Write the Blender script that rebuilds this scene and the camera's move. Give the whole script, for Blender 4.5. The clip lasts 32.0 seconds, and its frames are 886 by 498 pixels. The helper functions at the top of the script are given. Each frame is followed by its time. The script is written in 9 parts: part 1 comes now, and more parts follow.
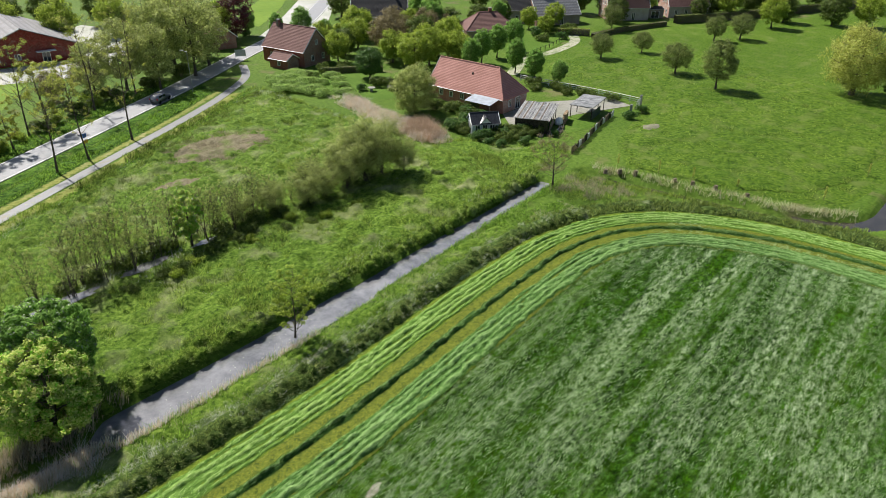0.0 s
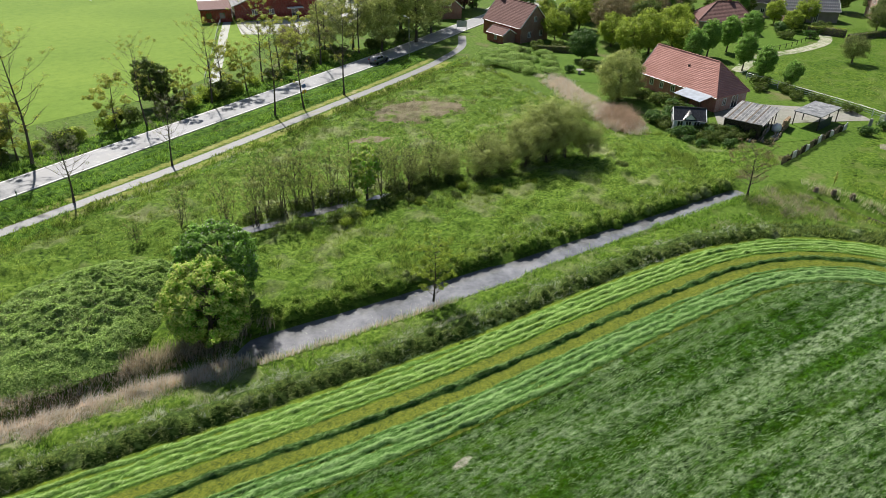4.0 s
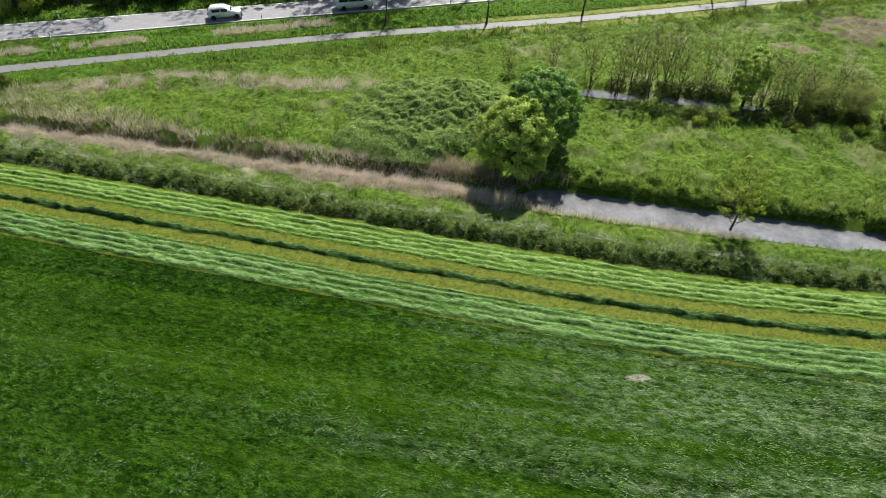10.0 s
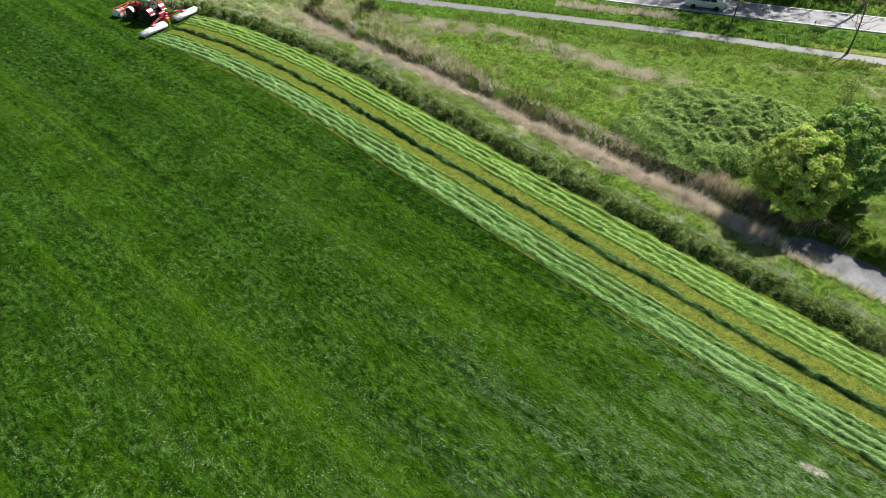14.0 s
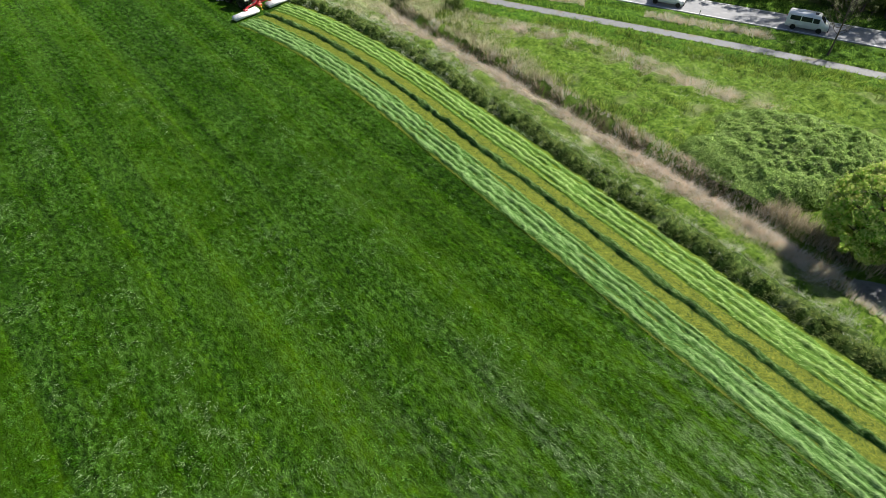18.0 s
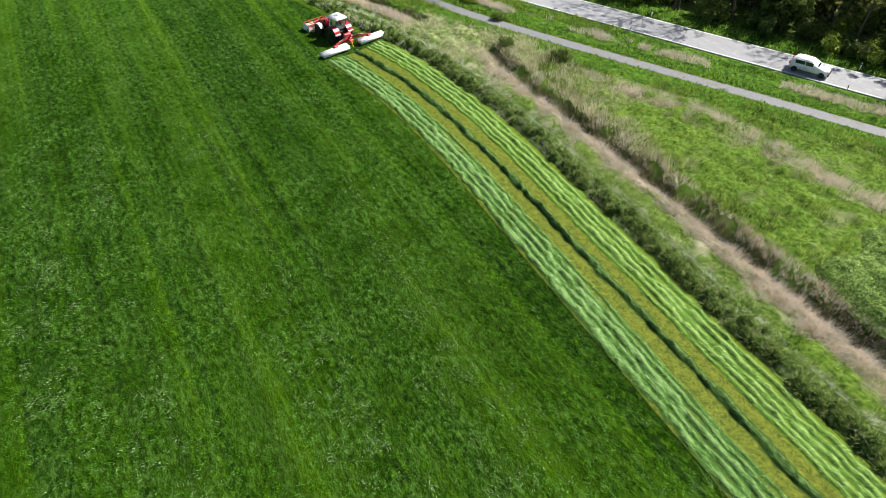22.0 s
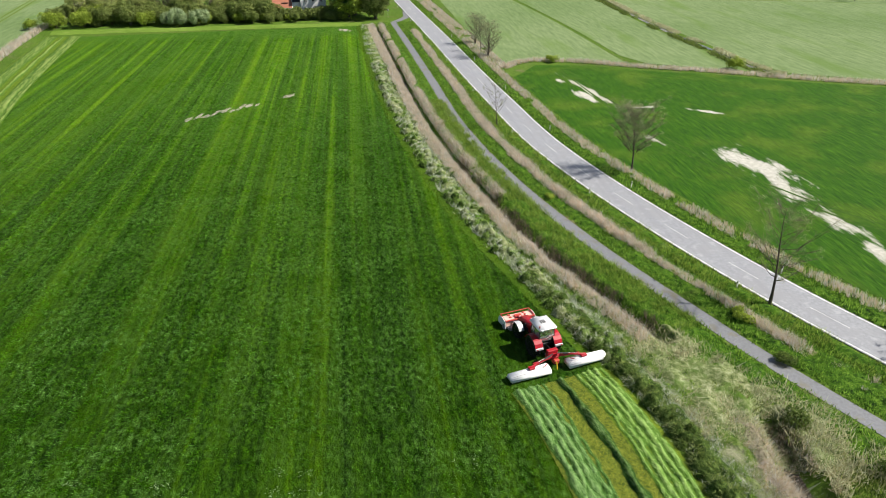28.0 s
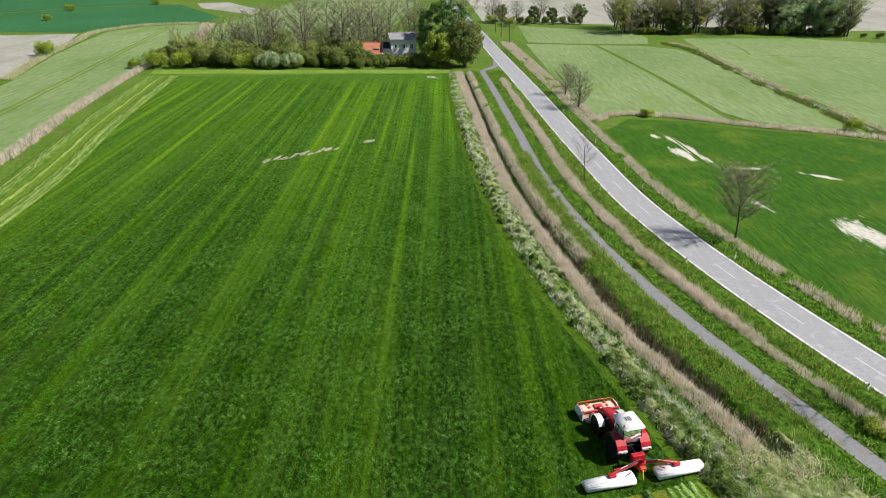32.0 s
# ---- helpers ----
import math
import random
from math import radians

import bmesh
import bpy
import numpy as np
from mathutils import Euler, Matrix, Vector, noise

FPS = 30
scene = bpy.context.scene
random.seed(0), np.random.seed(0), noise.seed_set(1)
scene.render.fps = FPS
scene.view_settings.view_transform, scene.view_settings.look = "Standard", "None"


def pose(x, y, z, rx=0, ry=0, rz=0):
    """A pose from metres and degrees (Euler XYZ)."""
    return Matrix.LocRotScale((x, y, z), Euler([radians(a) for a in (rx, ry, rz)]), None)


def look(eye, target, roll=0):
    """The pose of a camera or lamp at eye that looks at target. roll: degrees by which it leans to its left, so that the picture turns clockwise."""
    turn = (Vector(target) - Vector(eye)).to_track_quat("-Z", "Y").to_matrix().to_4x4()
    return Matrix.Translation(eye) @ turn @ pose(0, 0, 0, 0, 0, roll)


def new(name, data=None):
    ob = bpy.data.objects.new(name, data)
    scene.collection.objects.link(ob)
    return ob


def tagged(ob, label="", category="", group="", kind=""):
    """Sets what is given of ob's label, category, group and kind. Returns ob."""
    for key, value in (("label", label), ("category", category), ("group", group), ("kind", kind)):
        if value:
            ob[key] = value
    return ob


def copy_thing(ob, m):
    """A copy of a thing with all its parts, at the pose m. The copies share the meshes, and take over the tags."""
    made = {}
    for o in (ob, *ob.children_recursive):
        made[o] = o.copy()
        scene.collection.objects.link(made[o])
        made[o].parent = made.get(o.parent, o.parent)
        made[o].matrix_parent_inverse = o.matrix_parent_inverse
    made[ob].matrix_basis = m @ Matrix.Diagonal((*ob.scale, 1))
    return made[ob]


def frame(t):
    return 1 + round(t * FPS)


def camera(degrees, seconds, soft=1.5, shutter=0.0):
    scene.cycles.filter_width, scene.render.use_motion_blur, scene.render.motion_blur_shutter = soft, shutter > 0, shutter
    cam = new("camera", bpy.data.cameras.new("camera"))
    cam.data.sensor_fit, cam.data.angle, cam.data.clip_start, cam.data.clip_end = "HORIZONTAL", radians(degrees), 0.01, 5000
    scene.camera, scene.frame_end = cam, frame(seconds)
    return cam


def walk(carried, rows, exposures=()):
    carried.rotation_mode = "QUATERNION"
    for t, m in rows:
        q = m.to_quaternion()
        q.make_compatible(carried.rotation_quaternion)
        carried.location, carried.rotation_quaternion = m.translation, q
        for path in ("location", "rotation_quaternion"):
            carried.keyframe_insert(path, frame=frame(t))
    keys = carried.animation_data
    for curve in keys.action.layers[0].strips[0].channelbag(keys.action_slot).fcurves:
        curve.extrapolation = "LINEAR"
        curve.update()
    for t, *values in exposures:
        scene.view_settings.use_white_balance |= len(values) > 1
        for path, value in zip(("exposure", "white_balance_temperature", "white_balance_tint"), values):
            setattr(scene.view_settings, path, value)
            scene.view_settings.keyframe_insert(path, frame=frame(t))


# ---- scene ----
cam = camera(65.46, 32.0, soft=0.8)
PATH = [
    (0, (-12.57, 6.58, 36.63), (-5.734, 12.095, 31.860), 0.43),
    (0.5, (-12.49, 6.40, 36.47), (-6.006, 12.338, 31.706), 0.54),
    (1, (-11.94, 5.84, 36.36), (-5.914, 12.233, 31.594), 0.57),
    (1.5, (-11.61, 5.44, 36.56), (-5.756, 11.983, 31.763), 0.70),
    (2, (-11.24, 5.10, 36.63), (-5.616, 11.829, 31.818), 0.86),
    (2.5, (-10.66, 4.71, 36.60), (-5.227, 11.591, 31.786), 0.90),
    (4.5, (-7.76, 3.05, 36.05), (-3.605, 10.548, 30.905), 1.09),
    (5, (-6.99, 2.53, 36.02), (-3.268, 10.158, 30.731), 1.21),
    (5.5, (-6.21, 2.21, 35.88), (-2.920, 9.944, 30.471), 1.30),
    (6, (-5.33, 1.82, 35.89), (-2.476, 9.628, 30.332), 1.34),
    (6.5, (-4.50, 1.52, 35.75), (-2.080, 9.387, 30.066), 1.42),
    (7, (-3.64, 1.18, 35.68), (-1.661, 9.076, 29.868), 1.53),
    (7.5, (-2.66, 0.83, 35.85), (-1.164, 8.713, 29.880), 1.46),
    (8, (-1.77, 0.46, 35.96), (-0.756, 8.319, 29.854), 1.52),
    (8.5, (-0.87, 0.16, 36.16), (-0.346, 7.957, 29.920), 1.61),
    (9, (0.00, 0.00, 36.04), (0.000, 7.711, 29.673), 1.78),
    (9.5, (0.96, -0.18, 36.35), (0.370, 7.394, 29.848), 1.71),
    (10, (1.99, -0.24, 36.27), (0.768, 7.235, 29.740), 1.56),
    (10.5, (2.99, -0.30, 36.30), (1.150, 7.029, 29.755), 1.39),
    (11, (3.99, -0.26, 36.30), (1.529, 6.869, 29.734), 1.20),
    (11.5, (4.97, -0.18, 36.27), (1.973, 6.735, 29.700), 1.00),
    (12, (5.90, -0.01, 36.29), (2.430, 6.658, 29.695), 0.83),
    (12.5, (6.87, 0.25, 35.98), (2.941, 6.665, 29.390), 0.63),
    (13, (7.72, 0.52, 35.67), (3.366, 6.659, 29.080), 0.48),
    (13.5, (8.53, 0.90, 35.26), (3.778, 6.744, 28.674), 0.32),
    (14, (9.42, 1.27, 35.08), (4.285, 6.766, 28.488), -0.01),
    (14.5, (10.07, 1.62, 34.86), (4.542, 6.731, 28.281), -0.10),
    (16.5, (11.66, 2.91, 34.43), (5.744, 7.602, 27.870), -0.12),
    (17, (11.80, 3.21, 34.52), (5.873, 7.881, 27.961), -0.16),
    (17.5, (11.67, 3.44, 34.77), (5.754, 8.105, 28.191), 0.01),
    (18, (11.45, 3.80, 34.99), (5.488, 8.396, 28.406), -0.04),
    (18.5, (10.90, 4.23, 35.22), (4.827, 8.665, 28.637), 0.03),
    (19, (10.27, 4.84, 35.52), (4.067, 9.100, 28.930), 0.03),
    (19.5, (9.44, 5.44, 35.80), (3.241, 9.678, 29.200), 0.13),
    (20, (8.28, 6.20, 36.03), (2.037, 10.376, 29.423), 0.14),
    (20.5, (6.91, 7.04, 36.23), (0.635, 11.132, 29.610), 0.22),
    (21, (5.42, 7.97, 36.29), (-1.050, 11.761, 29.676), 0.25),
    (21.5, (3.87, 9.08, 36.35), (-2.708, 12.693, 29.739), 0.19),
    (22, (2.04, 10.11, 36.36), (-4.515, 13.748, 29.742), 0.32),
    (22.5, (0.05, 11.11, 36.22), (-6.513, 14.759, 29.614), 0.54),
    (23, (-1.85, 12.41, 36.20), (-8.541, 15.812, 29.589), 0.35),
    (23.5, (-3.91, 13.59, 36.11), (-10.605, 16.998, 29.507), 0.38),
    (24, (-6.21, 14.63, 36.44), (-12.859, 18.049, 29.799), 0.55),
    (24.5, (-8.54, 15.61, 36.36), (-15.237, 18.962, 29.727), 0.73),
    (26.5, (-18.10, 20.91, 36.21), (-25.355, 22.778, 29.593), 0.05),
    (27, (-20.86, 21.69, 36.39), (-28.366, 23.619, 30.068), 0.09),
    (27.5, (-23.65, 22.28, 36.41), (-31.760, 24.006, 30.830), 0.14),
    (28, (-26.47, 22.94, 36.21), (-35.205, 24.045, 31.469), 0.10),
    (28.5, (-29.07, 23.71, 35.88), (-38.131, 24.576, 31.740), 0.10),
    (29, (-31.43, 24.27, 35.95), (-40.497, 25.129, 31.822), 0.12),
    (29.5, (-33.03, 24.44, 35.95), (-42.098, 25.301, 31.824), 0.19),
    (30, (-33.77, 24.50, 35.65), (-42.862, 25.087, 31.520), 0.20),
    (30.5, (-34.02, 24.15, 35.30), (-43.131, 24.365, 31.180), 0.20),
    (31, (-33.91, 24.23, 35.03), (-43.017, 24.258, 30.904), 0.24),
    (31.5, (-33.75, 24.19, 34.75), (-42.855, 24.187, 30.614), 0.30),
    (32, (-33.67, 24.25, 34.51), (-42.770, 24.220, 30.366), 0.35),
]
walk(cam, [(t, look(eye, target, roll)) for t, eye, target, roll in PATH],
     exposures=[(0, 0.66), (5, 0.61), (10, 0.62), (12, 0.65), (14, 0.78), (18, 0.82), (22, 0.91), (24, 0.92), (27, 0.80), (28, 0.61), (29, 0.48), (30, 0.49), (32, 0.58)])

# ---- sky and sun ----
SUN_EL, SUN_AZ = radians(49), math.atan2(1.0, 0.12)
world = bpy.data.worlds.new("sky")
scene.world = world
world.use_nodes = True
wn = world.node_tree.nodes
sky = wn.new("ShaderNodeTexSky")
sky.sky_type, sky.sun_disc = "NISHITA", False
sky.sun_elevation, sky.sun_rotation = SUN_EL, radians(90) - SUN_AZ
world.node_tree.links.new(sky.outputs[0], wn["Background"].inputs[0])
wn["Background"].inputs[1].default_value = 0.055
sun_data = bpy.data.lights.new("sun", "SUN")
sun_data.energy, sun_data.angle, sun_data.color = 5.0, radians(0.5), (1.0, 0.945, 0.865)
sun = new("sun", sun_data)
sun.matrix_world = look((math.cos(SUN_AZ) * math.cos(SUN_EL) * 300, math.sin(SUN_AZ) * math.cos(SUN_EL) * 300, math.sin(SUN_EL) * 300), (0, 0, 0))


# ---- materials ----
class Nodes:
    """A short hand for building node materials."""

    def __init__(self, name):
        self.mat = bpy.data.materials.new(name)
        self.mat.use_nodes = True
        self.t = self.mat.node_tree
        self.bsdf = self.t.nodes["Principled BSDF"]
        self.out = self.t.nodes["Material Output"]
        self.co = None

    def n(self, kind, **inputs):
        node = self.t.nodes.new("ShaderNode" + kind)
        for key, value in inputs.items():
            self.put(node, key.replace("_", " "), value)
        return node

    def put(self, node, key, value):
        sock = node.inputs[int(key[1:])] if key[0] == "i" and key[1:].isdigit() else node.inputs[key]
        if isinstance(value, bpy.types.NodeSocket):
            self.t.links.new(value, sock)
        else:
            sock.default_value = value

    def coords(self, scale=(1, 1, 1), turn=0.0):
        if self.co is None:
            self.co = self.n("TexCoord").outputs["Object"]
        m = self.n("Mapping", Vector=self.co, Scale=scale, Rotation=(0, 0, turn))
        return m.outputs[0]

    def noise(self, scale, detail=3.0, vec=None, rough=0.55, warp=0.0):
        return self.n("TexNoise", Vector=vec or self.coords(), Scale=scale, Detail=detail, Roughness=rough, Distortion=warp).outputs[0]

    def ramp(self, fac, *stops):
        r = self.n("ValToRGB", Fac=fac)
        el = r.color_ramp.elements
        while len(el) < len(stops):
            el.new(0.5)
        for e, (p, c) in zip(el, stops):
            e.position, e.color = p, (*c, 1) if len(c) == 3 else c
        return r.outputs[0]

    def mask(self, fac, lo, hi):
        return self.n("MapRange", Value=fac, i1=lo, i2=hi).outputs[0]

    def mix(self, fac, a, b, blend="MIX"):
        m = self.t.nodes.new("ShaderNodeMix")
        m.data_type, m.blend_type = "RGBA", blend
        for k, v in ((0, fac), (6, a), (7, b)):
            if isinstance(v, bpy.types.NodeSocket):
                self.t.links.new(v, m.inputs[k])
            else:
                m.inputs[k].default_value = (*v, 1) if k and len(v) == 3 else v
        return m.outputs[2]

    def math(self, op, a, b=0.0):
        m = self.t.nodes.new("ShaderNodeMath")
        m.operation = op
        for k, v in ((0, a), (1, b)):
            if isinstance(v, bpy.types.NodeSocket):
                self.t.links.new(v, m.inputs[k])
            else:
                m.inputs[k].default_value = v
        return m.outputs[0]

    def island(self):
        return self.n("NewGeometry").outputs["Random Per Island"]

    def chance(self):
        return self.n("ObjectInfo").outputs["Random"]

    def bump(self, height, strength=0.4, distance=0.05):
        b = self.n("Bump", Height=height, Strength=strength, Distance=distance)
        self.put(self.bsdf, "Normal", b.outputs[0])

    def done(self, color, rough=0.7, metal=0.0, spec=0.4, leaf=0.0):
        self.put(self.bsdf, "Base Color", (*color, 1) if isinstance(color, tuple) and len(color) == 3 else color)
        self.put(self.bsdf, "Roughness", rough)
        self.put(self.bsdf, "Metallic", metal)
        self.put(self.bsdf, "Specular IOR Level", spec)
        if leaf:
            tr = self.n("BsdfTranslucent")
            self.put(tr, "Color", color if isinstance(color, bpy.types.NodeSocket) else (*color, 1))
            mx = self.n("MixShader", Fac=leaf)
            self.t.links.new(self.bsdf.outputs[0], mx.inputs[1])
            self.t.links.new(tr.outputs[0], mx.inputs[2])
            self.t.links.new(mx.outputs[0], self.out.inputs[0])
        return self.mat


def plain(name, color, rough=0.5, metal=0.0, grain=0.12, scale=6.0, spec=0.4, bump=0.0, bscale=40.0):
    """Paint, plastic, metal or plaster with slight wear."""
    k = Nodes(name)
    f = k.noise(scale, 4)
    dark = tuple(c * (1 - grain * 2.2) for c in color)
    lite = tuple(min(1, c * (1 + grain)) for c in color)
    c = k.ramp(f, (0.3, dark), (0.65, lite))
    if bump:
        k.bump(k.noise(bscale, 3), bump, 0.02)
    return k.done(c, k.mask(k.noise(scale * 3, 2), -0.5 + rough, 0.6 + rough) if rough > 0.5 else rough, metal, spec)


def leafy(name, dark, lite, leaf=0.35, rough=0.5, spec=0.3, tip=None, gain=1.0, warm=True):
    """Leaves and blades: each piece has its own shade, with slow changes over the plant."""
    k = Nodes(name)
    dark, lite = ([min(0.8, v * f) for v, f in zip(c, (2.2 * gain, 1.75 * gain, 1.75 * gain) if warm else (1.65 * gain, 1.65 * gain, 1.65 * gain))] for c in (dark, lite))
    dark, lite = tuple(dark), tuple(lite)
    c = k.ramp(k.island(), (0.05, dark), (0.55, tuple((a + b) / 2 for a, b in zip(dark, lite))), (0.95, lite))
    c = k.mix(k.mask(k.noise(0.35, 3), 0.35, 0.7), c, tip or tuple(x * 1.15 for x in lite), "MIX") if tip else c
    c = k.mix(k.mask(k.noise(0.9, 2), 0.3, 0.75), c, (0.62, 0.66, 0.6), "MULTIPLY")
    return k.done(c, rough, 0, spec, leaf)


def bare_mask(k, spots, grain=(0.5, 1.2, 1), lo=0.15, hi=0.55):
    """Bare ground: rounded places (x, y, half-lengths, turn) with frayed outlines."""
    bare = None
    for cx, cy, rx, ry, turn in spots:
        m_ = k.n("Mapping", Vector=k.co, Location=(cx, cy, 0), Rotation=(0, 0, turn), Scale=(rx, ry, 1000))
        m_.vector_type = "TEXTURE"
        ln = k.t.nodes.new("ShaderNodeVectorMath")
        ln.operation = "LENGTH"
        k.t.links.new(m_.outputs[0], ln.inputs[0])
        near_ = k.math("SUBTRACT", 1.0, ln.outputs["Value"])
        bare = near_ if bare is None else k.math("MAXIMUM", bare, near_)
    rough_ = k.math("ADD", k.math("MULTIPLY", k.noise(0.5, 6, k.coords(grain), 0.7), 3.0), -1.55)
    return k.mask(k.math("ADD", bare, rough_), lo, hi)


def field_color(k, dark, mid, lite, pale, yellow, bent, turn=-0.13):
    """Tall meadow grass: streaks along the drilling, yellower wheel lines, lighter tufts and pale patches."""
    s1 = k.noise(1.0, 3, k.coords((0.008, 0.42, 1), turn), 0.55)
    s2 = k.noise(1.0, 2, k.coords((0.006, 0.11, 1), turn))
    fine = k.noise(1.0, 5, k.coords((1.5, 2.3, 2), turn), 0.75)
    c = k.ramp(fine, (0.36, tuple(v * 0.75 for v in dark)), (0.5, mid), (0.63, tuple(v * 1.2 for v in lite)))
    c = k.mix(k.math("MULTIPLY", k.mask(s1, 0.47, 0.72), 0.75), c, yellow)
    c = k.mix(k.math("MULTIPLY", k.mask(s2, 0.48, 0.64), 0.65), c, yellow)
    # Far end: distance haze, paler and bluer, put into the colour, plus yellower grass.
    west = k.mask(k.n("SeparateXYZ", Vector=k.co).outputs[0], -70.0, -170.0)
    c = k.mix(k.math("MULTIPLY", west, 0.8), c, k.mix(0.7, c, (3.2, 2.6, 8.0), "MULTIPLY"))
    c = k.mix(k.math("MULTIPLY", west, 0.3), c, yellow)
    head = k.mask(k.math("ADD", k.n("SeparateXYZ", Vector=k.co).outputs[0], k.math("MULTIPLY", k.noise(0.12, 3), 8.0)), -205.0, -213.0)
    s4 = k.noise(1.0, 3, k.coords((0.005, 0.62, 1), turn), 0.6)
    c = k.mix(k.math("MULTIPLY", k.mask(s4, 0.46, 0.68), k.math("ADD", 0.68, k.math("MULTIPLY", west, 0.27))), c, (2.4, 1.9, 0.9), "MULTIPLY")
    s3 = k.noise(1.0, 2, k.coords((0.01, 1.5, 1), turn), 0.5)
    c = k.mix(k.math("MULTIPLY", k.mask(s3, 0.45, 0.66), 0.68), c, (0.42, 0.47, 0.42), "MULTIPLY")
    tuft = k.math("MULTIPLY", k.mask(k.noise(1.0, 4, k.coords((1.5, 2.1, 1), turn + 0.5), 0.75), 0.46, 0.66), k.math("MULTIPLY", k.mask(k.noise(0.28, 3), 0.34, 0.58), k.mask(k.noise(0.045, 2), 0.25, 0.5)))
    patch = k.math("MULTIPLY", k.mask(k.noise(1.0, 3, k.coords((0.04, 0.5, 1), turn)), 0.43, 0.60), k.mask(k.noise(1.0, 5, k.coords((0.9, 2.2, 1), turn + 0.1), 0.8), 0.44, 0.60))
    # More of the pale patches towards the house end of the field.
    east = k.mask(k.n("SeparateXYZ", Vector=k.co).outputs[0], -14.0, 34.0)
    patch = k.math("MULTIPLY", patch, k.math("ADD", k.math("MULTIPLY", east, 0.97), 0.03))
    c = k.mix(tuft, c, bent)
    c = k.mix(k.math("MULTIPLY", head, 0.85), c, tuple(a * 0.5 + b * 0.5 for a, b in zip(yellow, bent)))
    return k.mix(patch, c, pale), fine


k = Nodes("field grass")
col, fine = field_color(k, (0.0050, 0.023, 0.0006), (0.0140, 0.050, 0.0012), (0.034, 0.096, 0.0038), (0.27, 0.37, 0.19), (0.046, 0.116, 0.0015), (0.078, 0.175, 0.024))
k.bump(k.noise(1.0, 6, k.coords((1.5, 2.1, 2.0)), 0.75), 1.0, 0.55)
FIELD_BARE = [(-144.5 - 0.95 * i + 0.6 * math.sin(4.1 * i), -5.6 + 1.3 * i, 1.9 + 0.8 * math.sin(2.3 * i), 0.62 + 0.2 * math.sin(3.7 * i), 2.85) for i in range(9)] + [(-156.9, 10.2, 2.2, 1.0, 2.4), (-220, 20.5, 2.6, 1.7, 0.5), (10.4, 31.0, 1.1, 0.36, 0.15)]
col = k.mix(bare_mask(k, FIELD_BARE, (1.2, 1.8, 1), 0.1, 0.4), col, k.ramp(k.noise(1.5, 5, None, 0.7), (0.3, (0.24, 0.22, 0.15)), (0.7, (0.56, 0.53, 0.45))))
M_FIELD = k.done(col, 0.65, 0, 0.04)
k = Nodes("field blades")
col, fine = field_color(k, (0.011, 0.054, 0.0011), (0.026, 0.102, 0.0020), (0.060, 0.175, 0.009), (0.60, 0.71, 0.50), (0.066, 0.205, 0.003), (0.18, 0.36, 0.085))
col = k.mix(k.island(), k.mix(0.85, col, (0.80, 0.82, 0.80), "MULTIPLY"), k.mix(1.0, col, (1.22, 1.2, 1.15), "MULTIPLY"))
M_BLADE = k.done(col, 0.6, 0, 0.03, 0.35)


def ground_mat(name, dark, mid, lite, dry=None, dry_amount=0.6, bump=0.9, big=0.05, rough=0.8, small=1.6, stretch=(1, 1, 1), turn=0.0, lo=0.28, hi=0.75):
    k = Nodes(name)
    v = k.coords(stretch, turn)
    c = k.ramp(k.noise(small, 6, v, 0.7), (lo, dark), (0.5, mid), (hi, lite))
    if dry:
        c = k.mix(k.mask(k.noise(big * 4, 5, v), dry_amount, dry_amount + 0.16), c, dry)
    c = k.mix(k.mask(k.noise(big, 3), 0.35, 0.7), c, (0.72, 0.8, 0.66), "MULTIPLY")
    k.bump(k.noise(small * 3, 5, v, 0.7), bump, 0.15)
    return k.done(c, rough, 0, 0.1)


M_GROUND = ground_mat("rough grass ground", (0.035, 0.065, 0.008), (0.085, 0.15, 0.017), (0.145, 0.22, 0.035), (0.16, 0.15, 0.07), 0.56)
M_ORCHARD = ground_mat("orchard meadow", (0.016, 0.052, 0.003), (0.085, 0.158, 0.012), (0.20, 0.285, 0.036), (0.15, 0.20, 0.045), 0.52, 1.6, 0.07, 0.8, 2.2, lo=0.33, hi=0.70)
M_SPORT = ground_mat("sports turf", (0.11, 0.185, 0.016), (0.145, 0.23, 0.024), (0.175, 0.265, 0.035), None, 0.6, 0.3, 0.03, 0.8, 0.6)
M_BARLEY = ground_mat("pale ripening crop", (0.11, 0.16, 0.06), (0.165, 0.225, 0.095), (0.23, 0.29, 0.14), (0.13, 0.20, 0.055), 0.54, 0.9, 0.02, 0.8, 0.6, (0.3, 1.8, 1), 0.15)
M_DARKCROP = ground_mat("dark green crop", (0.02, 0.085, 0.03), (0.03, 0.115, 0.042), (0.045, 0.14, 0.05), None, 0.6, 0.6, 0.02, 0.8, 0.5)
M_SOIL = ground_mat("dry bare soil", (0.23, 0.22, 0.20), (0.30, 0.29, 0.27), (0.38, 0.365, 0.345), (0.26, 0.245, 0.22), 0.5, 0.5, 0.03, 0.9, 0.8, (0.3, 1.5, 1), 0.3)
M_SAND = ground_mat("bare sandy patch", (0.16, 0.19, 0.07), (0.36, 0.35, 0.28), (0.56, 0.54, 0.48), (0.10, 0.17, 0.03), 0.52, 0.5, 0.12, 0.9, 1.5)
M_EARTH = ground_mat("bare grey earth", (0.14, 0.13, 0.095), (0.225, 0.21, 0.16), (0.30, 0.28, 0.22), (0.10, 0.14, 0.03), 0.56, 0.8, 0.3, 0.9, 2.5)
M_MOWN = ground_mat("dry mown verge", (0.12, 0.15, 0.02), (0.20, 0.22, 0.05), (0.33, 0.32, 0.11), (0.34, 0.32, 0.16), 0.55, 0.7, 0.08, 0.8, 2.0)
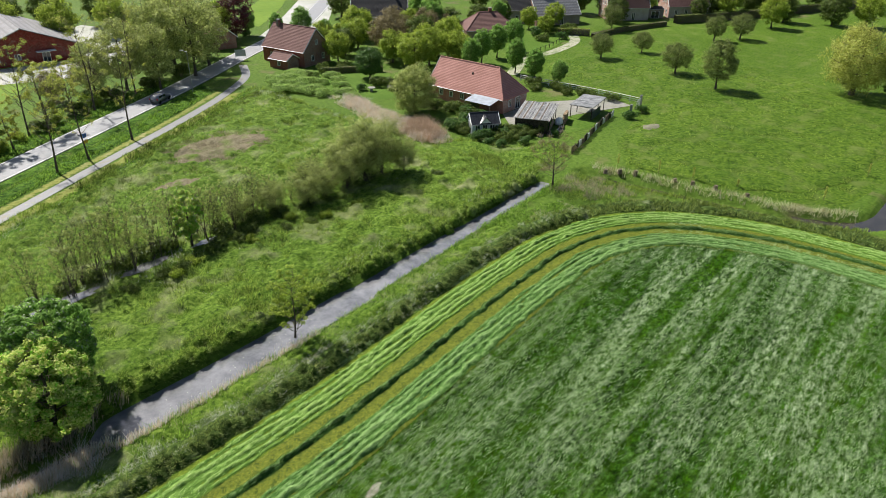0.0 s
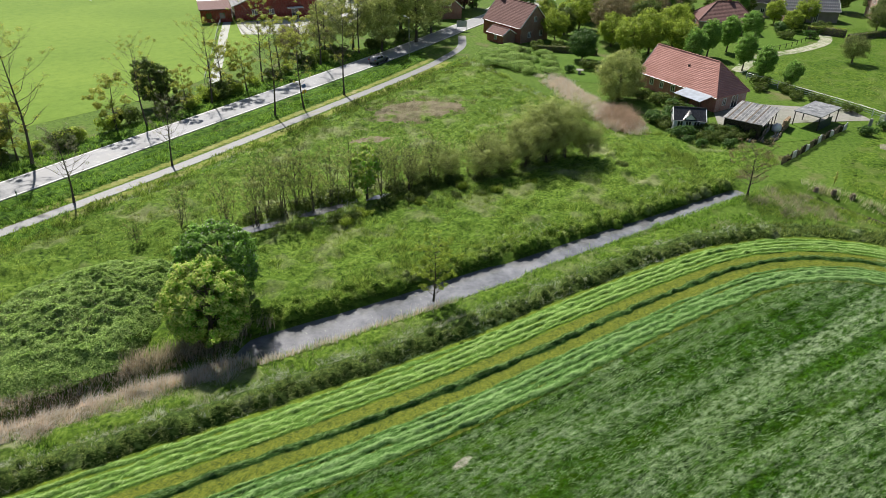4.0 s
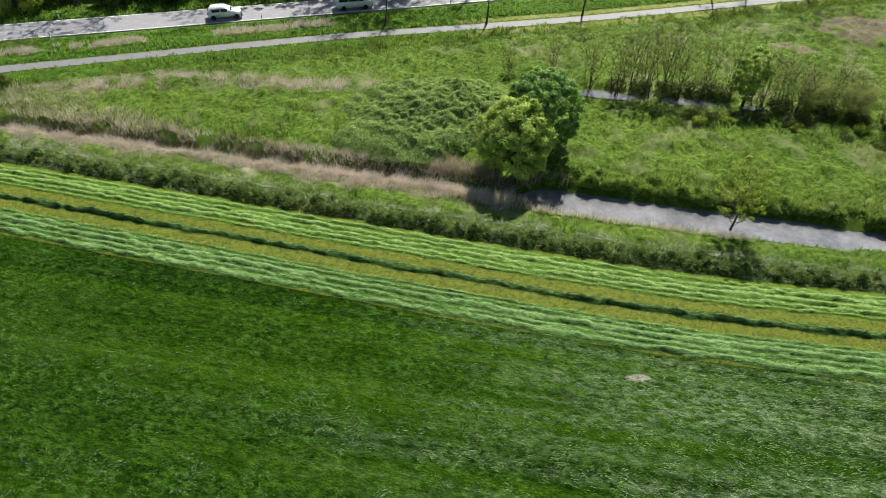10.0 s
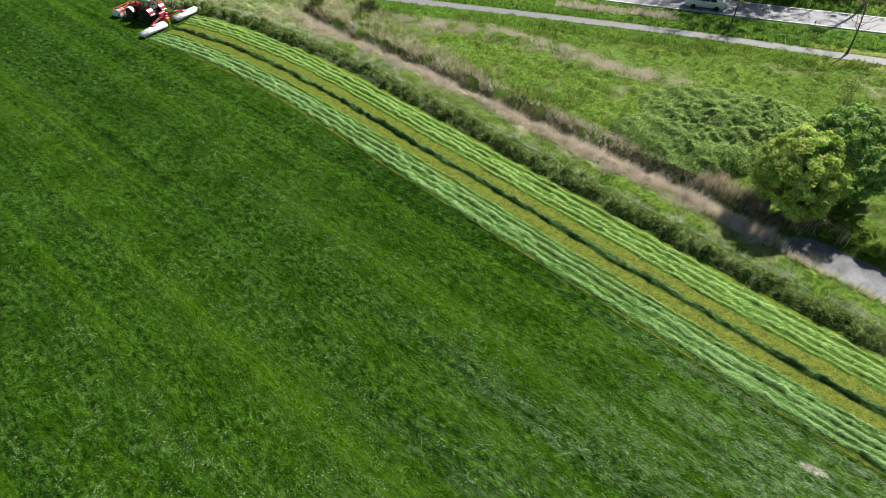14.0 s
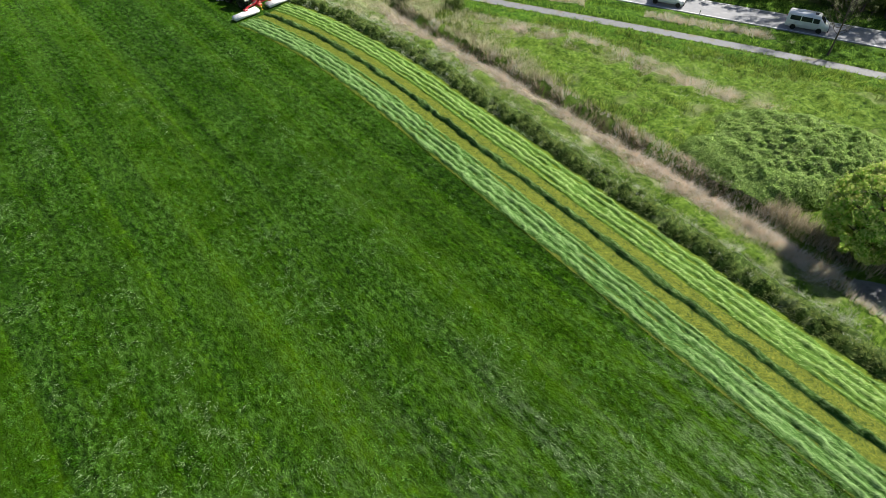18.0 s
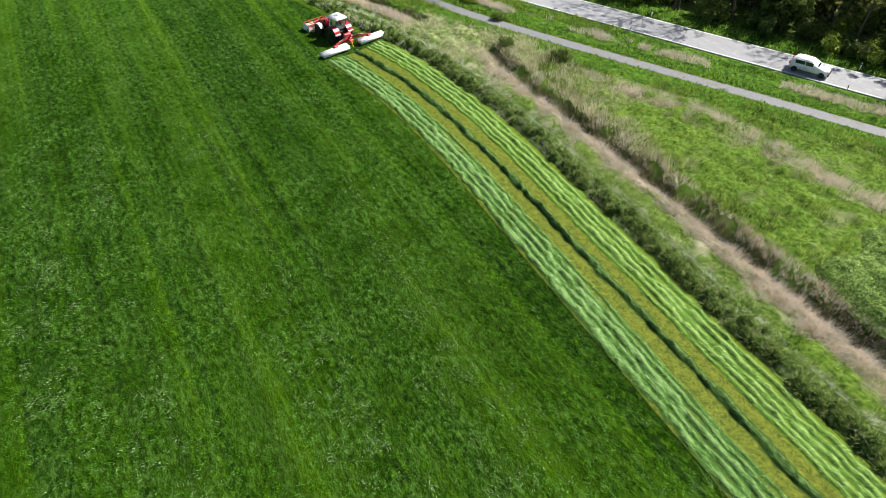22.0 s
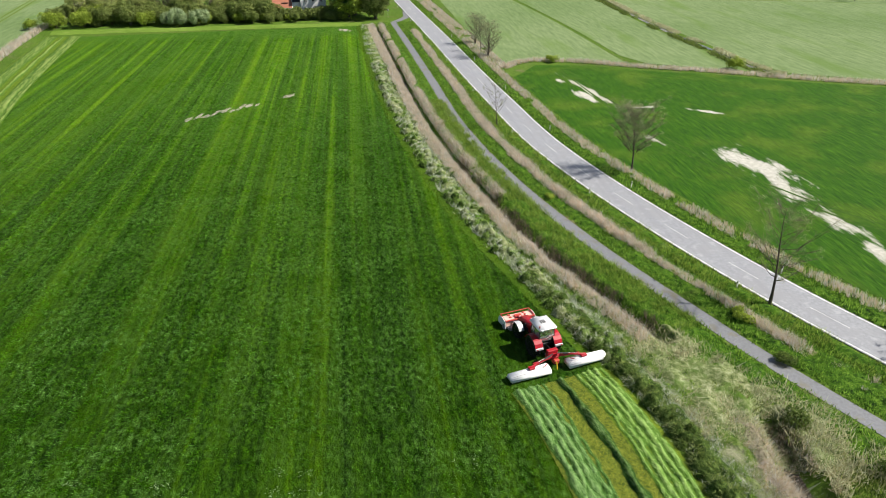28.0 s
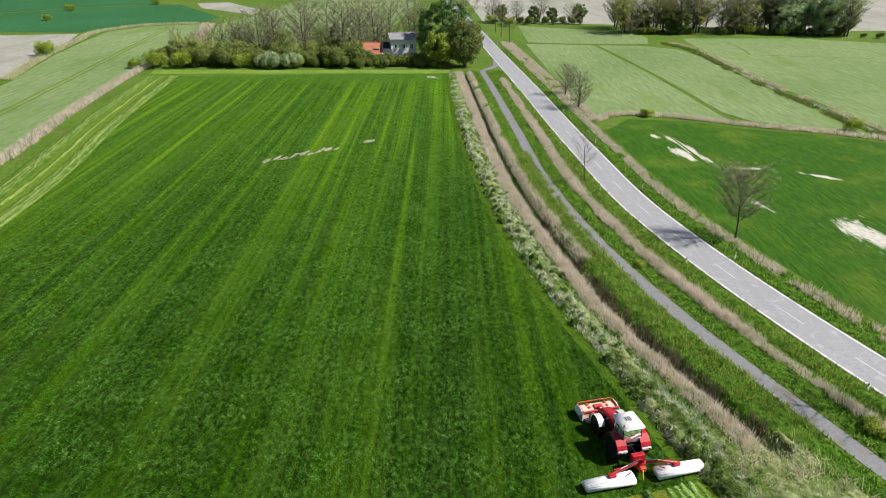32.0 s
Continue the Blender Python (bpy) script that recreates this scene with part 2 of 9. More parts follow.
M_BROWNSTALK = ground_mat("flattened brown stalks", (0.10, 0.088, 0.05), (0.21, 0.18, 0.118), (0.33, 0.29, 0.205), (0.13, 0.19, 0.035), 0.52, 1.0, 0.1, 0.85, 3.0)
M_MUD = ground_mat("ditch mud", (0.02, 0.016, 0.010), (0.035, 0.028, 0.018), (0.06, 0.05, 0.03), None, 0.6, 0.8, 0.1, 0.6, 2.0)
M_LAWN = ground_mat("garden lawn", (0.045, 0.095, 0.010), (0.08, 0.15, 0.016), (0.12, 0.19, 0.03), (0.14, 0.20, 0.04), 0.6, 0.5, 0.1, 0.8, 1.5)
M_PAVING = ground_mat("grey yard paving", (0.20, 0.19, 0.18), (0.28, 0.27, 0.25), (0.36, 0.35, 0.33), (0.22, 0.2, 0.18), 0.55, 0.4, 0.2, 0.8, 3.0)

M_YARD = ground_mat("pale worn paving", (0.36, 0.35, 0.34), (0.46, 0.45, 0.44), (0.56, 0.55, 0.54), (0.38, 0.37, 0.35), 0.55, 0.4, 0.1, 0.8, 2.0)
k = Nodes("road asphalt")
c = k.ramp(k.noise(3.0, 6, None, 0.7), (0.3, (0.215, 0.222, 0.236)), (0.7, (0.315, 0.322, 0.338)))
c = k.mix(k.mask(k.noise(0.25, 4), 0.45, 0.6), c, (0.26, 0.264, 0.275))
c = k.mix(k.mask(k.noise(0.8, 6, None, 0.7), 0.55, 0.7), c, (0.36, 0.365, 0.38))
k.bump(k.noise(60, 3), 0.25, 0.01)
c = k.mix(k.mask(k.noise(1.0, 3, k.coords((0.03, 1.3, 1), 0.4)), 0.48, 0.6), c, (0.94, 0.94, 0.95), "MULTIPLY")
M_ROAD = k.done(c, 0.6, 0, 0.25)
k = Nodes("path asphalt")
c = k.ramp(k.noise(4.0, 6, None, 0.7), (0.3, (0.13, 0.135, 0.143)), (0.7, (0.205, 0.21, 0.22)))
k.bump(k.noise(60, 3), 0.35, 0.01)
c = k.mix(k.mask(k.noise(0.6, 5), 0.56, 0.66), c, (0.16, 0.15, 0.11))
M_PATH = k.done(c, 0.58, 0, 0.4)
M_LINE = plain("road paint", (0.70, 0.70, 0.69), 0.6, 0, 0.18, 3.0)
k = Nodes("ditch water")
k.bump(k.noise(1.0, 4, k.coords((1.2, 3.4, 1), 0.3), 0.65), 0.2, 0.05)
# Grey sky shine put into the base colour, on top of the real gloss.
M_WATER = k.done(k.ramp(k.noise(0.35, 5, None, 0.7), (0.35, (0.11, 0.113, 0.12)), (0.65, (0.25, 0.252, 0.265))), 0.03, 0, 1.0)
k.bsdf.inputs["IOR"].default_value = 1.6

# The same water, brown and without sky shine in its colour, for the east.
k = Nodes("brown ditch water")
k.bump(k.noise(1.0, 3, k.coords((2.2, 4.5, 1), 0.3)), 0.1, 0.04)
M_WATERB = k.done(k.ramp(k.noise(0.4, 3), (0.3, (0.030, 0.026, 0.020)), (0.7, (0.055, 0.048, 0.038))), 0.04, 0, 0.8)

M_VERGE = leafy("verge grass blades", (0.014, 0.050, 0.005), (0.150, 0.295, 0.045), 0.45, 0.5, 0.25, gain=1.3, warm=True)
M_LUSH = leafy("lush bank grass", (0.026, 0.066, 0.007), (0.20, 0.325, 0.062), 0.45, 0.5, 0.35, gain=1.2, warm=True)
M_TUSSOCK = leafy("dark tussock grass", (0.016, 0.040, 0.005), (0.135, 0.205, 0.052), 0.35, 0.55, 0.35, gain=1.3, warm=True)
M_STRAW = leafy("dry straw grass", (0.22, 0.2, 0.11), (0.44, 0.41, 0.26), 0.4, 0.6, 0.2, gain=1.3, warm=False)
M_SILVER = leafy("bleached grass", (0.24, 0.26, 0.15), (0.46, 0.48, 0.34), 0.45, 0.6, 0.1, gain=1.45, warm=False)
M_REED = leafy("dry reed", (0.30, 0.222, 0.145), (0.52, 0.43, 0.335), 0.4, 0.65, 0.2, gain=1.5, warm=False)
M_REEDB = leafy("brown reed", (0.18, 0.155, 0.112), (0.36, 0.305, 0.22), 0.35, 0.65, 0.2, gain=1.1, warm=False)
M_RUSTREED = leafy("rust brown reed", (0.17, 0.125, 0.09), (0.36, 0.268, 0.20), 0.35, 0.65, 0.2, gain=1.2, warm=False)
M_STALK = leafy("dark brown stalks", (0.055, 0.042, 0.028), (0.20, 0.165, 0.115), 0.3, 0.7, 0.15, gain=1.0, warm=False)
M_WISP = leafy("pale wisps of meadow grass", (0.15, 0.24, 0.09), (0.36, 0.47, 0.26), 0.35, 0.5, 0.2, gain=1.0, warm=False)
M_CUT = leafy("cut grass", (0.04, 0.105, 0.018), (0.225, 0.335, 0.125), 0.4, 0.5, 0.2, gain=1.05, warm=False)
M_CUTY = leafy("yellow-green cut grass", (0.075, 0.145, 0.020), (0.29, 0.40, 0.155), 0.4, 0.5, 0.15, gain=1.3, warm=False)
M_CUTDARK = leafy("dark windrow grass", (0.016, 0.055, 0.006), (0.055, 0.12, 0.016), 0.3, 0.6, 0.06, gain=0.8)
M_SHORT = leafy("short stubble blades", (0.11, 0.125, 0.018), (0.26, 0.25, 0.075), 0.3, 0.6, 0.2)
M_BRAMBLE = leafy("bramble leaves", (0.040, 0.078, 0.013), (0.185, 0.242, 0.075), 0.5, 0.55, 0.2, gain=1.9, warm=False)
M_CHEST = leafy("young chestnut leaves", (0.058, 0.135, 0.012), (0.228, 0.348, 0.064), 0.6, 0.5, 0.15, gain=2.4, warm=False)
M_CHESTTIP = leafy("pale young chestnut leaf tips", (0.24, 0.32, 0.06), (0.36, 0.43, 0.12), 0.5, 0.5, 0.15, gain=1.8, warm=False)
M_CHESTD = leafy("dark chestnut leaves", (0.042, 0.088, 0.014), (0.155, 0.235, 0.060), 0.6, 0.5, 0.15, gain=1.9, warm=False)
M_BLOSSOM = leafy("pale blossom", (0.2, 0.23, 0.16), (0.34, 0.36, 0.28), 0.3, 0.7, 0.1, warm=False)
M_LEAF = leafy("spring leaves", (0.045, 0.085, 0.010), (0.145, 0.215, 0.036), 0.58, 0.5, 0.15, gain=1.9, warm=True)
M_LEAFD = leafy("dark leaves", (0.022, 0.048, 0.008), (0.07, 0.115, 0.025), 0.5, 0.5, 0.2, gain=1.35, warm=True)
M_HEDGE = leafy("mixed hedge leaves", (0.03, 0.06, 0.012), (0.115, 0.165, 0.05), 0.5, 0.5, 0.15, gain=1.5, warm=True)
M_LEAFY = leafy("yellowish young leaves", (0.115, 0.13, 0.02), (0.275, 0.28, 0.065), 0.55, 0.5, 0.2, gain=1.45, warm=False)
M_APPLE = leafy("olive green fruit tree leaves", (0.036, 0.052, 0.012), (0.14, 0.165, 0.05), 0.5, 0.5, 0.2, gain=1.5, warm=False)
M_EVER = leafy("deep green evergreen leaves", (0.016, 0.045, 0.008), (0.07, 0.125, 0.026), 0.4, 0.5, 0.25, gain=1.4, warm=False)
M_WILLOW = leafy("yellow willow leaves", (0.15, 0.165, 0.03), (0.35, 0.36, 0.10), 0.5, 0.5, 0.2, gain=1.25, warm=False)
M_GREYLEAF = leafy("grey green leaves", (0.09, 0.108, 0.03), (0.225, 0.245, 0.09), 0.55, 0.5, 0.15, gain=1.75, warm=False)
M_SILVERLEAF = leafy("silvery willow leaves", (0.10, 0.135, 0.065), (0.29, 0.34, 0.20), 0.45, 0.6, 0.15, gain=1.4, warm=False)
M_COPPER = leafy("copper beech leaves", (0.03, 0.008, 0.012), (0.09, 0.025, 0.03), 0.3, 0.45, 0.35)
M_RUST = leafy("brownish young leaves", (0.085, 0.07, 0.035), (0.2, 0.165, 0.085), 0.45, 0.5, 0.2, gain=1.2, warm=False)
k = Nodes("bark")
c = k.ramp(k.noise(1.0, 5, k.coords((9, 9, 1.5)), 0.7), (0.3, (0.045, 0.036, 0.028)), (0.7, (0.13, 0.11, 0.085)))
k.bump(k.noise(1.0, 4, k.coords((14, 14, 3))), 0.6, 0.03)
M_BARK = k.done(c, 0.85, 0, 0.2)
M_BUD = leafy("grey buds and fine twigs", (0.09, 0.094, 0.05), (0.205, 0.212, 0.125), 0.4, 0.8, 0.1, gain=1.4, warm=False)
M_TWIG = plain("twigs", (0.165, 0.136, 0.102), 0.85, 0, 0.2, 3.0, 0.2)


M_TURF = ground_mat("lumpy meadow turf", (0.016, 0.046, 0.004), (0.108, 0.192, 0.017), (0.26, 0.355, 0.068), (0.27, 0.285, 0.14), 0.54, 1.4, 0.05, 0.8, 2.3, lo=0.33, hi=0.70)
M_VERGETURF = ground_mat("rough verge turf", (0.008, 0.032, 0.002), (0.060, 0.145, 0.008), (0.19, 0.31, 0.035), (0.20, 0.24, 0.06), 0.62, 1.4, 0.06, 0.8, 2.2, lo=0.34, hi=0.70)
M_BANKTURF = ground_mat("tussock bank", (0.012, 0.026, 0.004), (0.050, 0.088, 0.014), (0.20, 0.27, 0.075), (0.32, 0.33, 0.22), 0.62, 1.0, 0.09, 0.8, 2.6, lo=0.34, hi=0.68)
M_PALETURF = ground_mat("bleached tussock turf", (0.05, 0.08, 0.016), (0.20, 0.23, 0.095), (0.46, 0.46, 0.30), (0.09, 0.17, 0.018), 0.52, 1.0, 0.12, 0.8, 2.0, lo=0.32, hi=0.70)


# ---- building helpers ----
def link_mesh(name, me, material, parent=None, label=""):
    ob = new(name, me)
    if material:
        me.materials.append(material)
    if parent:
        ob.parent = parent
    return tagged(ob, label)


def part(name, bm, material, parent, label="", smooth=False):
    """One mesh object under a thing or a part."""
    me = bpy.data.meshes.new(name)
    bmesh.ops.recalc_face_normals(bm, faces=bm.faces)
    bm.to_mesh(me)
    bm.free()
    if smooth:
        me.polygons.foreach_set("use_smooth", [True] * len(me.polygons))
    return link_mesh(name, me, material, parent, label)


def mesh_np(name, verts, faces):
    """A mesh from arrays: faces is an array of rows of 3 or of 4 indices."""
    me = bpy.data.meshes.new(name)
    verts, faces = np.asarray(verts, np.float32), np.asarray(faces, np.int32)
    me.vertices.add(len(verts))
    me.vertices.foreach_set("co", verts.ravel())
    me.loops.add(faces.size)
    me.loops.foreach_set("vertex_index", faces.ravel())
    me.polygons.add(len(faces))
    me.polygons.foreach_set("loop_start", np.arange(0, faces.size, faces.shape[1], dtype=np.int32))
    me.update(calc_edges=True)
    me.validate()
    return me


def thing(name, label, category, m=None, group="", kind=""):
    ob = new(name)
    if m is not None:
        ob.matrix_basis = m
    ob.empty_display_size = 0.3
    return tagged(ob, label, category, group, kind)


def box(bm, x0, x1, y0, y1, z0, z1, bevel=0.0):
    g = bmesh.ops.create_cube(bm, size=1)["verts"]
    for v in g:
        v.co = ((x0 + x1) / 2 + v.co.x * (x1 - x0), (y0 + y1) / 2 + v.co.y * (y1 - y0), (z0 + z1) / 2 + v.co.z * (z1 - z0))
    if bevel:
        es = list({e for v in g for e in v.link_edges})
        bmesh.ops.bevel(bm, geom=es, offset=bevel, segments=1, affect="EDGES")
    return bm


def rod(bm, p, q, r0, r1=None, n=8):
    """A capped tapered tube from p to q."""
    p, q = Vector(p), Vector(q)
    turn = (q - p).to_track_quat("Z", "Y").to_matrix().to_4x4()
    bmesh.ops.create_cone(bm, cap_ends=True, segments=n, radius1=r0, radius2=r0 if r1 is None else r1, depth=(q - p).length,
                          matrix=Matrix.Translation((p + q) / 2) @ turn)
    return bm


def prism(bm, outline, y0, y1, inset=0.0):
    """An outline of (x, z) run from y0 to y1; inset draws the two ends in towards their middle."""
    cx, cz = sum(p[0] for p in outline) / len(outline), sum(p[1] for p in outline) / len(outline)
    a = [bm.verts.new((x, y0, z)) for x, z in outline]
    b = [bm.verts.new((x, y1, z)) for x, z in outline]
    ends = []
    for ring in (a, b):
        ends.append(bm.faces.new(ring))
    for i in range(len(a)):
        j = (i + 1) % len(a)
        bm.faces.new((a[i], a[j], b[j], b[i]))
    if inset:
        for v in a + b:
            v.co.y += inset * (1 if v.co.y < (y0 + y1) / 2 else -1) * (v.co.z > cz)
    return bm


def B():
    return bmesh.new()


def vnoise(x, y, size, seed=0):
    """Smooth value noise, 0 to 1."""
    u, v = np.asarray(x) / size, np.asarray(y) / size
    i, j = np.floor(u).astype(np.int64), np.floor(v).astype(np.int64)
    a, b = u - i, v - j
    a, b = a * a * (3 - 2 * a), b * b * (3 - 2 * b)

    def h(i, j):
        n = (i * 374761393 + j * 668265263 + seed * 974634777) & 0x7FFFFFFF
        n = ((n ^ (n >> 13)) * 1274126177) & 0x7FFFFFFF
        return ((n ^ (n >> 16)) & 0xFFFF) / 65535.0

    return (h(i, j) * (1 - a) + h(i + 1, j) * a) * (1 - b) + (h(i, j + 1) * (1 - a) + h(i + 1, j + 1) * a) * b


def inside(poly, x, y):
    hit = np.zeros(len(x), bool)
    for (x0, y0), (x1, y1) in zip(poly, poly[1:] + poly[:1]):
        if y0 != y1:
            hit ^= ((y0 > y) != (y1 > y)) & (x < (x1 - x0) * (y - y0) / (y1 - y0) + x0)
    return hit


def scatter(poly, per_m2, seed):
    """Random places in a polygon."""
    r = np.random.default_rng(seed)
    xs, ys = [p[0] for p in poly], [p[1] for p in poly]
    n = int(per_m2 * (max(xs) - min(xs)) * (max(ys) - min(ys)))
    x, y = r.uniform(min(xs), max(xs), n), r.uniform(min(ys), max(ys), n)
    keep = inside(poly, x, y)
    return x[keep], y[keep]


def resample(line, step):
    """Points along a smoothed line, evenly spaced, with unit directions."""
    p = np.array(line, float)
    d = np.r_[0, np.cumsum(np.hypot(*np.diff(p, axis=0).T))]
    s = np.linspace(0, d[-1], max(2, int(d[-1] / step) + 1))
    m = np.gradient(p, d, axis=0)
    i = np.clip(np.searchsorted(d, s, "right") - 1, 0, len(d) - 2)
    h = (d[i + 1] - d[i])[:, None]
    t = ((s - d[i]) / h[:, 0])[:, None]
    q = (2 * t**3 - 3 * t**2 + 1) * p[i] + (t**3 - 2 * t**2 + t) * h * m[i] + (3 * t**2 - 2 * t**3) * p[i + 1] + (t**3 - t**2) * h * m[i + 1]
    g = np.gradient(q, axis=0)
    return q, g / np.hypot(*g.T)[:, None], s


def offset_line(line, d, step=2.0):
    """The line moved d metres to its left."""
    q, g, _ = resample(line, step)
    return [(float(a), float(b)) for a, b in q + d * np.stack([-g[:, 1], g[:, 0]], 1)]


def along(line, lo, hi, per_m2, seed):
    """Random places beside a line, between lo and hi metres to its left."""
    r = np.random.default_rng(seed)
    q, g, s = resample(line, 1.0)
    n = int(s[-1] * abs(hi - lo) * per_m2)
    u, w = r.uniform(0, s[-1], n), r.uniform(min(lo, hi), max(lo, hi), n)
    x, y, gx, gy = (np.interp(u, s, c) for c in (q[:, 0], q[:, 1], g[:, 0], g[:, 1]))
    return x - gy * w, y + gx * w


def blade_mesh(name, x, y, z, height, width, per=4, lean=(0.0, 0.0), spread=0.5, seed=1, tip=0.0, bunch=0.06):
    """Tufts of grass or reed: per blades round each place, each a thin upright triangle."""
    r = np.random.default_rng(seed)
    n = len(x) * per
    X, Y, Z = np.repeat(x, per) + r.normal(0, bunch, n), np.repeat(y, per) + r.normal(0, bunch, n), np.repeat(np.broadcast_to(z, len(x)), per)
    H = np.repeat(np.broadcast_to(height, len(x)), per) * r.uniform(0.6, 1.15, n)
    a = r.uniform(0, 2 * np.pi, n)
    w = width * r.uniform(0.7, 1.3, n) / 2
    dx, dy = np.cos(a) * w, np.sin(a) * w
    la, ls = r.uniform(0, 2 * np.pi, n), np.abs(r.normal(0, spread, n))
    tx, ty = X + H * (lean[0] + np.cos(la) * ls), Y + H * (lean[1] + np.sin(la) * ls)
    V = np.stack([np.stack([X - dx, Y - dy, Z - 0.02], 1), np.stack([X + dx, Y + dy, Z - 0.02], 1), np.stack([tx, ty, Z + H], 1)], 1).reshape(-1, 3)
    return mesh_np(name, V, np.arange(3 * n).reshape(-1, 3))


def stuff(name, me, material, label, category):
    return tagged(link_mesh(name, me, material), label, category, "", "stuff")


def leaf_quads(P, N, size, r, long=1.25):
    """Leaves as small four-sided blades at places P that face about N."""
    n = len(P)
    N = N + r.normal(0, 0.55, (n, 3))
    N /= np.linalg.norm(N, axis=1)[:, None] + 1e-9
    A = np.cross(N, r.normal(0, 1, (n, 3)))
    A /= np.linalg.norm(A, axis=1)[:, None] + 1e-9
    Bv = np.cross(N, A)
    s = (size * r.uniform(0.65, 1.35, n))[:, None]
    V = np.stack([P - A * s * long, P - Bv * s * 0.5 + N * s * 0.15, P + A * s * long, P + Bv * s * 0.5 + N * s * 0.15], 1).reshape(-1, 3)
    return V, np.arange(4 * n).reshape(-1, 4)


def strip(name, line, left, right, z, material, label="", step=2.0, parent=None, thick=0.0):
    """A band along a line from left to right metres beside it; thick: how far its edges reach down."""
    q, g, s = resample(line, step)
    nrm = np.stack([-g[:, 1], g[:, 0]], 1)
    cols = [(left, z - thick), (left, z), (right, z), (right, z - thick)] if thick else [(left, z), (right, z)]
    V = np.concatenate([np.c_[q + nrm * w, np.full(len(q), h)] for w, h in cols])
    n, F = len(q), []
    for c in range(len(cols) - 1):
        i = np.arange(n - 1) + c * n
        F.append(np.stack([i, i + n, i + n + 1, i + 1], 1))
    me = mesh_np(name, V, np.concatenate(F))
    me.polygons.foreach_set("use_smooth", [False] * len(me.polygons))
    return link_mesh(name, me, material, parent, label)


def sheet(name, poly, z, material, label=""):
    """A flat piece of ground with an outline."""
    bm = B()
    f = bm.faces.new([bm.verts.new((x, y, z)) for x, y in poly])
    if f.calc_area() and f.normal.z < 0:
        f.normal_flip()
    bm.normal_update()
    if f.normal.z < 0:
        f.normal_flip()
    bmesh.ops.triangulate(bm, faces=[f])
    me = bpy.data.meshes.new(name)
    bm.to_mesh(me)
    bm.free()
    return tagged(link_mesh(name, me, material, None, label), label, "", "", "structure")

# ---- the plan: lines of the land ----
EDGE = [(-226, 25), (-181, 26.4), (-147, 28.5), (-117, 31.8), (-99.5, 34.8), (-86.7, 38.2), (-76, 41.0), (-66, 43.6), (-55, 44.9), (-45, 45.0), (-29, 44.2), (-14, 43.4), (2, 42.6),
        (14, 42.3), (30, 42.9), (40, 43.1), (49.7, 42.6), (58, 39.9), (63.9, 35.3), (68.4, 27.6), (70.7, 17.4), (70.8, 10.5), (68, -15), (64, -45)]
SOUTH = [(64, -45), (-20, -46), (-90, -40), (-132, -43), (-164, -48.6), (-218, -55.6)]
FIELD = EDGE + SOUTH[1:]
DITCH = [(64, 50.8), (50, 50.4), (30, 50.0), (10, 50.1), (0, 50.4), (-10, 50.9), (-25, 51.3), (-45, 51.6), (-57, 51.6), (-63, 52.6)]
DITCH_W = [(-74, 48.9), (-79, 47.2), (-91.4, 42.6), (-106, 39.4), (-122, 36.6), (-150, 33.8), (-186, 31.6), (-226, 29.3)]
DITCH_E = [(70.5, 47.5), (71.6, 42), (72.4, 35), (73.2, 28), (74, 21), (77.5, 14), (90, 11.5), (115, 9)]
PATHWAY = [(-229, 34.2), (-216, 35.1), (-165.1, 38.1), (-132, 40.1), (-106, 44.5), (-89.1, 49.3), (-78.1, 53.3), (-70, 56.4), (-57.4, 62.3), (-46.8, 67.6), (-35.8, 73.1), (-22.8, 79.3), (-10.5, 84.4),
           (4.4, 90.8), (22.5, 99.5), (32, 104.1), (45, 110.3), (62.4, 119.9), (71.8, 127.1), (77, 135)]
ROAD = [(-480, 23), (-350, 33.4), (-270, 39.5), (-205, 44.7), (-152, 48.7), (-122.8, 51.7), (-104.7, 55.7), (-91.7, 59.5), (-78.6, 64.1), (-60.6, 72.3), (-40.6, 81.7), (-19.2, 91.7), (9.5, 105.7),
        (30.3, 115.7), (60.8, 130.8), (81, 142), (100, 152), (117, 162), (140, 180), (175, 210)]
DITCHES = [([(64, 50.9), (54, 50.7), (44, 50.5)], 0.85, 0.9, 1.0), ([(46, 50.5), (36, 50.2), (26, 50.0)], 1.25, 0.9, 1.0), ([(27, 50.0), (10, 50.1), (3.0, 50.3)], 1.75, 0.9, 1.0), (DITCH[3:], 0.4, 1.2, 0.95), (DITCH_W, 0.2, 1.05, 0.8), (DITCH_E, 0.9, 1.3, 1.0)]


def line_distance(line, x, y):
    q, _, _ = resample(line, 1.5)
    best = np.full(x.shape, 1e9)
    for (ax, ay), (bx, by) in zip(q[:-1], q[1:]):
        dx, dy = bx - ax, by - ay
        t = np.clip(((x - ax) * dx + (y - ay) * dy) / (dx * dx + dy * dy), 0, 1)
        best = np.minimum(best, np.hypot(x - ax - t * dx, y - ay - t * dy))
    return best


def land(x, y):
    """The height of the ground: level marsh land with ditches cut into it."""
    z = np.zeros(np.shape(x))
    for line, flat, slope, deep in DITCHES:
        near = (x > min(p[0] for p in line) - 5) & (x < max(p[0] for p in line) + 5)
        d = np.full(np.shape(x), 99.0)
        if near.any():
            d[near] = line_distance(line, x[near], y[near])
        t = np.clip((d - flat) / slope, 0, 1)
        z = np.minimum(z, -deep * (1 - t * t * (3 - 2 * t)))
    return z


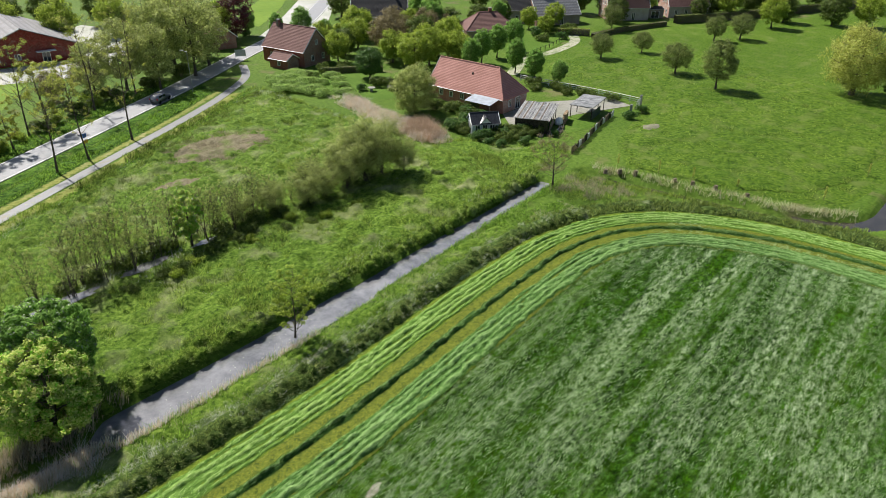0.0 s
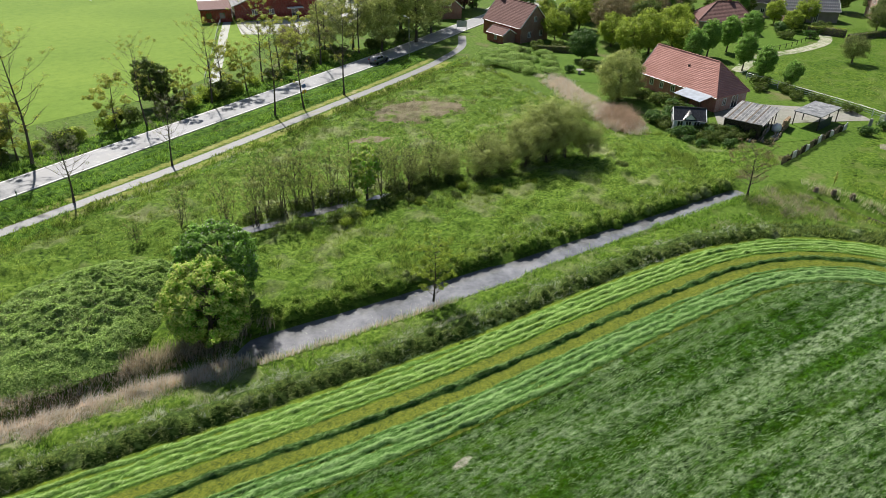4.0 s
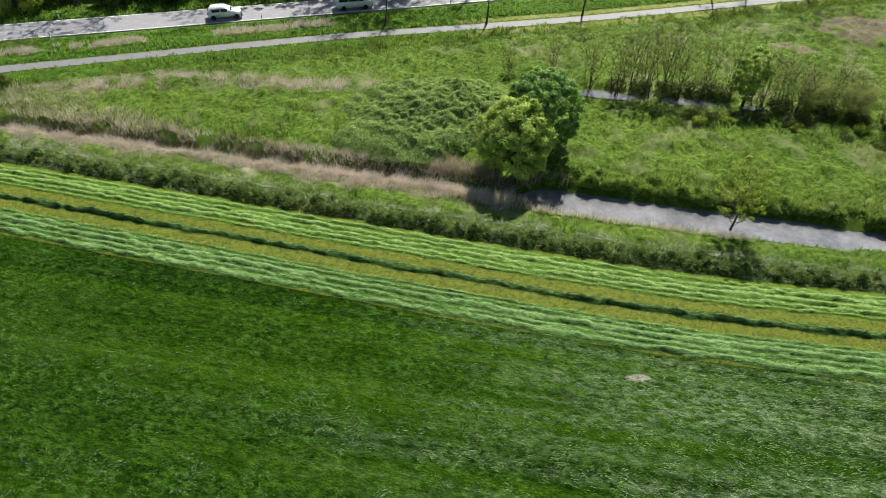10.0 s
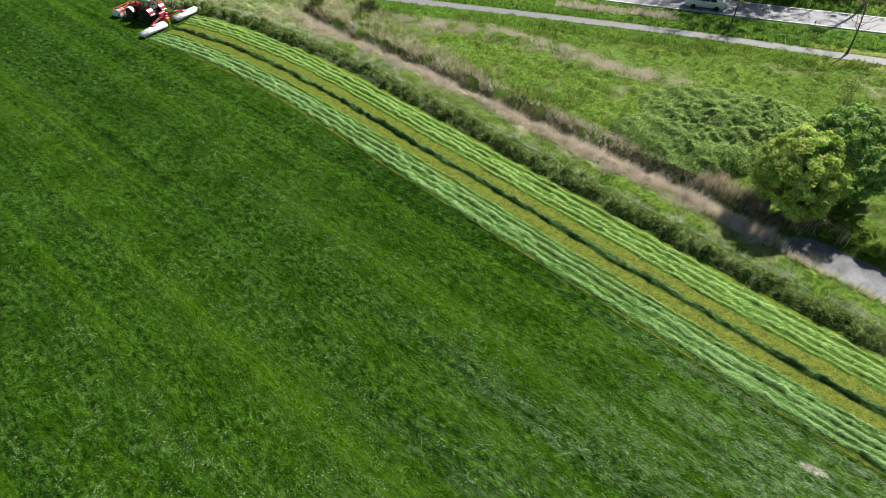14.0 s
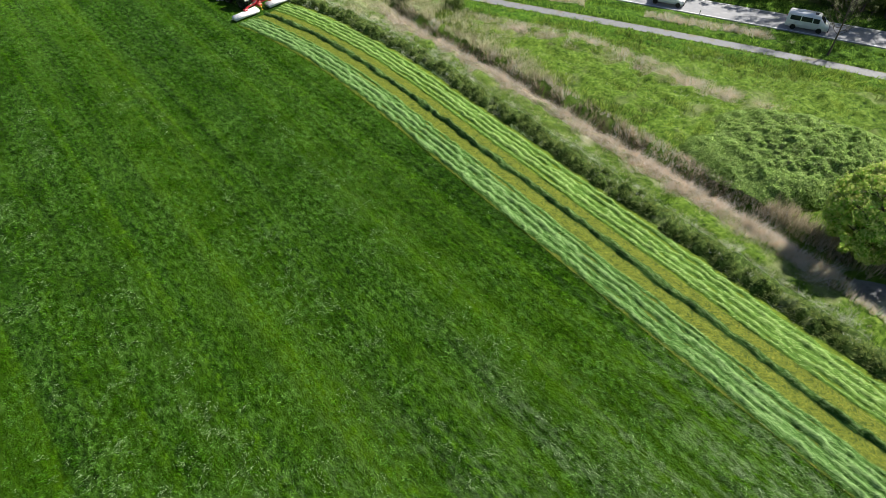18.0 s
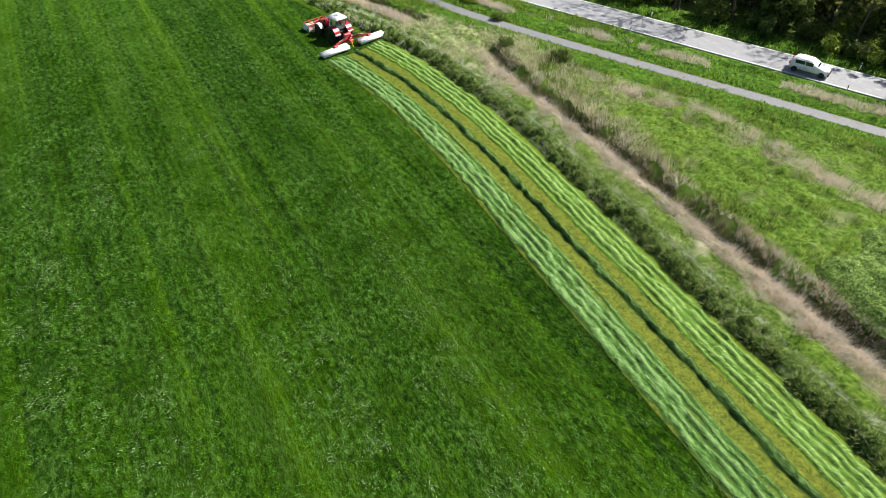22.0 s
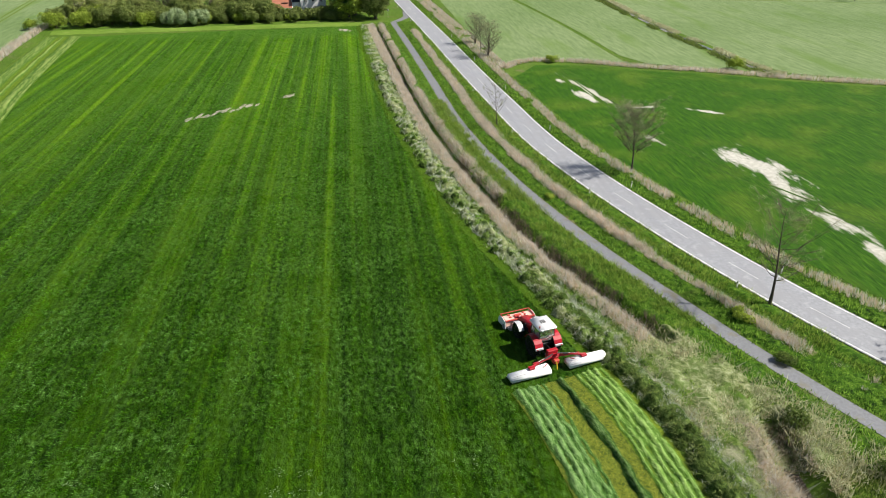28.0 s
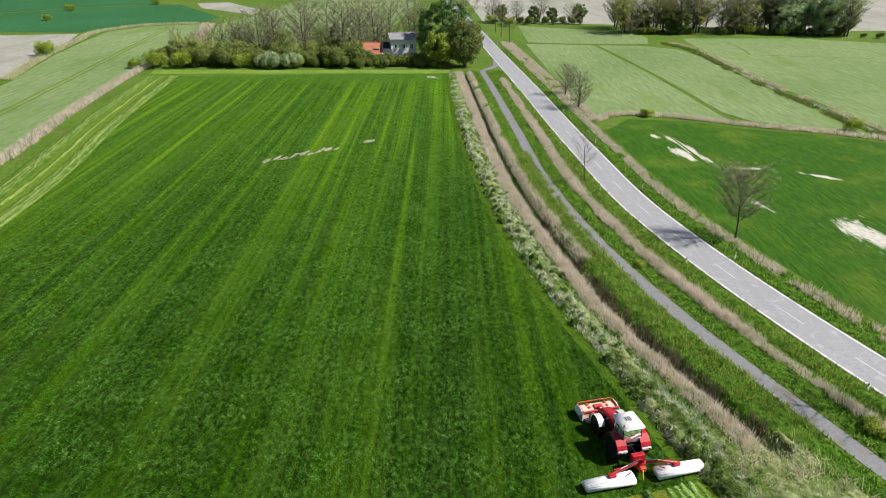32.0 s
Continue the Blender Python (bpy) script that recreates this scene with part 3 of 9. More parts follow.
gx = np.r_[-4800, -2500, -1200, -700, -480, -350, -280, np.arange(-232, 96, 0.8), 100, 110, 125, 150, 200, 300, 500, 1000, 2500, 4800]
gy = np.r_[-4800, -2500, -1200, -600, -300, -150, -80, -40, -10, np.arange(6, 58, 0.6), 62, 70, 85, 110, 150, 220, 350, 600, 1200, 2500, 4800]
GX, GY = np.meshgrid(gx, gy)
GZ = land(GX.ravel(), GY.ravel())
ni, nj = len(gx), len(gy)
ii = (np.arange(nj - 1)[:, None] * ni + np.arange(ni - 1)).ravel()
me = mesh_np("ground", np.c_[GX.ravel(), GY.ravel(), GZ], np.stack([ii, ii + 1, ii + ni + 1, ii + ni], 1))
me.polygons.foreach_set("use_smooth", [True] * len(me.polygons))
tagged(link_mesh("ground", me, M_GROUND), "level marsh ground under rough green grass", "ground", "", "structure")

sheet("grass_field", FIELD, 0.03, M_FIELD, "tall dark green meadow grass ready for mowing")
tagged(strip("water", [(65, 50.9)] + DITCH[:4] + [(3.0, 50.3), (0.6, 50.4)], -2.5, 2.5, -0.72, M_WATER), "still ditch water mirroring the sky, with sky shine in its colour", "water", "", "structure")
tagged(strip("mud", [(3.0, 50.3)] + DITCH[4:], -0.6, 0.6, -0.86, M_MUD), "dark wet mud in a reed ditch", "mud", "", "structure")
tagged(strip("mud", DITCH_W, -0.42, 0.42, -0.74, M_MUD), "dark mud of a narrow roadside ditch", "mud", "", "structure")
tagged(strip("water", DITCH_E[4:], -2.4, 2.4, -0.62, M_WATERB), "dark water of a meadow ditch", "water", "", "structure")
tagged(strip("mud", DITCH_E[:5], -0.9, 0.9, -0.9, M_MUD), "dark mud in a shallow ditch", "mud", "", "structure")
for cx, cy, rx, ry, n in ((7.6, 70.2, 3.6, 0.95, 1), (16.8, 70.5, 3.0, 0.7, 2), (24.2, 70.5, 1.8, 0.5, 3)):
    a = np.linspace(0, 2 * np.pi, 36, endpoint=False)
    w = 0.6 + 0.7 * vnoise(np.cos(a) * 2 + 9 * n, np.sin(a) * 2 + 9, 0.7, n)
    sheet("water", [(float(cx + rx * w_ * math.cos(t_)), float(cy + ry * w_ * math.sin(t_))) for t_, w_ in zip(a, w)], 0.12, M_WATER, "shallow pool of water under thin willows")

# ---- road, path and markings ----
road = tagged(strip("road", ROAD, -2.6, 2.55, 0.10, M_ROAD, thick=0.12), "grey worn asphalt country road", "road", "", "structure")
path = tagged(strip("pavement", PATHWAY, -0.86, 0.86, 0.04, M_PATH, thick=0.06), "narrow grey asphalt cycle path", "path", "", "structure")
strip("edge_line", ROAD, 2.26, 2.42, 0.106, M_LINE, parent=road)
strip("edge_line", ROAD, -2.46, -2.3, 0.106, M_LINE, parent=road)
q, g, s = resample(ROAD, 0.5)
for a in np.arange(6, s[-1] - 8, 10.0):
    c0, c1 = [np.array([np.interp(a + d, s, q[:, i]) for i in (0, 1)]) for d in (0, 4.0)]
    if -300 < c0[0] < -60:
        dvec = (c1 - c0) / np.linalg.norm(c1 - c0)
        nv = np.array([-dvec[1], dvec[0]]) * 0.032
        V = [(*(c0 - nv), 0.107), (*(c1 - nv), 0.107), (*(c1 + nv), 0.107), (*(c0 + nv), 0.107)]
        link_mesh("centre_dash", mesh_np("centre_dash", V, [(0, 1, 2, 3)]), M_LINE, road)
tagged(strip("pavement", [(-229, 34.2), (-233, 36.2), (-238, 38.6), (-244, 39.0), (-252, 39.6)], -1.0, 1.0, 0.055, M_PATH, thick=0.07), "bend of the asphalt path joining the road", "path", "", "structure")

# ---- fields and plots further off ----
k = Nodes("young crop with bare sand")
v = k.coords((0.25, 1.9, 1), 0.22)
c = k.ramp(k.noise(1.0, 6, v, 0.7), (0.28, (0.010, 0.044, 0.002)), (0.5, (0.028, 0.092, 0.0032)), (0.75, (0.066, 0.15, 0.008)))
c = k.mix(k.mask(k.noise(0.12, 4), 0.5, 0.66), c, k.ramp(k.noise(1.0, 5, k.coords((0.5, 2.4, 1), 1.25), 0.75), (0.35, (0.040, 0.088, 0.006)), (0.65, (0.085, 0.158, 0.012))))
c = k.mix(0.75, c, k.ramp(k.noise(1.0, 5, k.coords((0.7, 4.5, 1), 0.22), 0.8), (0.36, (0.45, 0.5, 0.45)), (0.62, (1.5, 1.4, 1.3))), "MULTIPLY")
f = bare_mask(k, ((-113, 79, 10, 3.8, 0.2), (-105, 78.8, 5.5, 2.4, 0.0), (-94, 79.3, 6, 1.9, 0.1), (-86.4, 78.8, 4, 1.2, -0.1), (-79.6, 80.3, 1.6, 1.0, 0.0), (-98.5, 101.3, 5, 2.2, 0.2), (-87.7, 96.5, 3.5, 1.4, 0.3), (-83.5, 86.3, 5, 0.6, 0.62), (-106.7, 100.7, 4, 1.2, 0.0),
                   (-154, 67.4, 14, 1.15, 0.17), (-150, 65.6, 5, 1.6, 0.15), (-162.1, 63.5, 3.0, 1.1, 0.1), (-142, 74, 0.8, 3.0, 0.0), (-138, 84, 3.6, 0.9, 0.96), (-124.9, 68.8, 3.2, 1.0, 0.3)), (0.35, 1.1, 1))
c = k.mix(f, c, k.ramp(k.noise(1.5, 5, None, 0.7), (0.3, (0.34, 0.33, 0.27)), (0.7, (0.62, 0.60, 0.54))))
k.bump(k.noise(3.0, 5, v, 0.7), 1.1, 0.15)
M_WHEATS = k.done(c, 0.8, 0, 0.1)
CROP_EDGE = [p for p in offset_line(ROAD, 7.55) if -166 < p[0] < -72]
sheet("field_crop", CROP_EDGE + [(-66, 84), (-58, 110), (-50, 160), (-139, 150), (-156.5, 108), (-162.5, 98), (-167.5, 83.5), (-173.5, 73.5), (-175, 62), (-168, 57.2)],
      0.04, M_WHEATS, "bright green young crop with bare sandy patches")
sheet("field_crop", [(-283, 52), (-209, 53.3), (-176, 55.6), (-180.5, 61), (-178, 73), (-175, 82.8), (-182, 82.3), (-202.5, 81.6), (-221, 80.6), (-241, 79.1), (-281, 75)], 0.04, M_BARLEY, "pale green crop beside the road")
sheet("field_crop", [(-281, 76.6), (-241, 80.4), (-221, 82), (-202.5, 83), (-182, 83.8), (-174, 87), (-167, 99), (-164, 106.5), (-172.6, 105.8), (-187, 105.6), (-203, 104.6), (-224, 104.2), (-257, 104.6), (-272, 102), (-280, 92)], 0.045, M_BARLEY, "pale green crop between two ditches")
sheet("field_crop", [(-162, 113.5), (-172, 110.4), (-187, 110.1), (-203, 109), (-224, 108.6), (-257, 109.3), (-273, 109.6), (-290, 110.5), (-300, 112), (-302, 155), (-290, 183), (-250, 300), (-120, 300), (-142, 152)], 0.04, M_BARLEY, "wide pale green crop")
sheet("field_crop", [(-337, 54), (-287, 53.2), (-284.5, 67), (-283, 86), (-284.5, 95), (-300, 99), (-313, 98), (-326, 76)], 0.045, M_BARLEY, "pale green crop below a far wood")
sheet("bare_field", [(-352, 40), (-326, 190), (-330, 300), (-520, 420), (-900, 380), (-900, 20)], 0.04, M_SOIL, "wide bare pale soil field")
sheet("bare_field", [(-260, 345), (-120, 330), (-100, 700), (-420, 800), (-380, 360)], 0.04, M_SOIL, "far bare soil field")
LB = [(-80, -52), (-142, -49), (-175, -54.3), (-222, -60), (-266, -62), (-334, -76)]
sheet("field_crop", offset_line(LB, 2.0) + [(-335, -79), (-327, -97), (-309, -106), (-280, -102), (-249, -96.5), (-212, -87), (-150, -76), (-80, -66)], 0.04, M_BARLEY, "pale green crop beyond a reed strip")
sheet("bare_field", [(-150, -80), (-214, -91), (-250, -101), (-280, -107), (-302, -114), (-296, -138), (-320, -240), (-180, -240)], 0.05, M_SOIL, "bare pale soil beyond a hedge")
sheet("field_crop", [(-305, -143), (-306, -113.5), (-329, -101.5), (-343, -80), (-360, -78), (-418, -116), (-421, -127), (-400, -160), (-373, -183), (-340, -190)], 0.045, M_DARKCROP, "dark green crop field far off")
sheet("field_crop", [(-375, -186), (-402, -163), (-424, -130), (-470, -150), (-480, -260), (-420, -300), (-340, -240), (-345, -194)], 0.045, M_DARKCROP, "darker green crop before a far village")
sheet("bare_field", [(-372, -66), (-402, -100), (-430, -112), (-436, -96), (-395, -68)], 0.06, M_SOIL, "pale bare strip between crops")
sheet("field_crop", [(-336, -72), (-370, -64), (-480, -60), (-480, 10), (-300, 0), (-270, -56)], 0.035, M_BARLEY, "pale green pasture behind the farm wood")
sheet("bare_field", [(-470, -260), (-560, -320), (-700, -100), (-500, -110)], 0.05, M_SOIL, "far bare soil field at the horizon")
sheet("orchard_meadow", [(75.5, 44), (76.5, 28), (80, 17), (92, 14.5), (200, 4), (260, 30), (215, 60), (186, 87), (165, 99), (146, 92), (122, 88), (107, 82), (106.5, 55.5), (97, 53), (84, 50)],
      0.008, M_ORCHARD, "short bright green orchard meadow")
sheet("sports_field", [(-40, 116), (-10, 117), (12, 123), (28, 137), (46, 162), (60, 200), (70, 330), (-60, 330), (-80, 160)], 0.03, M_SPORT, "mown yellow-green sports field")
sheet("yard", [(34.5, 158.3), (42.6, 154.7), (50, 151.2), (60, 158), (72, 168), (80, 190), (76, 205), (66, 200), (59, 170), (57, 167), (37, 171)], 0.05, M_YARD, "pale grey paved yard before a hall")
tagged(strip("footpath", [(19.3, 125.3), (25.7, 143.9), (31.6, 161.6), (36, 174), (42, 190)], -0.9, 0.9, 0.06, M_YARD), "pale paved footpath to the hall", "path", "", "structure")
sheet("garden_lawn", [(73, 100), (80, 92), (86, 93), (93, 96), (92, 112), (84, 120), (78, 112)], 0.04, M_LAWN, "mown garden lawn by the farmhouse")
sheet("garden_lawn", [(77.5, 60), (88, 56.5), (95, 58), (93, 63), (80, 68)], 0.04, M_LAWN, "small mown lawn beside a shed")
sheet("terrace", [(79, 66), (93, 62), (104, 57), (106, 62), (94, 71.8), (84.6, 71.8)], 0.05, M_PAVING, "grey paved terrace behind the farmhouse")
sheet("driveway", offset_line([(108, 86), (122, 91), (133, 90.5), (146, 92.5), (160, 104)], 1.3) + offset_line([(108, 86), (122, 91), (133, 90.5), (146, 92.5), (160, 104)], -1.3)[::-1], 0.05, M_SAND, "pale gravel drive between meadow and gardens")
sheet("garden_lawn", [(124, 93), (134, 92.5), (147, 95), (153, 102), (140, 108), (128, 104)], 0.04, M_LAWN, "lawn with a low dark fence")
sheet("street_green", [(106, 167), (115.4, 174.2), (130.6, 187.6), (140, 197), (134, 203), (118, 190), (106, 178)], 0.05, M_SPORT, "small mown street green")
sheet("street", [(97.5, 156.3), (105.4, 162.3), (122.2, 175.9), (140, 191.4), (160, 210), (172, 203), (149.7, 183.4), (127, 161.9), (112, 148.6), (104, 149.5)], 0.035, M_YARD, "wide pale paved village street")


M_MARGIN = ground_mat("field margin", (0.06, 0.10, 0.006), (0.10, 0.15, 0.008), (0.14, 0.19, 0.014), None, 0.6, 0.7, 0.1, 0.8, 2.0)
M_EDGEG = ground_mat("bright field edge", (0.03, 0.075, 0.004), (0.06, 0.12, 0.006), (0.09, 0.16, 0.010), None, 0.6, 0.7, 0.1, 0.8, 2.0)
M_MARGINB = leafy("field margin blades", (0.034, 0.085, 0.004), (0.085, 0.155, 0.012), 0.4, 0.5, 0.3)

M_TRACK = ground_mat("trampled crop", (0.012, 0.045, 0.003), (0.04, 0.10, 0.008), (0.12, 0.17, 0.04), None, 0.6, 0.8, 0.1, 0.8, 2.0)
for w_ in (-0.85, 0.85):
    tagged(strip("wheel_line", offset_line([(-170, 67.0), (-143, 68.8), (-122, 70.9), (-111.6, 73.8), (-104.5, 76.7), (-94, 82), (-86, 89)], w_), -0.2, 0.2, 0.06, M_TRACK), "curving wheel line through the green crop", "wheel line", "", "structure")
# wheel lines of the sprayer in the pale crops
for a, b in (((-262, 121), (-254, 166)), ((-254, 166), (-236, 215)), ((-290, 125), (-262, 122)), ((-90, -58), (-330, -88)), ((-90, -59.6), (-330, -89.6))):
    tagged(strip("wheel_line", [a, ((a[0] + b[0]) / 2, (a[1] + b[1]) / 2 + 0.8), b], -0.22, 0.22, 0.06, M_MARGIN), "trampled green wheel line in a crop", "wheel line", "", "structure")

# ---- mown swath ----
CENTRE = [p for p in offset_line(EDGE, -4.55) if -70.2 < p[0]]
SWEST = offset_line(SOUTH[2:], -4.6)


M_PRINT = ground_mat("pressed stubble", (0.10, 0.125, 0.010), (0.16, 0.175, 0.016), (0.22, 0.225, 0.03), None, 0.6, 0.6, 0.3, 0.8, 5.0)


# Rows of cut grass across the swath: middle, half-width, height. The field side lies in three broad rows, the ditch side in narrower ones.
ROWS = ((-3.95, 0.30, 0.24), (-3.35, 0.24, 0.20), (-2.75, 0.30, 0.26), (-2.15, 0.22, 0.20), (-1.68, 0.15, 0.13), (-0.02, 0.25, 0.36), (1.62, 0.16, 0.15), (2.1, 0.22, 0.22), (2.7, 0.26, 0.22), (3.3, 0.24, 0.24), (3.85, 0.22, 0.16))


def lay(s_, w_, seed):
    """How high the cut grass lies, s_ metres along the swath and w_ metres beside its middle: wandering, broken rows with tufts across them."""
    h = np.zeros(np.shape(s_))
    for n_, (mid, half, high) in enumerate(ROWS):
        c_ = mid + 0.16 * (vnoise(s_, s_ * 0 + n_ * 7.3, 6.0, seed + n_) - 0.5) + 0.24 * (vnoise(s_, s_ * 0 + n_ * 3.1, 0.9, seed + 20 + n_) - 0.5)
        wide = half * (0.7 + 0.6 * vnoise(s_, s_ * 0 + n_ * 5.7, 2.2, seed + 40 + n_))
        thick = 0.22 + 0.35 * vnoise(s_, s_ * 0 + n_, 9.0, seed + 60 + n_) + 0.85 * vnoise(s_ + 0.9 * w_, w_ * 2.0 + n_, 0.6, seed + 80 + n_) ** 1.3
        h = np.maximum(h, high * thick * np.exp(-((w_ - c_) / wide) ** 2))
    return h + 0.10 * np.clip(h / 0.12, 0.12, 1) * vnoise(s_ * 1.2 + w_ * 1.5, w_ * 3.0, 0.36, seed + 99)


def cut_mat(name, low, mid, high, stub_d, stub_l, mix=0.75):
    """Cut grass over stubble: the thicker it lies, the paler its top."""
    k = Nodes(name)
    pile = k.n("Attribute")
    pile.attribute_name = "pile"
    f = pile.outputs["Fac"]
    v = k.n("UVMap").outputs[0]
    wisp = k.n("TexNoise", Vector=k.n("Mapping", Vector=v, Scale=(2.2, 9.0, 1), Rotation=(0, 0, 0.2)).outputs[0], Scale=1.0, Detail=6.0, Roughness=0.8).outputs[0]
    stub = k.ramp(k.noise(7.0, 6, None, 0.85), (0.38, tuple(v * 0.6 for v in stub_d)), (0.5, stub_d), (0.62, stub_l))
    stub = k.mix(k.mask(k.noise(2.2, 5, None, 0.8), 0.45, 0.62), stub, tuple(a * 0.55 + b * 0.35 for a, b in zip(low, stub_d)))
    # Pale crests and dark hollows by height, partly row shading put into colour.
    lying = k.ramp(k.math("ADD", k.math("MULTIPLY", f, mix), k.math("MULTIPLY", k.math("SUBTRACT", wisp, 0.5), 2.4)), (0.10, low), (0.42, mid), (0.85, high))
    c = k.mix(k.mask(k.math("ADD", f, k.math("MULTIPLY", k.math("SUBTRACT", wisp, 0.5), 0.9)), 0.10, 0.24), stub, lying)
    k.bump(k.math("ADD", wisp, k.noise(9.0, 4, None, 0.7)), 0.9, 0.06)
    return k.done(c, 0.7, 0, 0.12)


def swath(line, w0, w1, step, across, seed, material, name, label, category):
    """A stretch of the swath between w0 and w1 metres beside its middle, as one uneven sheet."""
    q, g, s_ = resample(line, step)
    nrm = np.stack([-g[:, 1], g[:, 0]], 1)
    w_ = np.linspace(w0, w1, int(round((w1 - w0) / across)) + 1)
    S, W = np.meshgrid(s_, w_, indexing="ij")
    h = lay(S, W, seed)
    P = q[:, None, :] + nrm[:, None, :] * W[:, :, None]
    m, n = S.shape
    i_ = (np.arange(m - 1)[:, None] * n + np.arange(n - 1)).ravel()
    F = np.stack([i_, i_ + n, i_ + n + 1, i_ + 1], 1)
    me = mesh_np(name, np.c_[P.reshape(-1, 2), 0.045 + h.ravel()], F)
    me.polygons.foreach_set("use_smooth", [True] * len(me.polygons))
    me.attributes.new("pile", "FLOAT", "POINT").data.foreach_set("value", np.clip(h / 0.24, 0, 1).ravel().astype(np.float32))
    uv = np.stack([S.ravel(), W.ravel()], 1).astype(np.float32)
    me.uv_layers.new(name="lie").data.foreach_set("uv", uv[F.ravel()].ravel())
    return tagged(link_mesh(name, me, material), label, category, "", "stuff")


def loose(line, w0, w1, per_m2, seed, lay_seed, material, label, lo=0.05):
    """Loose blades that lie on the rows, most of them where the grass is thick."""
    r = np.random.default_rng(seed)
    q, g, s_ = resample(line, 1.0)
    n = int(s_[-1] * (w1 - w0) * per_m2)
    u, w = r.uniform(0, s_[-1], n), r.uniform(w0, w1, n)
    h = lay(u, w, lay_seed)
    keep = h > lo + r.uniform(0, 0.16, n)
    u, w, h = u[keep], w[keep], h[keep]
    n = len(u)
    x, y, gx_, gy_ = (np.interp(u, s_, c) for c in (q[:, 0], q[:, 1], g[:, 0], g[:, 1]))
    x, y = x - gy_ * w, y + gx_ * w
    base = np.arctan2(gy_, gx_) + 0.3 + r.normal(0, 0.45, n)
    L, wd, z = r.uniform(0.15, 0.42, n), r.uniform(0.008, 0.022, n), 0.05 + h
    ux, uy, tilt = np.cos(base), np.sin(base), r.normal(0.06, 0.16, n)
    V = np.stack([np.stack([x - ux * L / 2, y - uy * L / 2, z - 0.02], 1), np.stack([x - uy * wd, y + ux * wd, z + 0.02], 1),
                  np.stack([x + ux * L / 2, y + uy * L / 2, z + L * tilt], 1), np.stack([x + uy * wd, y - ux * wd, z + 0.01], 1)], 1).reshape(-1, 3)
    return stuff("cut_grass", mesh_np("cut_grass", V, np.arange(4 * n).reshape(-1, 4)), material, label, "cut grass")


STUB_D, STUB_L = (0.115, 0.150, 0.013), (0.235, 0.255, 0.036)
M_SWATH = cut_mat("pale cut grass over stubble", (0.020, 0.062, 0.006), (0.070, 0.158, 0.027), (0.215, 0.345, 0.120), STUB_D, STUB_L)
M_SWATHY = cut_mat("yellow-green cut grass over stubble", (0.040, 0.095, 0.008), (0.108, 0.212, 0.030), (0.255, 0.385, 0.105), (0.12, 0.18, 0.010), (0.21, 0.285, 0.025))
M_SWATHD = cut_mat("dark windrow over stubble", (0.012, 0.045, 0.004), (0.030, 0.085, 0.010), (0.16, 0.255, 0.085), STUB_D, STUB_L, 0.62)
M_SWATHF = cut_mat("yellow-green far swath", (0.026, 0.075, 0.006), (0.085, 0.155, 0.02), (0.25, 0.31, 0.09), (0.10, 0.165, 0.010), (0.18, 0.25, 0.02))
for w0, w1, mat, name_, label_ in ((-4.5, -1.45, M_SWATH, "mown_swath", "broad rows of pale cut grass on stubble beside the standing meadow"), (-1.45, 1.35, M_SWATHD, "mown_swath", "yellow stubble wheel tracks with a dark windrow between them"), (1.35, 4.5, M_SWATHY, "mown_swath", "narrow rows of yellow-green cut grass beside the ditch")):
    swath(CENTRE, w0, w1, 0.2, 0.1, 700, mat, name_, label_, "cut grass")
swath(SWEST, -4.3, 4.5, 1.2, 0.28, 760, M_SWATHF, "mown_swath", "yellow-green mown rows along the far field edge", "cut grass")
# lug prints of the rear tyres, pressed in slanting pairs
q_, g_, s_ = resample(CENTRE, 0.36)
nr_ = np.stack([-g_[:, 1], g_[:, 0]], 1)
for track in (-0.95, 0.88):
    V, F = [], []
    for side in (-1, 1):
        for j in range(len(q_)):
            shift = 0.18 if side > 0 else 0.0
            a_ = q_[j] + nr_[j] * (track + side * 0.02) + g_[j] * shift
            b_ = q_[j] + nr_[j] * (track + side * 0.27) + g_[j] * (shift - 0.2)
            e_ = g_[j] * 0.04
            V += [(*(a_ - e_), 0.062), (*(b_ - e_), 0.062), (*(b_ + e_), 0.062), (*(a_ + e_), 0.062)]
            F.append(tuple(range(len(V) - 4, len(V))))
    stuff("tyre_print", mesh_np("tyre_print", V, F), M_PRINT, "slanting lug prints of a tractor tyre in stubble", "tyre print")
loose(CENTRE, -4.4, -1.45, 60, 5, 700, M_CUT, "loose pale blades of cut grass on the swath")
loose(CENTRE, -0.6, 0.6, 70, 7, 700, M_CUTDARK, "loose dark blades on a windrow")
loose(CENTRE, 1.35, 4.3, 50, 6, 700, M_CUTY, "loose yellow-green blades of cut grass on the swath")
x, y = along(CENTRE, -4.5, 4.6, 14, 8)
stuff("stubble_blades", blade_mesh("stubble_blades", x, y, 0.04, 0.06, 0.02, 3, spread=0.7, seed=9), M_SHORT, "short stiff yellow stubble blades", "stubble")
# a thin raised lip where the standing meadow begins
x, y = along(CENTRE, -4.75, -4.35, 60, 801)
stuff("meadow_rim", blade_mesh("meadow_rim", x, y, 0.03, 0.24, 0.02, 3, (0.3, 0.4), 0.5, 802), M_MARGINB, "yellow-green cut rim of the standing meadow", "grass")

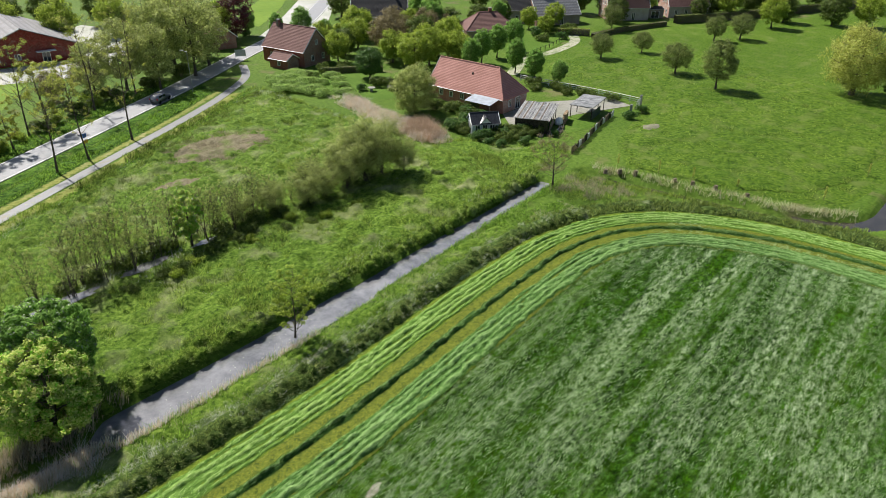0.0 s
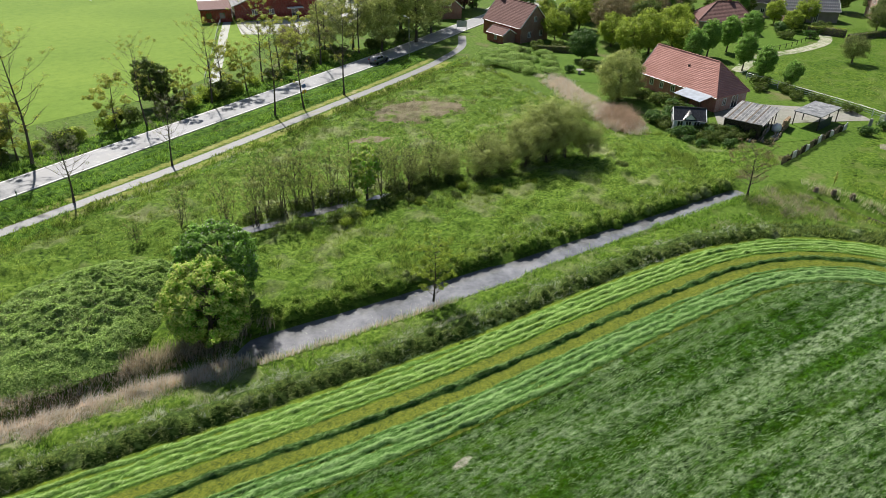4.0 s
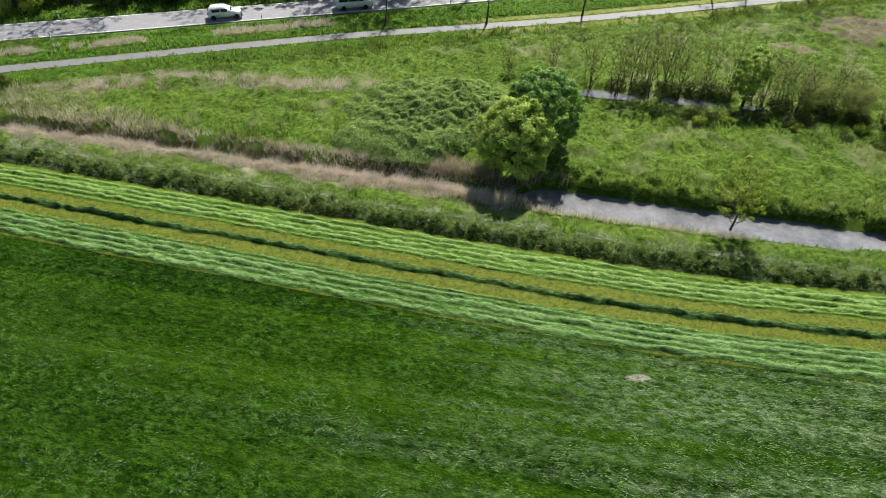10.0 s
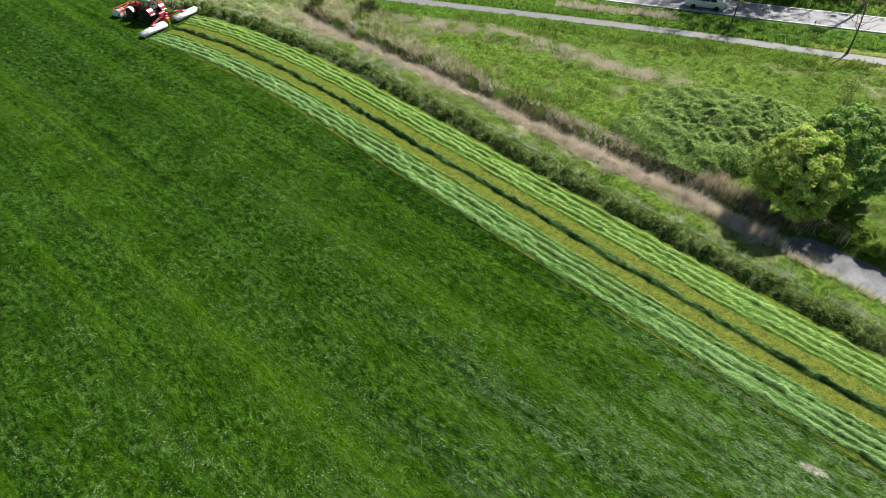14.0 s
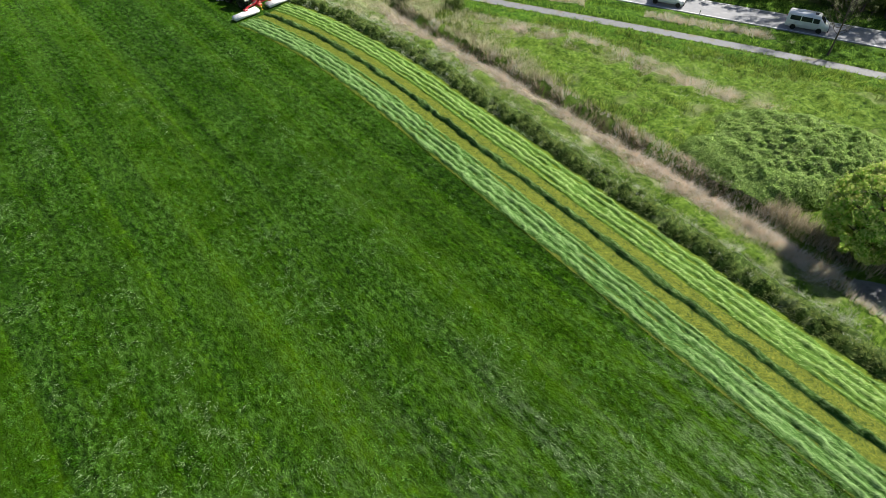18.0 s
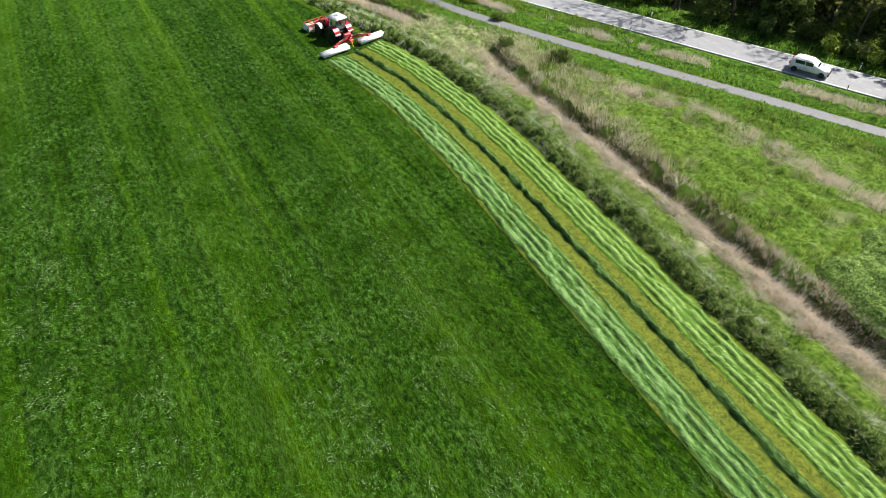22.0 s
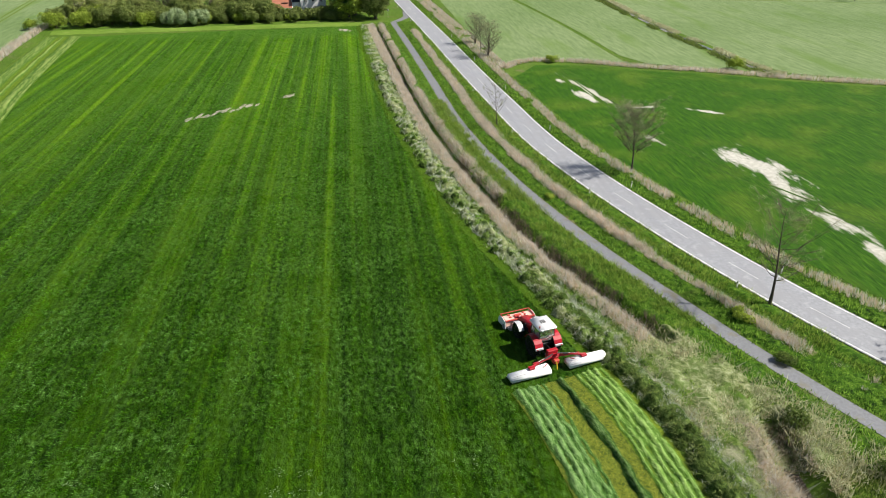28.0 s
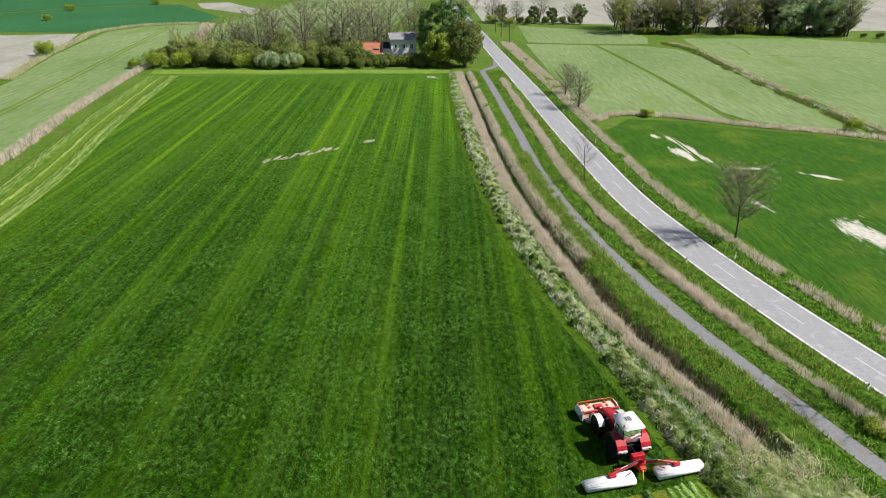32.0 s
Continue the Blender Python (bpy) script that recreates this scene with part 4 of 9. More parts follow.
# ---- grass of the field ----
x, y = scatter([p for p in FIELD if p[0] > -400], 12.0, 11)
r = np.random.default_rng(12)
keep = r.uniform(0, 1, len(x)) < np.clip((x + 190) / 80, 0.42, 1) * np.clip((y + 40) / 30, 0.25, 1)
x, y = x[keep], y[keep]
d = np.full(len(x), 99.0)
near = (x > -80) & (y > -50)
d[near] = np.minimum.reduce([line_distance(CENTRE, x[near], y[near])])
far_s = y < -20
d[far_s] = np.minimum(d[far_s], line_distance(SWEST, x[far_s], y[far_s]))
rim = np.full(len(x), 99.0)
rim[x < -71] = line_distance(EDGE[:8], x[x < -71], y[x < -71])
keep = (d > 4.5) & (rim > 0.5 + 0.9 * vnoise(x, y, 4.0, 91))
x, y = x[keep], y[keep]
keep = vnoise(x, y, 0.8, 33) + 0.6 * vnoise(x * 0.25, y, 2.2, 34) > 0.72
x, y = x[keep], y[keep]
h = 0.13 + 0.12 * vnoise(x * 0.3, y, 1.1, 3)
stuff("meadow_grass", blade_mesh("meadow_grass", x, y, 0.03, h * 0.95, 0.062, 6, (0.75, -0.4), 1.05, 13, bunch=0.15), M_BLADE, "tall dark green meadow grass blades bent by wind", "grass")

# wisps of pale grass, thickest towards the house end
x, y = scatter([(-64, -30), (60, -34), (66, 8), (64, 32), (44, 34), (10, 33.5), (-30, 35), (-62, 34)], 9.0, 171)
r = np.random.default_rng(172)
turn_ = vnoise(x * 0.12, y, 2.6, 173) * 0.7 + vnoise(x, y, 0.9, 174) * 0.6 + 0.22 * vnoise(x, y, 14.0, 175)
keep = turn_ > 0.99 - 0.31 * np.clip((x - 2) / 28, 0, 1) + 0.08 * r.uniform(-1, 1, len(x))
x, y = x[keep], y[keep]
stuff("pale_wisps", blade_mesh("pale_wisps", x, y, 0.10, 0.15, 0.028, 6, (1.1, -0.55), 0.8, 176, bunch=0.16), M_WISP, "pale silvery leaning wisps of meadow grass", "grass")

M_HEAD = ground_mat("headland grass", (0.085, 0.15, 0.018), (0.15, 0.235, 0.034), (0.22, 0.30, 0.06), (0.25, 0.29, 0.10), 0.6, 0.8, 0.1, 0.8, 1.5, (1.6, 0.4, 1))
sheet("headland", [(-221.5, -55.5), (-222.6, -40), (-223.6, -20), (-224.4, 0), (-225.2, 24.4), (-230.5, 25.5), (-230, 0), (-229, -30), (-228, -57)], 0.045, M_HEAD, "light green headland grass at the end of the field")
tagged(strip("field_margin", EDGE[:8], -1.1, 0.2, 0.036, M_EDGEG), "short yellow-green margin of the meadow", "grass", "", "structure")
x, y = along(EDGE[:8], -1.4, 0.1, 12.0, 14)
stuff("margin_grass", blade_mesh("margin_grass", x, y, 0.02, 0.16, 0.06, 4, (0.3, -0.2), 0.7, 15), M_MARGINB, "short yellow-green grass on the field margin", "grass")

M_DRYTURF = ground_mat("turf with dry grass", (0.022, 0.050, 0.006), (0.105, 0.175, 0.022), (0.29, 0.36, 0.10), (0.42, 0.40, 0.27), 0.56, 1.3, 0.09, 0.8, 2.4, lo=0.33, hi=0.70)
# ---- verges and banks ----


def grass(name, x, y, height, width, per, material, label, spread=0.5, seed=3, lean=(0.15, -0.1), bunch=0.1, category="grass", rise=1.0, turf_seed=301):
    z = land(x, y)
    keep = z > -0.6
    x, y, z = x[keep], y[keep], z[keep]
    z = z + 0.25 * rise * lumps(x, y, turf_seed)
    h = height if np.isscalar(height) else height[keep]
    return stuff(name, blade_mesh(name, x, y, z, h, width, per, lean, spread, seed, bunch=bunch), material, label, category)


def off_ways(x, y):
    """Drops places that lie on the road, the path or the swath."""
    away = line_distance(PATHWAY, x, y)
    keep = (line_distance(ROAD, x, y) > 2.75) & (away > 0.98) & ((x < -8) | (away > 2.8))
    return x[keep], y[keep]


def lumps(x, y, seed):
    return 0.68 * vnoise(x, y, 1.35, seed) ** 2.0 + 0.34 * vnoise(x, y, 0.5, seed + 1)


POOLS = [(3.5, 70.0), (10, 70.1), (18, 70.3), (26.5, 70.4)]


def outline_distance(poly, x, y):
    """How far places lie from a polygon's straight outline."""
    best = np.full(np.shape(x), 1e9)
    for (ax, ay), (bx, by) in zip(poly, poly[1:] + poly[:1]):
        dx, dy = bx - ax, by - ay
        t = np.clip(((x - ax) * dx + (y - ay) * dy) / (dx * dx + dy * dy + 1e-9), 0, 1)
        best = np.minimum(best, np.hypot(x - ax - t * dx, y - ay - t * dy))
    return best


def turf(name, poly, spacing, amp, seed, material, label, fade=0.8, lift=0.0):
    """Uneven grassy ground laid over the level land: lumps that fade out towards its outline."""
    xs, ys = [p[0] for p in poly], [p[1] for p in poly]
    ax, ay = np.arange(min(xs), max(xs) + spacing, spacing), np.arange(min(ys), max(ys) + spacing, spacing)
    X, Y = np.meshgrid(ax, ay)
    r = np.random.default_rng(seed)
    x, y = (X + r.uniform(-0.3, 0.3, X.shape) * spacing).ravel(), (Y + r.uniform(-0.3, 0.3, X.shape) * spacing).ravel()
    ok = inside(poly, x, y)
    z = np.full(len(x), -0.1)
    d = outline_distance(poly, x[ok], y[ok])
    low = land(x[ok], y[ok])
    wet = np.clip((line_distance(POOLS, x[ok], y[ok]) - 1.2) / 2.0, 0, 1)
    z[ok] = low + (lift + amp * wet * lumps(x[ok], y[ok], seed)) * np.clip((d - 1.1 * spacing) / fade, 0, 1) * np.clip(1 + low / 0.4, 0, 1) + 0.012 + 0.004 * (seed % 17) + 0.06 * np.clip(-low / 0.3, 0, 1)
    n = len(ax)
    i = (np.arange(len(ay) - 1)[:, None] * n + np.arange(n - 1)).ravel()
    F = np.stack([i, i + 1, i + n + 1, i + n], 1)
    F = F[ok[F].all(1)]
    used = np.unique(F)
    back = np.zeros(len(x), int)
    back[used] = np.arange(len(used))
    me = mesh_np(name, np.c_[x, y, z][used], back[F])
    me.polygons.foreach_set("use_smooth", [True] * len(me.polygons))
    return tagged(link_mesh(name, me, material), label, "grass", "", "structure")


def band(line, lo, hi):
    """The outline of a band beside a line."""
    return offset_line(line, lo) + offset_line(line, hi)[::-1]


MEADOW_N = [(-57, 54), (-20, 53.3), (2, 53.2), (62, 53.2), (66, 60), (65, 75), (66, 95), (68, 116), (60, 114), (42, 105.5), (20, 95), (-12, 80.5), (-36, 69), (-52, 61.5)]
turf("meadow_turf", MEADOW_N, 0.33, 1.0, 301, M_TURF, "lumpy rough green meadow turf", 2.6)
turf("tussock_bank", band(EDGE[5:18][::-1], -0.1, -2.9), 0.24, 0.8, 303, M_BANKTURF, "mounded bank of dark grass tussocks", 0.5)
turf("ditch_bank", band(EDGE[11:17][::-1], -2.3, -5.4), 0.30, 0.5, 305, M_TURF, "uneven green turf above the ditch", 0.6)
turf("ditch_bank", band(EDGE[6:12][::-1], -2.3, -5.4), 0.30, 0.5, 305, M_DRYTURF, "green turf mixed with dry grass above the ditch", 0.6)
turf("tussock_bank", band(EDGE[:7], 0.1, 3.0), 0.30, 0.75, 307, M_PALETURF, "bleached tussocky strip beside the field", 0.5)
turf("path_verge", band(PATHWAY[1:13], -1.0, -5.2), 0.36, 0.5, 309, M_VERGETURF, "rough green turf beside the path", 0.7)
turf("path_verge", band(PATHWAY[1:13], 1.0, 5.6), 0.36, 0.5, 311, M_VERGETURF, "rough green turf between path and road", 0.7)
turf("path_verge", band(PATHWAY[12:18], -3.1, -5.2), 0.36, 0.5, 309, M_VERGETURF, "rough green turf beside an old drain", 0.7)
turf("path_verge", band(PATHWAY[12:18], 2.4, 6.3), 0.36, 0.5, 311, M_VERGETURF, "rough green turf below avenue trees", 0.7)
turf("mown_verge", band(PATHWAY[12:18], -1.0, -3.3), 0.4, 0.16, 323, M_MOWN, "dry yellowish mown verge beside the path", 0.5)
turf("mown_verge", band(PATHWAY[12:18], 1.0, 2.6), 0.4, 0.16, 325, M_MOWN, "yellow-green mown verge beside the path", 0.5)
turf("stalk_patch", [(32.5, 92), (36, 89.5), (41, 88.6), (46.5, 88.8), (51.5, 91), (53.5, 94.5), (50.5, 98), (45, 101.5), (38.5, 101), (34.5, 98.5)], 0.3, 0.85, 301, M_BROWNSTALK, "brown patch of flattened stalks in the meadow", 2.4, 0.14)
turf("stalk_patch", [(25, 86), (31, 83), (38, 85.5), (33, 90), (27, 90)], 0.3, 0.85, 301, M_BROWNSTALK, "smaller brown patch of dry stalks", 2.0, 0.1)
turf("road_verge", band(ROAD[3:15], -5.0, -2.55), 0.36, 0.5, 327, M_VERGETURF, "rough green turf along the road edge", 0.5)
turf("far_verge", band(ROAD[3:15], 2.3, 7.0), 0.5, 0.4, 313, M_VERGETURF, "rough green turf on the far road side", 0.7)
turf("corner_bank", band(EDGE[16:23], 0.1, 3.4), 0.3, 0.7, 315, M_BANKTURF, "rough green bank round the field corner", 0.6)
turf("ditch_turf", [(-74, 45), (-62, 46.8), (-57, 54), (-60, 58.5), (-70, 53.4), (-77, 50.0)], 0.3, 0.7, 317, M_PALETURF, "tangled dry turf between two ditches", 0.8)
turf("orchard_turf", [(76, 43), (77.5, 29), (82, 21.5), (92, 17.5), (130, 15), (156, 60), (140, 84), (120, 86), (108, 80), (107.5, 55), (97, 52), (84, 49)], 0.6, 0.5, 321, M_ORCHARD, "tufted bright green orchard turf", 1.0)
turf("bare_patch", [(94.5 + (2.7 + 0.5 * math.sin(a_ * 3)) * math.cos(a_ * 0.524), 48.9 + (1.7 + 0.3 * math.cos(a_ * 2)) * math.sin(a_ * 0.524)) for a_ in range(12)], 0.3, 0.5, 321, M_EARTH, "bare grey earth patch in the meadow", 0.4, 0.10)
turf("meadow_turf", [(62, 53.6), (74, 53.0), (77.5, 57), (72, 61.5), (70, 69), (66.2, 71), (65.8, 60)], 0.3, 0.8, 331, M_TURF, "lumpy rough green turf before the garden", 1.2)

# dark tussocks along the edge of the field, then lighter grass down to the ditch
EDGE_N = EDGE[5:18]
def hummocks(line, gap, places, odds, size, seed, mound_mat, blade_mat, label, blade_label, per=210, thin=0.02):
    """A chain of rounded hummocks beside a line, each a dome of thin blades that fall outwards."""
    rt = np.random.default_rng(seed)
    q_, g_, s_ = resample(line, 1.0)
    u_ = np.cumsum(rt.uniform(gap * 0.54, gap * 1.46, int(s_[-1] / gap * 1.3)))
    u_ = u_[u_ < s_[-1] - 1]
    w_ = rt.choice(places, len(u_), p=odds) + rt.normal(0, 0.16, len(u_))
    hx = np.interp(u_, s_, q_[:, 0]) - np.interp(u_, s_, g_[:, 1]) * w_
    hy = np.interp(u_, s_, q_[:, 1]) + np.interp(u_, s_, g_[:, 0]) * w_
    hr = rt.uniform(0.45, 0.85, len(u_)) * np.where(np.abs(w_) > 1.8, 0.75, 1.0) * size
    hh = hr * rt.uniform(0.9, 1.45, len(u_))
    V, F = [], []
    for cx_, cy_, r_, h_ in zip(hx, hy, hr, hh):
        base = len(V)
        z_ = float(land(np.array([cx_]), np.array([cy_]))[0])
        for ring in range(5):
            f_ = (ring + 0.15) / 4.15
            for m_ in range(10):
                a_ = 2 * math.pi * m_ / 10 + ring * 0.3
                rr = r_ * f_ * rt.uniform(0.85, 1.12)
                V.append((cx_ + rr * math.cos(a_), cy_ + rr * math.sin(a_), z_ + h_ * max(0, 1 - f_ ** 2.2) * 0.85 * rt.uniform(0.9, 1.1) - 0.04))
        for ring in range(4):
            for m_ in range(10):
                F.append((base + ring * 10 + m_, base + ring * 10 + 10 + m_, base + ring * 10 + 10 + (m_ + 1) % 10, base + ring * 10 + (m_ + 1) % 10))
    stuff("tussocks", mesh_np("tussocks", V, F), mound_mat, label, "grass")
    n_ = len(hx) * per
    ang, f_ = rt.uniform(0, 2 * np.pi, n_), np.sqrt(rt.uniform(0, 1, n_))
    R_, H_ = np.repeat(hr, per), np.repeat(hh, per)
    bx_, by_ = np.repeat(hx, per) + R_ * f_ * np.cos(ang), np.repeat(hy, per) + R_ * f_ * np.sin(ang)
    bz_ = land(bx_, by_) + H_ * np.clip(1 - f_ ** 2.2, 0, 1) * 0.85 - 0.05
    L_ = rt.uniform(0.16, 0.42, n_)
    out_ = 0.35 + 0.8 * f_
    tx_, ty_ = bx_ + L_ * (np.cos(ang) * out_ + rt.normal(0, 0.35, n_)), by_ + L_ * (np.sin(ang) * out_ + rt.normal(0, 0.35, n_))
    tz_ = bz_ + L_ * (1.0 - 0.75 * f_)
    wa = rt.uniform(0, 2 * np.pi, n_)
    dx_, dy_ = np.cos(wa) * thin, np.sin(wa) * thin
    V = np.stack([np.stack([bx_ - dx_, by_ - dy_, bz_], 1), np.stack([bx_ + dx_, by_ + dy_, bz_], 1), np.stack([tx_, ty_, tz_], 1)], 1).reshape(-1, 3)
    stuff("tussocks", mesh_np("tussocks", V, np.arange(3 * n_).reshape(-1, 3)), blade_mat, blade_label, "grass")


hummocks(EDGE_N, 0.44, [0.75, 1.15, 1.6], [0.42, 0.40, 0.18], 1.12, 21, M_BANKTURF, M_TUSSOCK, "rounded dark mounds of rough grass along the field edge", "thin grey-green blades falling over grass mounds")
hummocks(EDGE[1:8], 0.72, [0.7, 1.5, 2.4], [0.36, 0.36, 0.28], 1.1, 22, M_PALETURF, M_SILVER, "rounded bleached mounds of dry grass along the field edge", "thin bleached blades falling over dry mounds", 110, 0.025)
hummocks(EDGE[1:8], 0.7, [0.4, 1.2, 2.0, 2.9], [0.25, 0.25, 0.25, 0.25], 1.0, 24, M_BANKTURF, M_VERGE, "green mounds among bleached grass", "green blades over low mounds", 120, 0.025)
# silver seed heads scattered over the hummocks
x, y = along(EDGE_N[::-1], -0.5, -2.0, 5.0, 231)
keep = vnoise(x, y, 1.2, 232) > 0.52 - 0.1 * (x < -30)
grass("dry_grass", x[keep], y[keep], 0.3, 0.03, 6, M_SILVER, "silver grass heads among the dark tussocks", 0.9, 233, bunch=0.12, rise=4.5, turf_seed=303)
# bleached litter at the foot of the hummocks, in short runs
x, y = along(EDGE_N[::-1], -0.05, -0.55, 26.0, 215)
keep = vnoise(x, y, 3.2, 216) + 0.35 * vnoise(x, y, 0.6, 217) > 0.80
grass("dry_grass", x[keep], y[keep], 0.2, 0.04, 6, M_WISP, "pale grass litter at the foot of the tussocks", 1.2, 218, bunch=0.15)
# a pale line of bleached litter behind the hummocks
x, y = along(EDGE_N[::-1], -2.2, -3.3, 26.0, 211)
keep = vnoise(x, y, 2.6, 212) + 0.5 * vnoise(x, y, 0.7, 213) > 0.56
grass("dry_grass", x[keep], y[keep], 0.22, 0.035, 7, M_SILVER, "pale line of bleached grass behind the tussocks", 1.5, 214, bunch=0.2)
x, y = along(EDGE_N[::-1], -1.6, -5.8, 10.0, 23)
grass("verge_grass", x, y, 0.18 + 0.3 * vnoise(x, y, 2.2, 7), 0.075, 5, M_VERGE, "rough green grass between field and ditch", 0.6, 24)
x, y = along(EDGE_N[::-1], -0.2, -4.2, 6.0, 25)
keep = (vnoise(x, y, 2.4, 8) > 0.66 - 0.20 * (x < -44))
grass("dry_grass", x[keep], y[keep], 0.28, 0.04, 7, M_SILVER, "bleached dry grass tufts among the verge", 1.1, 26, bunch=0.25)
x, y = along(EDGE_N[::-1], -2.4, -5.6, 6.0, 27)
keep = vnoise(x, y, 3.0, 9) > 0.55
grass("dry_grass", x[keep], y[keep], 0.32, 0.06, 5, M_STRAW, "straw-coloured grass on the ditch bank", 0.8, 28, bunch=0.2)
x, y = along(EDGE[5:11][::-1], -0.3, -4.8, 9.0, 291)
keep = vnoise(x, y, 1.5, 292) > 0.5 + 0.12 * (x > -44)
grass("dry_grass", x[keep], y[keep], 0.34, 0.04, 9, M_SILVER, "flowing bleached grass along the field edge", 1.2, 293, bunch=0.3)
rs = np.random.default_rng(294)
cx, cy = along(EDGE[4:13][::-1], -0.6, -3.4, 0.2, 295)
keep = cx < -50
cx, cy = cx[keep], cy[keep]
cr = rs.uniform(0.35, 0.95, len(cx))
x, y = np.repeat(cx, 26) + rs.normal(0, 1, len(cx) * 26) * np.repeat(cr, 26) * 0.45, np.repeat(cy, 26) + rs.normal(0, 1, len(cx) * 26) * np.repeat(cr, 26) * 0.4
grass("dry_grass", x, y, 0.22, 0.03, 10, M_SILVER, "fluffy silver clumps of bleached grass", 1.0, 296, bunch=0.15, rise=2.0, turf_seed=303)
x, y = scatter([(-64, 53.8), (-50, 52.9), (-36, 52.9), (-33, 54.2), (-46, 57.8), (-59, 59.2)], 13.0, 297)
keep = vnoise(x, y, 2.4, 298) + 0.3 * vnoise(x, y, 0.8, 299) > 0.5
grass("dry_grass", x[keep], y[keep], 0.65, 0.08, 5, M_STRAW, "tangled tan grass beyond the reed ditch", 0.8, 300, bunch=0.25)
# the meadow beyond the ditch: drifts of dry and of dark rough grass
x, y = scatter(MEADOW_N, 4.5, 401)
f_ = vnoise(x, y, 6.0, 402) + 0.5 * vnoise(x, y, 1.6, 403)
keep = f_ > 0.92
grass("dry_grass", x[keep], y[keep], 0.35, 0.045, 5, M_SILVER, "thin drifts of bleached grass in the meadow", 0.9, 404, bunch=0.25)
x, y = scatter(MEADOW_N, 3.5, 405)
f_ = vnoise(x, y, 4.5, 406) + 0.5 * vnoise(x, y, 1.2, 407)
keep = (f_ > 0.88) & (line_distance([(5, 70), (40, 68.5)], x, y) > 4)
grass("rough_grass", x[keep], y[keep], 0.4, 0.05, 6, M_TUSSOCK, "darker rough grass in the meadow", 0.8, 408, bunch=0.25)
# sedge round the pools, the willows' shade put into its dark material
x, y = scatter([(3, 68.6), (20, 68.4), (44, 66.4), (45, 69.5), (26, 72.6), (4, 72.8)], 9.0, 409)
keep = line_distance(POOLS, x, y) > 1.25
x, y = x[keep], y[keep]
grass("sedge", x, y, 0.45 + 0.3 * vnoise(x, y, 1.5, 410), 0.05, 5, M_TUSSOCK, "sedge under thin willows, dark for their shade", 0.5, 411, bunch=0.2)
FARBANK = [(1.5, 53.0), (14, 52.75), (26, 52.6), (36, 52.3), (46, 52.15), (58, 52.2), (65, 52.3)]
hummocks(FARBANK, 0.42, [0.1, 0.7, 1.4], [0.5, 0.3, 0.2], 1.0, 412, M_TURF, M_LUSH, "rounded mounds of lush grass above the ditch water", "lush blades falling over the mounds of the far bank", 170, 0.022)
for lo, hi, mat, hh_, sd in ((1.5, 2.8, M_VERGE, 0.45, 425),):
    x, y = along(DITCH[:6], lo, hi, 7.0, sd)
    keep = vnoise(x, y, 1.5, sd + 1) > 0.42
    x, y = x[keep], y[keep]
    stuff("bank_grass", blade_mesh("bank_grass", x, y, np.maximum(land(x, y), -0.7), hh_ * (0.6 + 0.7 * vnoise(x, y, 1.1, sd + 2)), 0.035, 16, (0.0, 0.15), 0.7, sd + 3, bunch=0.3), mat, "clumps of tall grass leaning over the ditch water", "grass")
# pale tussocky strip along the western field edge
EDGE_W = EDGE[:7]
x, y = along(EDGE_W, 0.2, 2.6, 8.0, 31)
keep = vnoise(x, y, 1.6, 10) > 0.54
grass("dry_grass", x[keep], y[keep], 0.42, 0.10, 6, M_SILVER, "bleached tussocks along the field edge", 0.9, 32, bunch=0.3)
x, y = along(EDGE_W, 0.0, 4.0, 7.0, 33)
grass("verge_grass", x, y, 0.32, 0.09, 5, M_VERGE, "green grass among bleached tussocks", 0.6, 34, bunch=0.15)
# reeds in and beside the ditches
REEDLINE = DITCH[4:]
M_LITTER = ground_mat("pale reed litter", (0.10, 0.085, 0.045), (0.33, 0.275, 0.20), (0.55, 0.47, 0.37), (0.11, 0.18, 0.03), 0.56, 1.2, 0.16, 0.85, 3.0, lo=0.33, hi=0.68)
turf("reed_litter", band(REEDLINE[1:], 0.9, 3.0), 0.26, 0.5, 305, M_LITTER, "pale litter of broken reeds beside the ditch", 0.5, 0.05)
x, y = along(REEDLINE, 0.25, 3.9, 40.0, 35)
deep_ = np.clip((3.7 - line_distance(REEDLINE, x, y)) / 2.6, 0, 1)
rr = np.random.default_rng(353)
keep = 0.62 * deep_ + 0.30 * vnoise(x, y, 1.3, 351) + 0.30 * vnoise(x, y, 5.0, 352) + 0.16 * rr.uniform(-1, 1, len(x)) > 0.47
x, y, deep_ = x[keep], y[keep], deep_[keep]
grass("reeds", x, y, (0.30 + 1.0 * vnoise(x, y, 0.9, 11) ** 1.4) * (0.45 + 0.65 * deep_), 0.030, 7, M_REED, "pale dry reeds along the ditch", 0.75, 36, (0.28, 0.10), bunch=0.14, category="reeds")
x, y = along(REEDLINE, -0.6, -2.2, 20.0, 37)
bx_, by_ = along(REEDLINE, -0.7, -2.3, 11.0, 371)
keep = vnoise(bx_, by_, 1.3, 372) > 0.33 + 0.12 * (bx_ < -22)
bx_, by_ = bx_[keep], by_[keep]
stuff("reeds", blade_mesh("reeds", bx_, by_, land(bx_, by_), 0.5 + 0.6 * vnoise(bx_, by_, 1.2, 373), 0.035, 6, (0.08, -0.25), 0.6, 374), M_REEDB, "brownish reeds on the shaded ditch side", "reeds")
sx_, sy_ = along(REEDLINE[1:], -1.1, 0.25, 22.0, 376)
keep = vnoise(sx_, sy_, 1.4, 377) > 0.34
sx_, sy_ = sx_[keep], sy_[keep]
